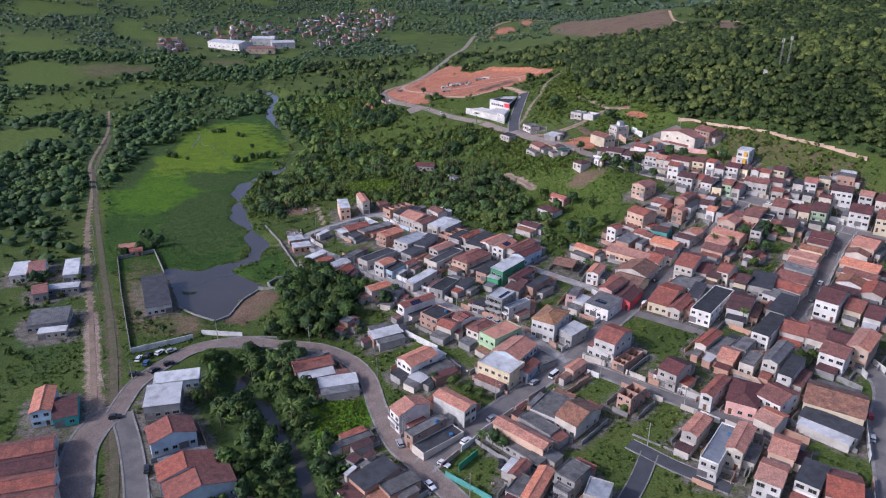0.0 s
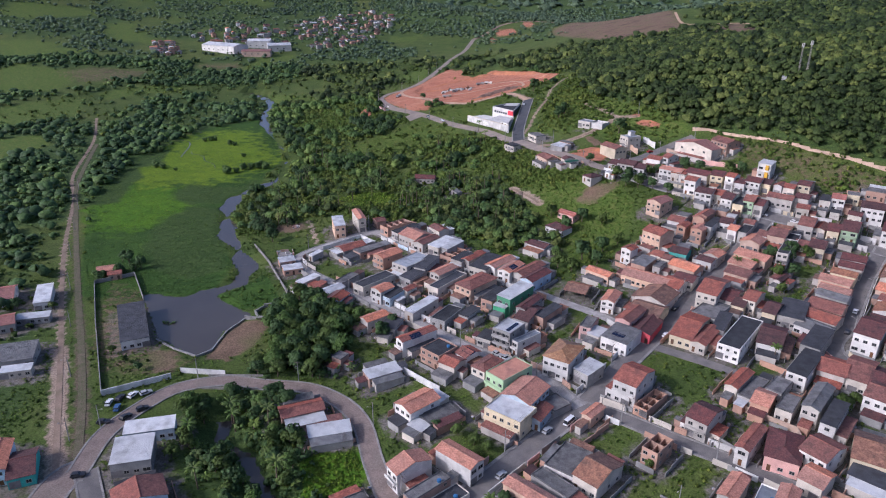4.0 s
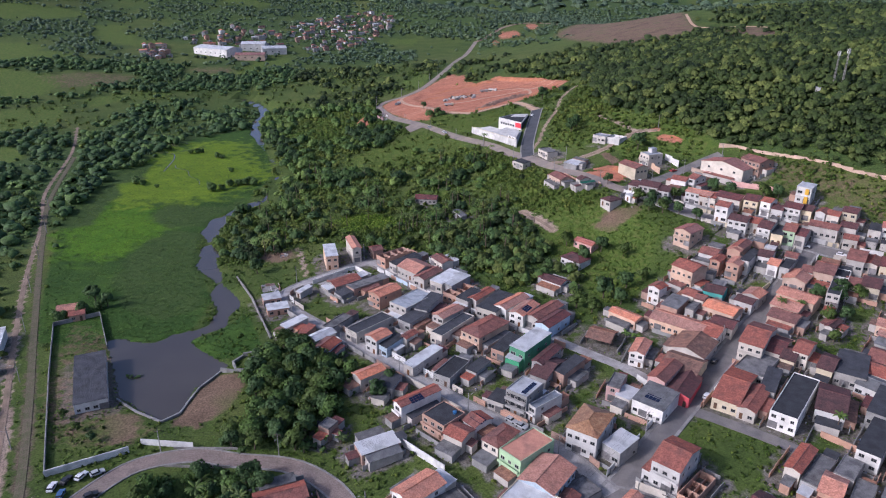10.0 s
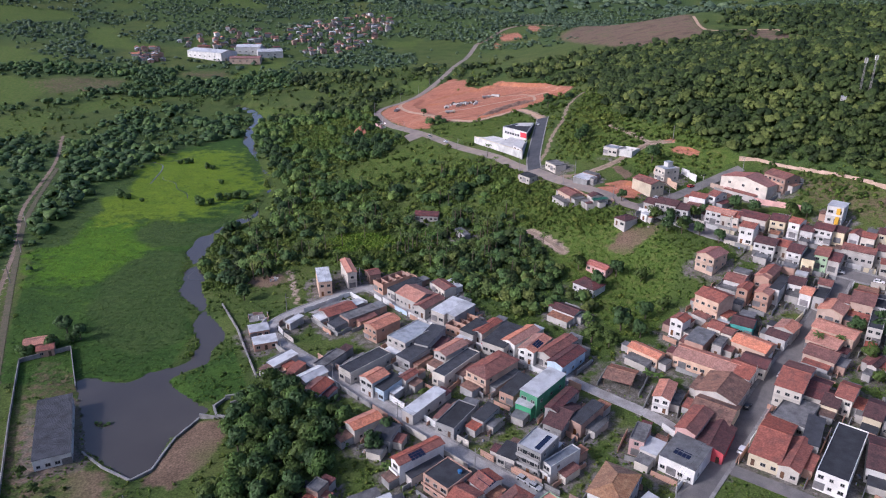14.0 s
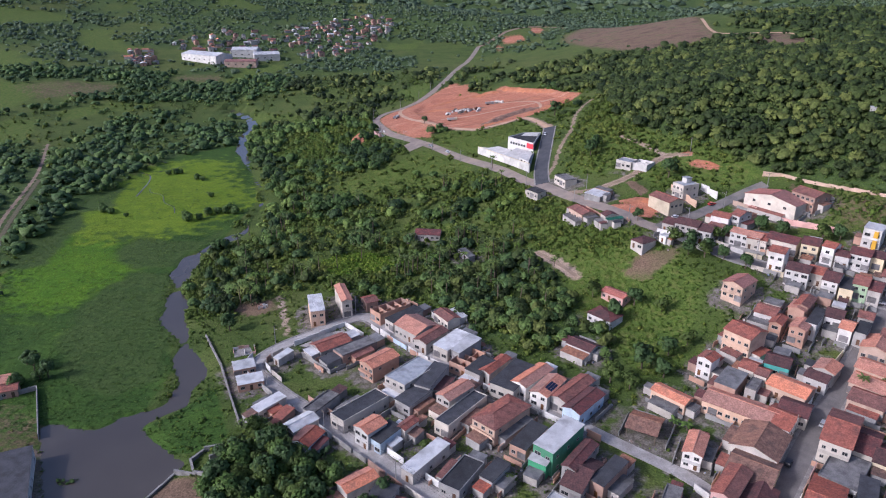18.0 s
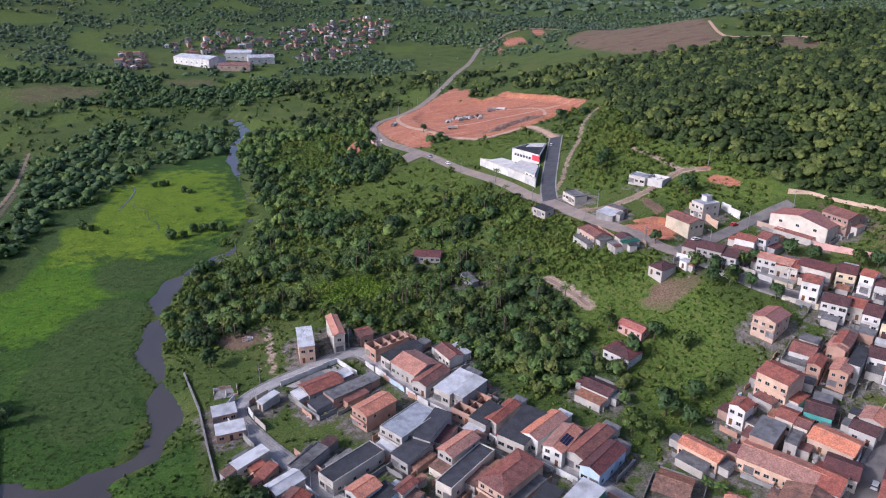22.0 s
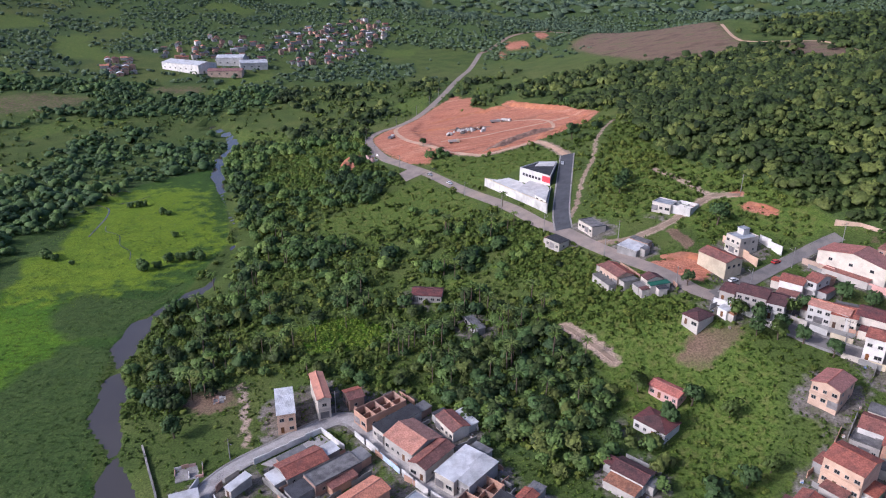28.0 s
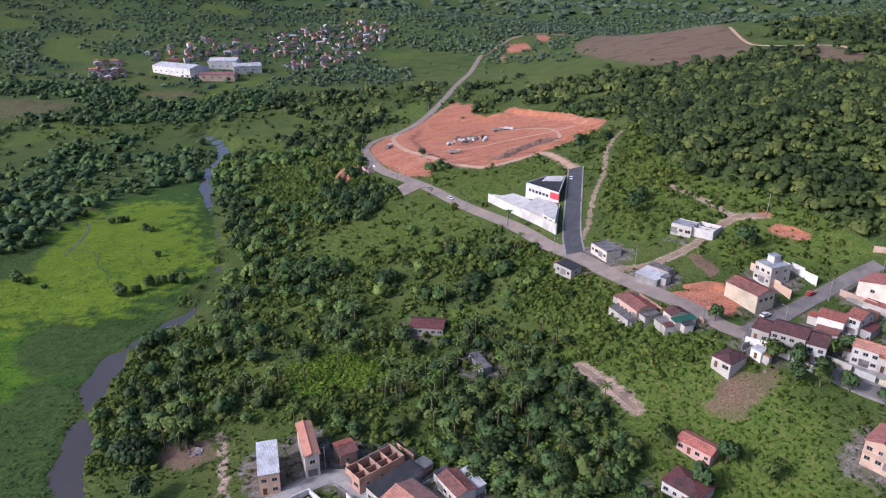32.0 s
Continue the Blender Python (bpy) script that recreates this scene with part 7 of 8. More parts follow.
scatter("tall_grass", sow_low(-160, 230, 150, 470, 1.4, 40, tall_grass), 'tuft', M_GRASS, "tall rank grass in the open plots", "grass", (0.3, 0.75), 0.05, 1.0)
scatter("tall_grass", sow_low(-85, 130, 505, 655, 1.8, 42, lambda x, y: np.maximum(0.75 * soft(GLADE, x, y, 8), np.maximum(0.9 * soft(GREEN_TRI, x, y, 4), 0.9 * soft(HILL_FOOT, x, y, 8)))), 'tuft', M_LUSH, "rough grass on the open rise", "grass", (0.3, 0.8), 0.05, 0.9)
scatter("tall_grass", sow_low(-70, -16, 420, 460, 1.5, 45, lambda x, y: soft(SUNNY, x, y, 5)), 'bush', M_SUNNY, "bright yellow-green growth in a clearing", "grass", (0.4, 0.8), 0.06, 0.9)
scatter("tall_grass", sow_low(-50, -18, 172, 212, 1.1, 46, lambda x, y: 0.9 * soft(CREEK_GRASS, x, y, 3)), 'tuft', M_SUNNY, "bright tall grass beside the creek", "grass", (0.4, 0.9), 0.05, 1.0)
scatter("shrubs", sow_low(-135, -82, 388, 486, 2.0, 43, lambda x, y: 0.85 * soft(BANK_SCRUB, x, y, 6) * (1 - soft(VERGE_LOT, x, y, 3))), 'bush', M_LUSH, "thick scrub along the river bank", "shrubs", (0.5, 1.3), 0.15, 1.0, -0.1)
scatter("shrubs", sow_low(150, 252, 345, 470, 2.5, 44, thicket), 'bush', M_SHRUB, "dark bushes in the upper plots", "shrubs", (0.4, 1.3), 0.15, 1.0, -0.2)
lush_p = sow_low(-100, 150, 325, 500, 2.7, 31, thicket)
scatter("shrubs", lush_p, 'bush', M_LUSH, "tall lush yellow-green bushes on the slope", "shrubs", (0.45, 1.35), 0.2)
scatter("shrubs", sow_low(-175, 150, 500, 770, 2.9, 32, thicket), 'bush', M_LUSH, "bright green bushes between the trees", "shrubs", (0.6, 1.7), 0.2, 1.0, -0.05)
scatter("shrubs", sow_low(-340, -135, 130, 500, 4.0, 33, thicket), 'bush', M_SHRUB, "dark green bushes beside the railway", "shrubs", (0.5, 1.5), 0.2, 1.0, -0.25)
scatter("shrubs", sow_low(-420, 60, 620, 1000, 6.0, 34, lambda x, y: bare(x, y, np.clip((patches(x, y, 38, 19) - 0.35) * 2, 0.05, 0.8))), 'shrub', M_SHRUB, "scattered bushes over rough pasture", "shrubs", (0.7, 2.2), 0.15)
scatter("shrubs", sow_low(-110, 260, 130, 470, 2.7, 21, rough_growth), 'shrub', M_SHRUB, "rough green shrubs and tall grass on open ground", "shrubs", (0.35, 1.0), 0.1)
scatter("shrubs", sow_low(-130, 150, 470, 660, 2.7, 22, rough_growth), 'shrub', M_SHRUB, "rough green shrubs on the upper slopes", "shrubs", (0.4, 1.1), 0.12)
scatter("shrubs", sow_low(-330, -110, 130, 480, 4.0, 23, rough_growth), 'shrub', M_SHRUB, "low scrub beside the railway", "shrubs", (0.5, 1.2), 0.1, 1.0, -0.2)


def reeds(x, y):
    return (soft(MARSH, x, y, 2) + soft(MAT_EAST, x, y, 2)) * np.clip(0.7 + 1.4 * (patches(x, y, 30, 23) - 0.5), 0.2, 0.95) * (1 - 0.7 * soft(MARSH_YELLOW, x, y, 25)) * (1 - 0.5 * soft(MARSH_LIGHT, x, y, 25))


M_REED = leaves("water_plants", (0.048, 0.090, 0.018), (0.068, 0.118, 0.022), (0.098, 0.148, 0.028), speck=0.15)
scatter("water_plants", sow_low(-235, -72, 295, 640, 1.75, 24, reeds), 'tuft', M_REED, "low green floating water plants", "water plants", (0.45, 0.95), 0.02, 0.4)
def meadow_reeds(x, y):
    return np.maximum(soft(MARSH_YELLOW, x, y, 20), soft(MARSH_LIGHT, x, y, 20)) * soft(MARSH, x, y, 3) * np.clip(0.4 + 2.2 * (patches(x, y, 16, 29) - 0.5), 0.04, 0.9)


scatter("water_plants", sow_low(-255, -120, 395, 670, 2.4, 25, meadow_reeds), 'tuft', M_MARSH, "bright yellow-green marsh grass in low tussocks", "water plants", (0.4, 0.9), 0.02, 0.35)
tagged(scatter("islet_plants", np.array([(-115, 289), (-116.5, 288.5), (-113.5, 289.4), (-117.6, 289.4), (-115.5, 287.9)]), 'shrub', M_REED, "small raft of water plants in the pond", "water plants", (0.9, 1.2), 1.05, 0.42), kind="stuff")


# ---- annexes and yard walls ----
def free(x, y, turn, w, d, skip):
    c, s = math.cos(radians(turn)), math.sin(radians(turn))
    u, v = np.meshgrid(np.linspace(-w / 2, w / 2, 4), np.linspace(-d / 2, d / 2, 4))
    px, py = x + u * c - v * s, y + u * s + v * c
    keep = PLAN[skip]
    PLAN[skip] = (9999, 9999, 0, 1, 1)
    ok = house_gap(px, py, 40).min() > 0.1 and street_gap(px, py).min() > 1.1
    PLAN[skip] = keep
    return ok and not any(math.hypot(x - a, y - b) < 3.2 for a, b in TAKEN)


TAKEN = []
CLEAR = ((-56.8, 385.2), (-46.3, 392.2), (-35, 392), (-27, 344), (-64, 354), (98, 497), (106, 493), (117.6, 456), (104, 444), (68.8, 385), (61.5, 371.5), (112.8, 370.7), (-11.5, 465), (8, 436), (64, 491), (-75, 345), (-73, 338), (85.5, 411))
rng = random.Random(5)
for i in range(len(PLAN)):
    x, y, turn, w, d, h, roof, form, wall = PLAN[i][:9]
    if wall == "open" or form == 'r' or x < -90 or any(math.hypot(x - a, y - b) < 9 for a, b in CLEAR):
        continue
    c, s = math.cos(radians(turn)), math.sin(radians(turn))
    for side in ('back', 'right', 'left', 'front'):
        if rng.random() < 0.18:
            continue
        aw, ad = (w * rng.uniform(0.6, 0.95), rng.uniform(3.0, 5.0)) if side in ('back', 'front') else (rng.uniform(2.2, 3.6), d * rng.uniform(0.4, 0.8))
        u, v = {'back': (0, d / 2 + ad / 2 + 0.05), 'front': (0, -d / 2 - ad / 2 - 0.05), 'right': (w / 2 + aw / 2 + 0.05, 0), 'left': (-w / 2 - aw / 2 - 0.05, 0)}[side]
        ax, ay = x + u * c - v * s, y + u * s + v * c
        if not free(ax, ay, turn, aw, ad, i):
            continue
        TAKEN.append((ax, ay))
        ah = rng.uniform(2.5, 3.0)
        kind = rng.choice('DCGGCT3 T2 T5 T2 T5 W'.replace(' ', '').replace('T3', 'x').replace('T2', 'y').replace('T5', 'z'))
        kind = {'x': 'T3', 'y': 'T2', 'z': 'T5'}.get(kind, kind)
        z = gz(ax, ay)
        ob = new("annex")
        ob.matrix_basis = pose(ax, ay, z, 0, 0, turn)
        tagged(ob, "low lean-to annex with a " + ROOFWORD[kind], "annex", group="lean-to annexes")
        link("outer_wall", *boxes((-aw / 2, -ad / 2, -1.2, aw / 2, ad / 2, ah)), WALL[rng.choice('kgvvu')], ob)
        link("roof_sheet", *slab((-aw / 2 - .2, -ad / 2 - .2, ah + 0.01), (aw / 2 + .2, -ad / 2 - .2, ah + 0.01), (aw / 2 + .2, ad / 2 + .2, ah + 0.4), (-aw / 2 - .2, ad / 2 + .2, ah + 0.4), 0.1), ROOF[kind], ob)


def wall_run(pts, high, material, label, thick=0.22, name="boundary_wall"):
    """A wall along corners, stepping with the ground, with a coping."""
    V, F = [], []
    for (x0, y0), (x1, y1) in zip(pts, pts[1:]):
        L = math.hypot(x1 - x0, y1 - y0)
        n = max(1, int(L / 5))
        dx, dy = (x1 - x0) / L, (y1 - y0) / L
        for k in range(n):
            a, b = k / n, (k + 1) / n
            ax, ay, bx, by = x0 + (x1 - x0) * a, y0 + (y1 - y0) * a, x0 + (x1 - x0) * b, y0 + (y1 - y0) * b
            za, zb = gz(ax, ay), gz(bx, by)
            top = max(za, zb) + high
            for t, zb0, z1 in ((thick / 2, min(za, zb) - 0.6, top), (thick / 2 + 0.05, top, top + 0.1)):
                c = [(ax - dy * t, ay + dx * t), (bx - dy * t, by + dx * t), (bx + dy * t, by - dx * t), (ax + dy * t, ay - dx * t)]
                m = len(V)
                V += [(p, q, zb0) for p, q in c] + [(p, q, z1) for p, q in c]
                F += [tuple(i + m for i in f) for f in BOXF]
    return tagged(link(name, V, F, material), label, "wall", kind="structure")


wall_run([(-119, 233), (-99, 245)], 2.2, M_WHITEWALL, "long white wall beside the pond street")
wall_run([(-97, 249), (-80, 247.5)], 2.0, M_WHITEWALL, "white wall by the bridge")
wall_run([(-165, 327), (-150, 337), (-134.5, 309)], 1.8, M_CONC, "grey concrete wall round the pond plot")
wall_run([(-165, 327), (-146, 287), (-127, 249), (-119, 233)], 1.4, M_CONC, "low concrete wall beside the railway")
wall_run([(-101, 375), (-88, 352), (-79, 332), (-71, 315)], 1.0, M_KERB, "pale concrete river wall", 0.5)
wall_run([(-95, 261.3), (-90.8, 265.8), (-89, 281), (-84.6, 292.3), (-77.5, 290.6)], 0.6, M_CONC, "concrete edge of the pond", 0.5)
wall_run([(-95.2, 261), (-106, 266.6), (-115.5, 273.8)], 0.6, M_CONC, "concrete edge of the pond by the shed", 0.5)
wall_run([(-78.5, 291.5), (-81.4, 297.4), (-78.7, 302.3), (-73.5, 303.8)], 0.9, M_CONC, "concrete walls of the weir", 0.6)
wall_run([(-78.3, 291.2), (-71, 289.6)], 0.9, M_CONC, "concrete wing wall of the weir", 0.6)
sluice = tagged(new("sluice"), "dark concrete sluice chamber beside the weir", "sluice")
sluice.matrix_basis = pose(-70.2, 297.2, gz(-70.2, 297.2), 0, 0, -55)
for u in (-3.2, 3.2):
    link("side_wall", *boxes((u - 0.3, -4.2, -3.0, u + 0.3, 4.2, 1.6)), M_CONC, sluice)
link("rear_wall", *boxes((-2.9, 3.7, -3.0, 2.9, 4.2, 1.6)), M_CONC, sluice)
# Dark sheet added to stand for the shade inside the chamber's opening.
link("sloping_lid", *slab((-2.9, -4.0, -0.6), (2.9, -4.0, -0.6), (2.9, 3.6, 1.4), (-2.9, 3.6, 1.4), 0.15), ROOF['D'], sluice, "dark sloping lid")
wall_run([(158, 463), (166, 459), (186, 431), (205, 408), (222, 397), (240, 382)], 1.3, WALL['s'], "long tan retaining wall below the forest", 0.4)
wall_run([(6, 169), (12, 176)], 2.2, WALL['N'], "dark green metal fence panel wall")
wall_run([(2, 167), (15, 156)], 1.8, WALL['t'], "pale teal wall round a corner plot")
wall_run([(-15, 249), (-1, 236)], 2.6, M_WHITEWALL, "tall pale wall beside a grassy plot")
wall_run([(54, 215), (44, 206)], 1.8, WALL['k'], "brick wall round a small garden")
wall_run([(86, 206), (90, 200)], 2.0, M_CONC, "grey wall beside a house")
wall_run([(116, 247), (124, 239)], 2.0, WALL['k'], "brick garden wall")
wall_run([(141, 439), (154, 418), (167, 406)], 2.4, WALL['p'], "long pale pink wall below the warehouse")
wall_run([(119.5, 444), (113, 464)], 2.8, WALL['s'], "salmon wall beside the white house")
wall_run([(127, 461), (131.5, 450)], 3.0, WALL['w'], "tall white yard wall")
wall_run([(137, 444), (150, 426)], 2.2, WALL['s'], "pale salmon wall along the street")
wall_run([(-62.5, 364.5), (-44, 378.3), (-35.5, 369.8)], 1.9, M_WHITEWALL, "white low wall along the terrace street")
wall_run([(-58, 357), (-45, 344)], 1.8, M_CONC, "grey wall beside an overgrown plot")
wall_run([(100, 220), (112, 209), (111, 203)], 2.2, WALL['s'], "salmon brick garden wall")
wall_run([(137, 216), (146, 204)], 2.0, M_CONC, "grey yard wall")
wall_run([(62, 184), (82, 168)], 0.5, M_KERB, "low pale kerb wall beside the plot")


# garden walls along the streets, where no house stands at the kerb
def front_walls(line, off, seed, tones, start=0.0, end=1e9):
    r = random.Random(seed)
    pts = smooth_line(line, 1.0)
    run, hold, piece, tone = 0.0, 0.0, [], None
    spots = []
    for (x0, y0), (x1, y1) in zip(pts, pts[1:]):
        L = max(math.hypot(x1 - x0, y1 - y0), 1e-6)
        run += L
        spots.append((x1 - (y1 - y0) / L * off, y1 + (x1 - x0) / L * off, run))
    P = np.array(spots)
    g = house_gap(P[:, 0], P[:, 1])
    fit = (g > 0.35) & (g < 6.5) & (P[:, 2] > start) & (P[:, 2] < end) & (street_gap(P[:, 0], P[:, 1]) > 0.2)
    for (px, py, run), ok in zip(spots, fit):
        if ok and not piece:
            hold, tone = run + r.uniform(4.5, 9.5), r.choice(tones)
        if ok:
            piece.append((px, py))
        if piece and (not ok or run > hold):
            if len(piece) > 3:
                wall_run([piece[0], piece[-1]], r.uniform(1.7, 2.5), {'m': M_WHITEWALL, 'c': M_CONC}.get(tone) or WALL[tone], {'m': "whitewashed", 'c': "bare concrete", 'w': "white rendered", 'u': "off-white rendered", 'k': "bare brick", 'p': "pink rendered", 'y': "cream rendered", 'b': "pale blue"}[tone] + " garden wall facing the street", 0.16)
            piece = []


front_walls(ST_TERRACE, 3.7, 1, 'wwmmub', 0, 118)
front_walls(ST_TERRACE, -3.7, 2, 'wmmuck', 0, 118)
front_walls(ST_TERRACE, 3.7, 3, 'mwcku', 150, 330)
front_walls(ST_TERRACE, -3.7, 4, 'mwcku', 150, 330)
front_walls(ST_MAIN, 4.8, 5, 'wwumcky')
front_walls(ST_MAIN, -4.8, 6, 'wwumckp')
front_walls(ST_RIGHT, 4.2, 7, 'wwumky')
front_walls(ST_RIGHT, -4.2, 8, 'wwumkp')
front_walls(ST_TOP, 4.5, 9, 'wwumy', 0, 150)
front_walls(ST_TOP, -4.5, 10, 'wwumy', 0, 150)
front_walls(ST_CROSS, 3.9, 11, 'wmcku')
front_walls(ST_CROSS, -3.9, 12, 'wmcku')
front_walls(ST_LINK, -3.0, 14, 'wwmuk')


def paved_yard(poly, material, label, lift=0.2):
    """A paved patch that follows the ground."""
    n = 10
    V = []
    for i in range(n + 1):
        for j in range(n + 1):
            u, v = i / n, j / n
            a, b, c, d = poly
            x = (a[0] * (1 - u) + b[0] * u) * (1 - v) + (d[0] * (1 - u) + c[0] * u) * v
            y = (a[1] * (1 - u) + b[1] * u) * (1 - v) + (d[1] * (1 - u) + c[1] * u) * v
            V.append((x, y, gz(x, y) + lift))
    k = n + 1
    F = [(i * k + j, (i + 1) * k + j, (i + 1) * k + j + 1, i * k + j + 1) for i in range(n) for j in range(n)]
    edge = [i * k for i in range(k)] + [n * k + j for j in range(1, k)] + [i * k + n for i in range(n - 1, -1, -1)] + [j for j in range(n - 1, 0, -1)]
    m = len(V)
    V += [(V[e][0], V[e][1], V[e][2] - 0.5) for e in edge]
    F += [(edge[q], edge[(q + 1) % len(edge)], m + (q + 1) % len(edge), m + q) for q in range(len(edge))]
    tagged(link("pavement", V, F, material), label, "pavement", kind="structure")


paved_yard([(-60.5, 364.5), (-44, 377.2), (-38.5, 372.5), (-54, 362.5)], M_LANE, "pale paved forecourt inside a white wall")
paved_yard([(-32, 628), (-22, 637.5), (-14.5, 621), (-27, 611.5)], M_NORTH, "grey concrete yard beside the road bend", 0.3)


def ruin(x, y, turn, w, d, high, label):
    """Low broken walls round a bare floor."""
    ob = tagged(new("ruined_building"), label, "ruin")
    ob.matrix_basis = pose(x, y, gz(x, y), 0, 0, turn)
    r = random.Random(int(x * 3 + y))
    link("floor_slab", *boxes((-w / 2, -d / 2, -1.0, w / 2, d / 2, 0.15)), M_KERB, ob)
    for ax, ay, bx, by in ((-1, -1, 1, -1), (1, -1, 1, 1), (1, 1, -1, 1), (-1, 1, -1, -1), (0, -1, 0, 0.2)):
        n = 4
        for k in range(n):
            if r.random() < 0.25:
                continue
            x0, y0 = (ax + (bx - ax) * k / n) * w / 2, (ay + (by - ay) * k / n) * d / 2
            x1, y1 = (ax + (bx - ax) * (k + 1) / n) * w / 2, (ay + (by - ay) * (k + 1) / n) * d / 2
            link("wall_stub", *boxes((min(x0, x1) - 0.12, min(y0, y1) - 0.12, 0.15, max(x0, x1) + 0.12, max(y0, y1) + 0.12, high * r.uniform(0.3, 1.0))), WALL[r.choice('kwp')], ob)


ruin(-52, 672, -65, 13, 8, 2.4, "roofless pink and white walls on a bare slab")
ruin(-81.5, 361.5, 20, 8, 6, 1.5, "broken white walls and slabs by the river")
ruin(-83, 398, 15, 4, 3, 1.6, "small dark brick ruin on bare ground")

# ---- the white commercial building ----
def prism(poly, z0, z1):
    n = len(poly)
    V = [(x, y, z0) for x, y in poly] + [(x, y, z1) for x, y in poly]
    return V, [tuple(range(n))[::-1], tuple(range(n, 2 * n))] + [(i, (i + 1) % n, n + (i + 1) % n, n + i) for i in range(n)]


def rim(poly, z0, z1, t=0.3):
    """A parapet along the edge of a roof."""
    parts = []
    for (x0, y0), (x1, y1) in zip(poly, poly[1:] + poly[:1]):
        L = math.hypot(x1 - x0, y1 - y0)
        nx, ny = -(y1 - y0) / L * t, (x1 - x0) / L * t
        parts.append(prism([(x0, y0), (x1, y1), (x1 + nx, y1 + ny), (x0 + nx, y0 + ny)], z0, z1))
    return join(*parts)


shop = tagged(new("commercial_building"), "large white commercial building with a red panel", "commercial building")
HALL_A = [(23.6, 570.8), (34.5, 545.5), (44, 557), (39, 570.4), (33.5, 577)]
HALL_B = [(34.5, 545.5), (42.2, 527.8), (45, 547), (51, 541), (53.3, 552.3), (44, 564)]
HIGHP = [(39.1, 570.6), (53.5, 552.5), (62.0, 583.5), (51, 583)]
FRONT = [(20, 579), (27, 562.9), (33.8, 547.2), (40.4, 532), (46.9, 517)]
for k in range(4):
    (ax, ay), (bx, by) = FRONT[k], FRONT[k + 1]
    V, F = prism([(ax, ay), (bx, by), (bx + 0.37, by + 0.16), (ax + 0.37, ay + 0.16)], 23, 31.4 + 1.3 * k)
    V = [(x, y, z + (1.3 if i in (5, 6) else 0)) for i, (x, y, z) in enumerate(V)]
    link("front_wall", V, F, WALL['w'], shop)
    V, F = prism([(ax - .1, ay - .04), (bx - .1, by - .04), (bx + 0.47, by + 0.2), (ax + 0.47, ay + 0.2)], 31.41 + 1.3 * k, 31.6 + 1.3 * k)
    link("wall_coping", [(x, y, z + (1.3 if i % 4 in (1, 2) else 0)) for i, (x, y, z) in enumerate(V)], F, WALL['y'], shop)
link("side_wall", *prism([(46.9, 517), (53.4, 548), (53.0, 548.2), (46.5, 517.2)], 26, 36.0), WALL['w'], shop)
link("yard_wall", *prism([(20, 579), (33.5, 573), (33.7, 573.4), (20.2, 579.4)], 23, 31.4), WALL['w'], shop)
link("lower_hall", *prism(HALL_A, 24, 32.2), WALL['w'], shop)
link("hall_roof", *prism(HALL_A, 32.2, 32.4), WALL['w'], shop)
link("middle_hall", *prism(HALL_B, 25, 34.6), WALL['w'], shop)
link("hall_roof", *prism(HALL_B, 34.6, 34.8), WALL['w'], shop, "bright white flat hall roof")
CORNER = [(42.4, 529.5), (46.6, 519.8), (51.3, 540.5), (45.1, 547)]
link("corner_block", *prism(CORNER, 26, 37.0), WALL['w'], shop, "white corner block with dark windows")
link("corner_roof", *prism(CORNER, 37.0, 37.2), WALL['w'], shop)
link("upper_storey", *prism(HIGHP, 28, 40.0), WALL['w'], shop)
link("upper_roof", *prism([(40, 570.6), (53.2, 553.6), (61.4, 583), (51.2, 582.5)], 40.0, 40.1), ROOF['D'], shop)
link("parapet", *rim(HIGHP, 40.0, 40.5), WALL['w'], shop)
link("rear_roof", *prism([(48, 574), (58.5, 574), (61, 582.6), (51.4, 582.2)], 40.1, 40.4), WALL['w'], shop, "pale sheet roof over the rear bay")
link("sign_panel", *prism([(49.9, 557.0), (53.4, 552.6), (53.2, 552.4), (49.7, 556.8)], 36.4, 39.6), WALL['r'], shop, "plain bright red facade panel")
link("side_cladding", *prism([(53.6, 552.4), (62.1, 583.3), (62.4, 583.2), (53.9, 552.3)], 32, 39.4), ROOF['D'], shop, "dark grey cladding towards the street")
for k in range(6):
    link("sign_bar", *prism([(40.6 + k * 1.5 + a * 0.623 - b * 0.783, 568.7 - k * 1.88 - a * 0.783 - b * 0.623) for a, b in ((0, 0), (1.5, 0), (1.5, 0.25), (0, 0.25))][::-1], 36.4, 37.8), ROOF['D'], shop, "plain dark bar of a sign")
for k in range(4):
    window_on(shop, 'l', Matrix.Translation((43.4 + (k % 2) * 1.7, 527.2 - (k % 2) * 3.9, 33.0 + (k // 2) * 2.3)) @ pose(0, 0, 0, 0, 0, -66.6))
for k in range(3):
    window_on(shop, 'l', Matrix.Translation((47.4 + k * 1.0, 522.4 + k * 4.0, 35.2)) @ pose(0, 0, 0, 0, 0, 75.5))

# roof box of the modern white house on the upper street
box_house = tagged(new("roof_room"), "small white roof room on the flat-roofed house", "roof room")
box_house.matrix_basis = pose(118.5, 458.5, gz(118, 456) + 6.6, 0, 0, -67)
link("outer_wall", *boxes((-1.6, -1.6, 0, 1.6, 1.6, 2.6)), WALL['w'], box_house)
link("roof_slab", *boxes((-1.8, -1.8, 2.6, 1.8, 1.8, 2.8)), ROOF['P'], box_house)

# yellow pillar on the white hillside house
pillar = tagged(new("pillar"), "tall bright yellow pillar against a white house", "pillar")
pillar.matrix_basis = pose(174.6, 390.2, gz(174.6, 390.2), 0, 0, -43)
link("shaft", *boxes((-0.8, -0.35, -0.5, 0.8, 0.35, 8.8)), mat("yellow_paint", ((0.62, 0.36, 0.03), (0.55, 0.31, 0.03)), 0.7, 0.5), pillar)


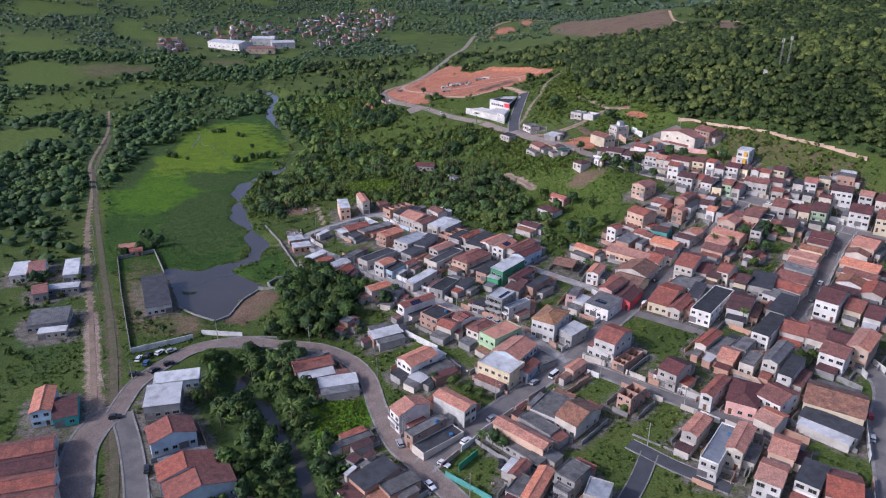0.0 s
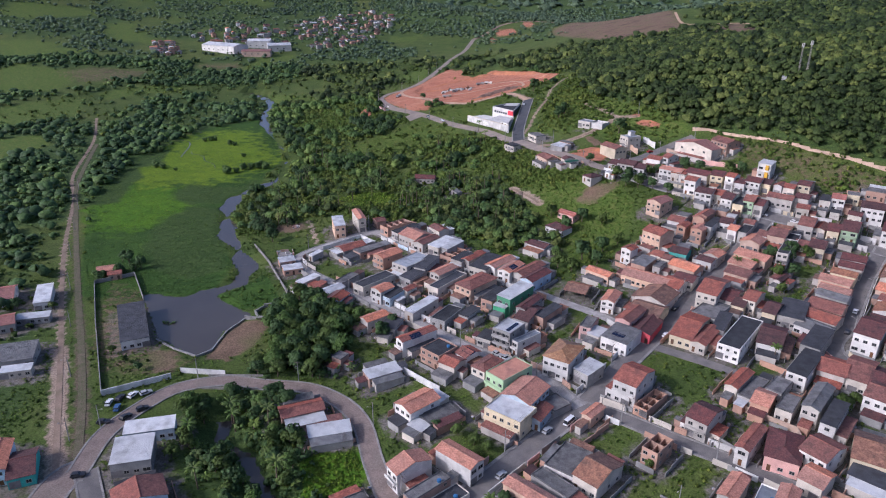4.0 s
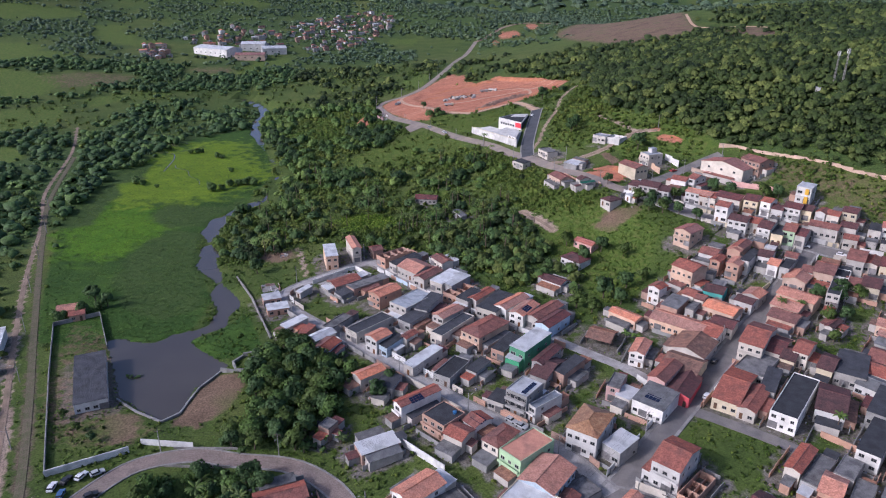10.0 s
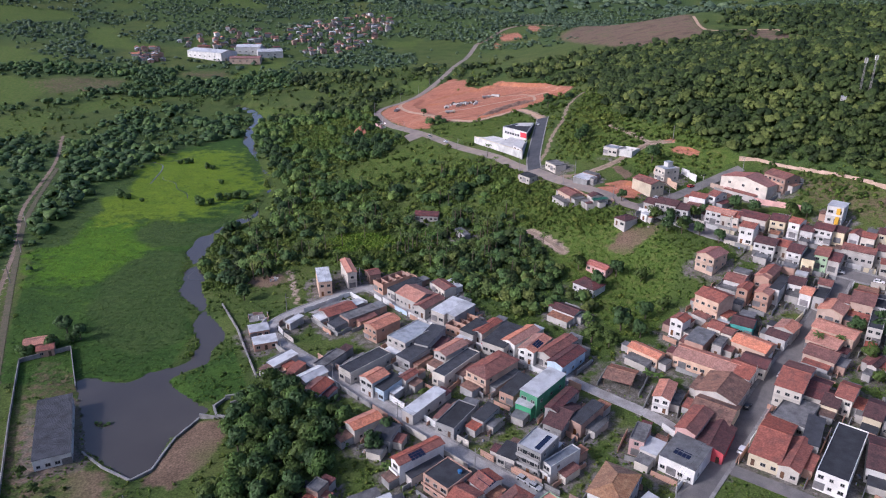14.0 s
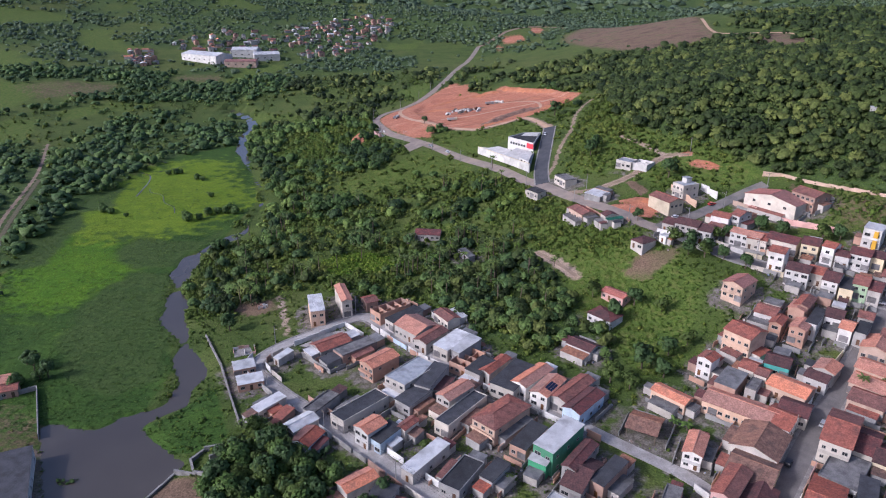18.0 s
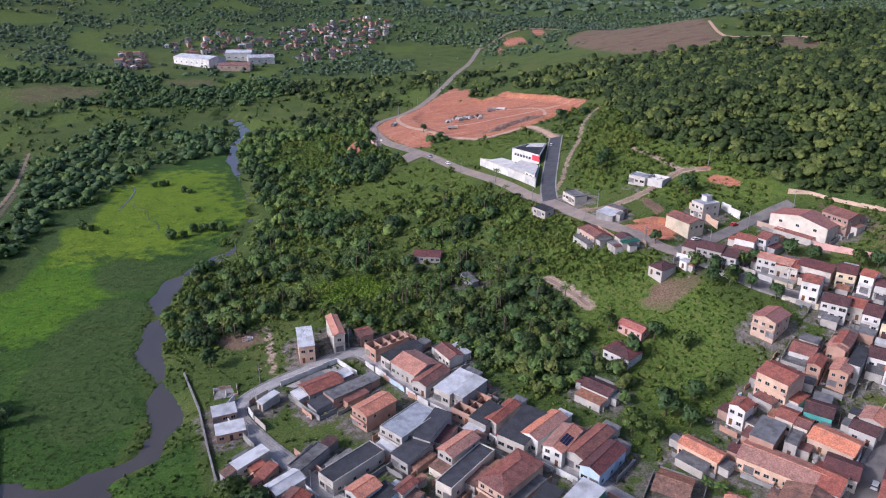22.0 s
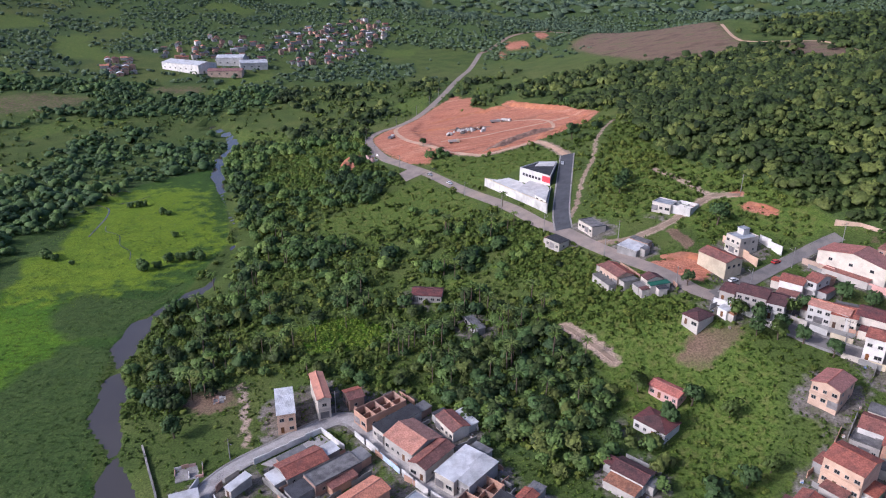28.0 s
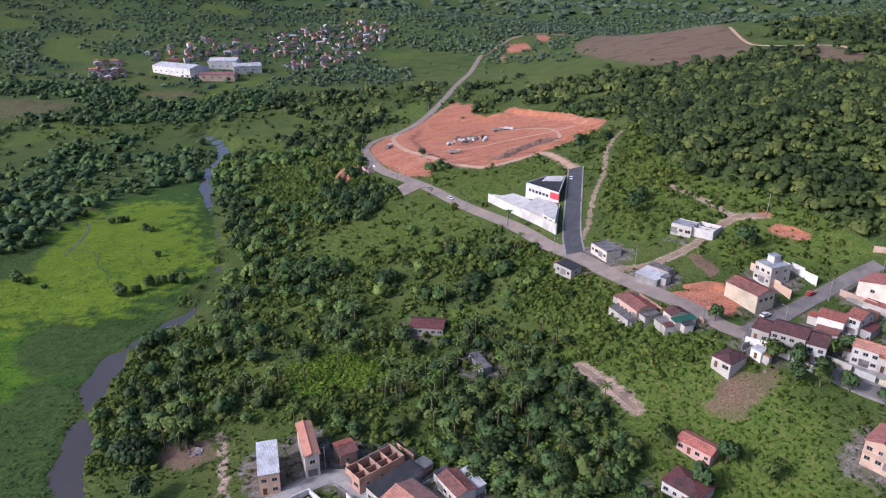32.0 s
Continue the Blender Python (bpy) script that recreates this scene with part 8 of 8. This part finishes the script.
# ---- masts ----
def mast(x, y, foot, high, label):
    ob = tagged(new("radio_mast"), label, "mast", group="radio masts")
    ob.matrix_basis = pose(x, y, foot)
    legs = []
    for a in (0, 2.094, 4.189):
        legs.append(((0.75 * math.cos(a), 0.75 * math.sin(a)), (0.35 * math.cos(a), 0.35 * math.sin(a))))
    for (ax, ay), (bx, by) in legs:
        link("leg", *tube((ax, ay, 0), (bx, by, high), 0.12, 0.09, 5), M_STEEL, ob)
    br = []
    n = int(high / 1.5)
    for k in range(n):
        s, t = k / n, (k + 1) / n
        for i in range(3):
            (p0, p1), (q0, q1) = legs[i], legs[(i + 1) % 3]
            br.append(tube((p0[0] + (p1[0] - p0[0]) * s, p0[1] + (p1[1] - p0[1]) * s, high * s), (q0[0] + (q1[0] - q0[0]) * t, q0[1] + (q1[1] - q0[1]) * t, high * t), 0.05, 0.05, 4))
    link("bracing", *join(*br), M_STEEL, ob)
    for a in (0.3, 2.4, 4.5):
        link("antenna", *boxes((math.cos(a) * 0.8 - 0.18, math.sin(a) * 0.8 - 0.18, high - 3.0, math.cos(a) * 0.8 + 0.18, math.sin(a) * 0.8 + 0.18, high - 0.4)), WALL['w'], ob)
    return ob


mast(234, 495, 70, 27, "slender reddish lattice radio mast on the wooded hill")
mast(239.5, 495, 70.5, 28, "pale lattice radio mast with panel antennas")
hut = tagged(new("equipment_hut"), "small pale hut among the hilltop trees", "hut")
hut.matrix_basis = pose(224, 492, 71, 0, 0, -30)
link("outer_wall", *boxes((-1.4, -1.2, 0, 1.4, 1.2, 5)), WALL['g'], hut)
link("roof_slab", *boxes((-1.6, -1.4, 5, 1.6, 1.4, 5.2)), ROOF['P'], hut)

# ---- far village ----
VIL = []
rng = random.Random(8)
CLUSTERS = [([(-270, 1342), (-227, 1472), (-155, 1561), (-98, 1514), (-89, 1380), (-123, 1244), (-166, 1093), (-202, 1127), (-246, 1229)], 118, 8.0), ([(-409, 1199), (-380, 1288), (-308, 1315), (-276, 1287), (-234, 1160), (-232, 1150), (-363, 1130)], 46, 10.0), ([(-445, 1122), (-408, 1143), (-363, 1038), (-399, 1022)], 20, 8.0)]
for poly, count, gap_v in CLUSTERS:
    xs, ys = [p[0] for p in poly], [p[1] for p in poly]
    tries, n = 0, 0
    while n < count and tries < 4000:
        tries += 1
        x, y = rng.uniform(min(xs), max(xs)), rng.uniform(min(ys), max(ys))
        if inside(poly, x, y) and all(math.hypot(x - a, y - b) > gap_v for a, b in VIL) and not (-345 < x < -232 and y < 1150):
            VIL.append((x, y))
            n += 1
for k, (x, y) in enumerate(VIL):
    w, d, h = rng.uniform(5, 8), rng.uniform(7, 11), rng.choice((2.8, 3.2, 3.2, 5.6))
    turn = rng.choice((20, 25, -65, 30))
    rk, wk = rng.choice(('T1', 'T2', 'T5', 'T5', 'T3', 'T3', 'G', 'W', 'D')), rng.choice('gvgwkk')
    ob = tagged(new("village_house"), "distant " + WALLWORD[wk] + " village house with a " + ROOFWORD[rk], "house", group="far village houses")
    ob.matrix_basis = pose(x, y, gz(x, y), 0, 0, turn)
    link("outer_wall", *gabled(w, d, -2, h, w / 2 * pitch(w / 2), 'd'), WALL[wk], ob)
    roof_parts(ob, w, d, h, 'd', ROOF[rk])
    hang("door", DOOR_ME, ob, at=pose(0, -d / 2 - 0.01, 0))


def factory(x, y, turn, w, d, h, rk, wk, label):
    ob = tagged(new("factory_hall"), label, "factory", group="factory halls")
    ob.matrix_basis = pose(x, y, gz(x, y), 0, 0, turn)
    link("outer_wall", *gabled(w, d, -3, h, d / 2 * 0.2, 'w'), WALL[wk], ob)
    t, e = h + d / 2 * 0.2, h
    link("roof_slope", *slab((-w / 2 - .4, -d / 2 - .4, e), (w / 2 + .4, -d / 2 - .4, e), (w / 2 + .4, 0, t), (-w / 2 - .4, 0, t)), ROOF[rk], ob)
    link("roof_slope", *slab((w / 2 + .4, d / 2 + .4, e), (-w / 2 - .4, d / 2 + .4, e), (-w / 2 - .4, 0, t), (w / 2 + .4, 0, t)), ROOF[rk], ob)
    for k in range(int(w / 9)):
        window_on(ob, 'l', pose(-w / 2 + 5 + k * 9, -d / 2 - 0.02, 3))


factory(-318, 1082, -28, 62, 30, 9, 'W', 'w', "long white factory hall beyond the meadows")
factory(-266, 1058, 6, 40, 20, 7, 'TP', 's', "pink factory hall with a low roof")
factory(-279, 1132, 5, 34, 26, 10, 'W', 'w', "pale factory hall in the far village")
factory(-246, 1112, 18, 34, 26, 8, 'W', 'w', "white factory hall beside the village")


# ---- vehicles ----
def car_proto(paint, label, high=1.45, length=4.1, van=False):
    ob = tagged(new("car" if not van else "van"), label, "car" if not van else "van", group="parked vehicles")
    L, W = length / 2, 0.85
    prof = [(-L, 0.35), (-L, 0.85), (-L * 0.55, 0.95), (L * 0.5, 0.95), (L, 0.8), (L, 0.35)]
    V = [(x, -W, z) for x, z in prof] + [(x, W, z) for x, z in prof]
    n = len(prof)
    F = [tuple(range(n)), tuple(range(n, 2 * n))[::-1]] + [(i, n + i, n + (i + 1) % n, (i + 1) % n) for i in range(n)]
    link("body", V, F, paint, ob)
    a, b = (-L * 0.85, L * 0.35) if not van else (-L * 0.97, L * 0.75)
    c = [(a, 0.95), (a + 0.25, high - 0.08), (b - 0.55, high - 0.08), (b, 0.95)]
    V = [(x, -W + (0.0 if z < 1 else 0.12), z) for x, z in c] + [(x, W - (0.0 if z < 1 else 0.12), z) for x, z in c]
    link("glasshouse", V, [(0, 1, 2, 3), (7, 6, 5, 4), (0, 4, 5, 1), (2, 6, 7, 3)], M_PANE, ob, "dark glass")
    link("roof_panel", *boxes((a + 0.2, -W + 0.1, high - 0.09, b - 0.5, W - 0.1, high)), paint, ob)
    for x in (-L * 0.62, L * 0.62):
        for y in (-W, W):
            link("wheel", *tube((x, y - 0.1, 0.31), (x, y + 0.1, 0.31), 0.31, 0.31, 10), M_RUBBER, ob)
    for y in (-0.6, 0.6):
        link("headlight", *boxes((L - 0.04, y - 0.15, 0.6, L + 0.02, y + 0.15, 0.75)), M_FRAME, ob)
    return ob


def paint(name, c):
    return mat(name, (c, tuple(v * 0.92 for v in c)), 0.3, 0.5, spec=0.5)


CAR = {'w': car_proto(paint("white_car_paint", (0.72, 0.72, 0.72)), "white small car parked on the street"), 's': car_proto(paint("silver_car_paint", (0.38, 0.39, 0.40)), "silver small car parked on the street"),
       'r': car_proto(paint("red_car_paint", (0.45, 0.03, 0.03)), "red small car parked on the street"), 'k': car_proto(paint("black_car_paint", (0.03, 0.03, 0.035)), "black small car parked on the street"),
       'b': car_proto(paint("blue_car_paint", (0.06, 0.12, 0.25)), "blue small car parked on the street"), 'v': car_proto(paint("white_van_paint", (0.7, 0.7, 0.7)), "white van parked beside the kerb", 2.2, 5.6, True)}
used = set()
for x, y, turn, k in ((-12.5, 182, 112, 's'), (1.5, 171.5, -35, 'w'), (8.5, 182, 48, 'w'), (17.5, 193.5, 48, 's'), (-2.5, 162.5, -52, 'w'), (19, 171, 80, 'k'), (42, 218, 48, 'v'), (141, 190, 65, 'r'), (135.5, 179, 62, 's'), (-114, 228, 95, 'w'), (-110, 225, 100, 'b'), (-111.5, 231, 80, 'k'), (-108, 233, 70, 'w'), (-104, 234.5, 40, 's'), (-101.5, 225, 40, 'k'),
                      (-105, 220, 60, 'k'), (-111, 217, 10, 'k'), (-107, 191.5, 15, 'k'), (21, 258.5, -42, 's'), (24, 255.5, -42, 's'), (14.5, 331, -45, 'r'), (-16, 305, 48, 'w'), (106.5, 434, 30, 'w'), (127.5, 445.5, 30, 'r'), (64.5, 581, 80, 'w'), (58, 446, -55, 'w'), (-88, 169, 110, 'k'), (160, 269, 52, 'k'), (171, 284, 52, 'w'), (116, 305, 50, 's'), (98, 289, 50, 'k'), (148, 371, -42, 'w'), (163, 361, -38, 's'), (176, 354, -35, 'w'), (-12, 614, -58, 's'), (0, 594, -56, 'w'), (88, 268, 50, 'w'), (34, 214, 48, 's')):
    m = pose(x, y, gz(x, y) + 0.28, 0, 0, turn)
    if k in used:
        copy_thing(CAR[k], m)
    else:
        used.add(k)
        CAR[k].matrix_basis = m


# ---- street poles and wires ----
def pole_proto():
    ob = tagged(new("street_pole"), "grey concrete power pole with a street lamp", "power pole", group="power poles")
    link("shaft", *tube((0, 0, -0.5), (0, 0, 8.6), 0.19, 0.11, 8), M_CONC, ob)
    link("crossarm", *boxes((-1.1, -0.06, 8.0, 1.1, 0.06, 8.15)), M_TRUNK, ob)
    link("lamp_arm", *tube((0, 0.05, 6.8), (0, 1.7, 7.4), 0.04, 0.035, 5), M_STEEL, ob)
    link("lamp_head", *boxes((-0.13, 1.5, 7.32, 0.13, 2.1, 7.45)), M_STEEL, ob)
    return ob


POLE = pole_proto()
first = True


def pole_at(x, y, turn):
    global first
    m = pose(x, y, gz(x, y), 0, 0, turn)
    if first:
        POLE.matrix_basis, first = m, False
    else:
        copy_thing(POLE, m)


def pole_line(line, off, gap_m, start=8.0, end=1e9):
    pts = smooth_line(line, 2.0)
    run, nxt, prev, tops = 0.0, start, None, []
    for (x0, y0), (x1, y1) in zip(pts, pts[1:]):
        L = math.hypot(x1 - x0, y1 - y0)
        run += L
        if run > nxt and run < end and L > 0:
            dx, dy = (x1 - x0) / L, (y1 - y0) / L
            px, py = x1 - dy * off, y1 + dx * off
            a = math.degrees(math.atan2(dy, dx))
            if house_gap(np.array([px]), np.array([py]))[0] > 0.3:
                pole_at(px, py, a if off < 0 else a + 180)
                tops.append((px, py, gz(px, py) + 8.15, -dy, dx))
            nxt += gap_m
    parts = []
    for p, q in zip(tops, tops[1:]):
        if math.hypot(p[0] - q[0], p[1] - q[1]) > 75:
            continue
        for s in (-0.9, 0.0, 0.9):
            a, b = Vector((p[0] + p[3] * s, p[1] + p[4] * s, p[2])), Vector((q[0] + q[3] * s, q[1] + q[4] * s, q[2]))
            c = [a.lerp(b, k / 4) - Vector((0, 0, 0.7 * (1 - (k / 2 - 1) ** 2))) for k in range(5)]
            parts += [tube(c[k], c[k + 1], 0.018, 0.018, 3) for k in range(4)]
    if parts:
        tagged(link("power_line", *join(*parts), M_RUBBER), "thin dark overhead wires between poles", "wires", kind="stuff")


pole_line(ST_MAIN, 4.1, 32)
pole_line(ST_TERRACE, -3.2, 34, 12)
pole_line(ST_RIGHT, 3.6, 34)
pole_line(ST_TOP, 3.9, 30, 14)
pole_line(ST_BRIDGE, 3.5, 36, 20)
pole_line(ST_CROSS, -3.4, 30, 15)
pole_line(ST_NORTH, -4.2, 40, 330)
pole_line(ST_EAST, -3.6, 26, 14)
pole_line(TR_DIRT, -3.6, 42, 20, 330)
pole_line(TR_YARD, 2.2, 34, 10)
pole_line(ST_TEE, 3.0, 200, 3)

# ---- building site ----
rng = random.Random(3)
SCRAP = [mat("scrap_paint_pale", ((0.5, 0.49, 0.46), (0.4, 0.39, 0.37)), 0.7, 1), mat("scrap_dark", ((0.07, 0.065, 0.06), (0.12, 0.1, 0.09)), 0.8, 1), mat("scrap_rust", ((0.2, 0.1, 0.06), (0.15, 0.08, 0.05)), 0.8, 1)]
for k in range(38):
    x, y = rng.gauss(14, 6.5), rng.gauss(718, 4.5)
    ob = tagged(new("salvage_block"), "piece of pale and rusty salvage on orange earth", "salvage", group="salvage heap")
    s = rng.uniform(0.8, 2.2)
    ob.matrix_basis = pose(x, y, gz(x, y), 0, 0, rng.uniform(0, 180))
    link("bulk", *join(boxes((-s, -s * 0.5, -0.2, s, s * 0.5, s * 0.7)), boxes((-s * 0.5, -s * 0.4, s * 0.7, s * 0.6, s * 0.4, s * 1.15))), SCRAP[rng.choice((0, 0, 0, 1, 2))], ob)


def truck(x, y, turn, m, label):
    ob = tagged(new("dump_truck"), label, "truck", group="site trucks")
    ob.matrix_basis = pose(x, y, gz(x, y), 0, 0, turn)
    link("cab", *boxes((2.2, -1.15, 0.9, 4.0, 1.15, 2.7), (3.6, -1.15, 0.6, 4.2, 1.15, 1.5)), m, ob)
    link("bed", *boxes((-3.8, -1.2, 1.0, 2.0, 1.2, 1.2), (-3.8, -1.2, 1.2, 2.0, -1.1, 2.3), (-3.8, 1.1, 1.2, 2.0, 1.2, 2.3), (1.9, -1.1, 1.2, 2.0, 1.1, 2.6)), SCRAP[0], ob)
    for u in (-2.6, -1.4, 3.0):
        for v in (-1.1, 1.1):
            link("wheel", *tube((u, v - 0.2, 0.5), (u, v + 0.2, 0.5), 0.5, 0.5, 10), M_RUBBER, ob)


truck(38, 741, 20, WALL['w'], "white dump truck on the building site")
truck(46, 738, -30, WALL['w'], "pale dump truck on orange earth")
truck(-44, 732, 70, WALL['w'], "white truck beside the bend")
truck(4, 680, 10, WALL['y'], "pale truck at the edge of the site")


def earth_bank(pts, high, wide, label, material=M_EARTH):
    """A ridge of tipped earth along a line, lumpy on top."""
    line = smooth_line(pts, 2.5)
    V, F, m = [], [], 7
    for i, (x, y) in enumerate(line):
        a, b = Vector(line[max(0, i - 1)]), Vector(line[min(len(line) - 1, i + 1)])
        d = (b - a).normalized()
        e = min(1.0, i / 3, (len(line) - 1 - i) / 3)
        for k in range(m):
            s = (k / (m - 1) * 2 - 1)
            px, py = x - d.y * s * wide, y + d.x * s * wide
            up = high * (1 - s * s) * e * (0.75 + 0.5 * noise.noise((px * 0.3, py * 0.3, 2.0)))
            V.append((px, py, gz(px, py) + max(up, 0) - 0.15))
        if i:
            F += [((i - 1) * m + k, (i - 1) * m + k + 1, i * m + k + 1, i * m + k) for k in range(m - 1)]
    tagged(link("earth_bank", V, F, material), label, "earth bank", kind="stuff")


earth_bank([(22, 641), (32, 652), (43, 665), (57, 675), (75, 682)], 2.8, 5, "ridge of tipped grey-brown earth", M_TIP)
earth_bank([(58, 650), (68, 664), (84, 679), (103, 695)], 2.6, 4.5, "ridge of tipped orange earth")
earth_bank([(-14, 786), (10, 797), (34, 800), (52, 796)], 1.6, 4, "low bank of orange earth at the back of the site")
earth_bank([(50, 812), (62, 796), (80, 760), (95, 730)], 2.2, 4, "bank of raw earth below the woods")
earth_bank([(0, 740), (18, 732), (34, 724)], 1.4, 3.5, "heap of brown earth on the site", M_TIP)
earth_bank([(20, 642), (34, 644), (46, 650)], 1.6, 3, "low bank of orange earth")
earth_bank([(-71, 658), (-73, 676), (-67, 692)], 3.5, 4.5, "orange earth bank above the woods")
earth_bank([(132, 490), (138, 485), (142, 478)], 1.6, 1.6, "cut orange bank below the forest")
earth_bank([(84, 456), (96, 455), (104, 446)], 2.2, 2.5, "cut orange bank round the plot")
earth_bank([(-30, 745), (-10, 752), (10, 742), (30, 760)], 1.4, 4, "low ridge of orange earth")

# ---- bridge over the creek ----
bridge = tagged(new("bridge"), "low concrete bridge carrying the paved street", "bridge")
zb = gz(-76, 243)
link("deck", *boxes((-86, 238.6, zb - 1.6, -66, 247.4, zb - 0.15)), M_CONC, bridge)
for yy in (238.6, 247.0):
    link("guard_wall", *boxes((-86, yy, zb - 0.15, -66, yy + 0.3, zb + 0.85)), M_KERB, bridge)
for xx in (-82, -71):
    link("abutment", *boxes((xx, 239, zb - 6, xx + 1.2, 247, zb - 1.6)), M_CONC, bridge)


# ---- small channels in the marsh ----
for line, half in (([(-229, 619), (-219, 615), (-214, 608), (-210, 593), (-208, 578), (-206, 563)], 0.45), ([(-204, 581), (-200, 572), (-190, 566), (-183, 551), (-174, 542), (-169, 530)], 0.2), ([(-233, 652), (-225, 637), (-224, 647), (-217, 648)], 0.4), ([(-200, 640), (-206, 628), (-214, 622)], 0.3)):
    tagged(link("water", *ribbon(line, half, 0.06, 0.05), M_WATER), "narrow channel of bright water in the marsh", "water", kind="structure")


# ---- low walls and odds and ends in the yards ----
rng = random.Random(17)
yard_v, yard_f = {'k': [], 'g': []}, {'k': [], 'g': []}
odd_v, odd_f = [], []


def add_box(V, F, x, y, z, turn, w, d, h):
    c, s = math.cos(turn), math.sin(turn)
    m = len(V)
    V += [(x + u * c - v * s, y + u * s + v * c, z + q) for u, v, q in box(-w / 2, -d / 2, -0.5, w / 2, d / 2, h)]
    F += [tuple(i + m for i in f) for f in BOXF]


walls, odds = [], []
for i in range(len(PLAN)):
    x, y, turn, w, d, h, roof, form, wall = PLAN[i][:9]
    if x < -90 or y > 470 or any(math.hypot(x - a, y - b) < 9 for a, b in CLEAR):
        continue
    a = radians(turn)
    c, s = math.cos(a), math.sin(a)
    for sx_, sy_, along in ((1, 0, d), (-1, 0, d), (0, 1, w), (0, -1, w)):
        out = rng.uniform(1.6, 3.6)
        n = max(1, int(along / 3))
        k = rng.choice('kgg')
        for j in range(n):
            t = (j + 0.5) / n - 0.5
            u, v = (sx_ * (w / 2 + out), t * along * 1.1) if sx_ else (t * along * 1.1, sy_ * (d / 2 + out))
            walls.append((x + u * c - v * s, y + u * s + v * c, a + (math.pi / 2 if sx_ else 0), along * 1.1 / n, rng.uniform(1.5, 2.0), k))
    for j in range(7):
        u, v = rng.uniform(-w / 2 - 3.5, w / 2 + 3.5), rng.uniform(-d / 2 - 3.5, d / 2 + 3.5)
        b = rng.uniform(0.3, 0.9)
        odds.append((x + u * c - v * s, y + u * s + v * c, rng.uniform(0, 3.1), b, b * rng.uniform(0.5, 1.6), rng.uniform(0.2, 1.0)))


def open_yard(rows):
    px, py = np.array([r[0] for r in rows]), np.array([r[1] for r in rows])
    near_annex = np.min([np.hypot(px - p, py - q) for p, q in TAKEN], axis=0) < 3.0
    return (house_gap(px, py) > 0.5) & (street_gap(px, py) > 0.5) & ~near_annex


for ok, (px, py, a, long, high, k) in zip(open_yard(walls), walls):
    if ok:
        add_box(yard_v[k], yard_f[k], px, py, gz(px, py), a, long, 0.18, high)
for ok, (px, py, a, w, d, high) in zip(open_yard(odds), odds):
    if ok:
        add_box(odd_v, odd_f, px, py, gz(px, py), a, w, d, high)
for k, label in (('k', "low bare brick walls between yards"), ('g', "low grey rendered walls between yards")):
    tagged(link("yard_walls", yard_v[k], yard_f[k], WALL[k]), label, "walls", kind="stuff")
M_ODDS = mat("yard_odds", ((0.3, 0.29, 0.28), (0.22, 0.13, 0.08), (0.42, 0.42, 0.42), (0.06, 0.13, 0.28)), 0.8, 0.9, 2, island=0.5)
tagged(link("yard_clutter", odd_v, odd_f, M_ODDS), "boxes, tubs and rubble lying in the yards", "clutter", kind="stuff")
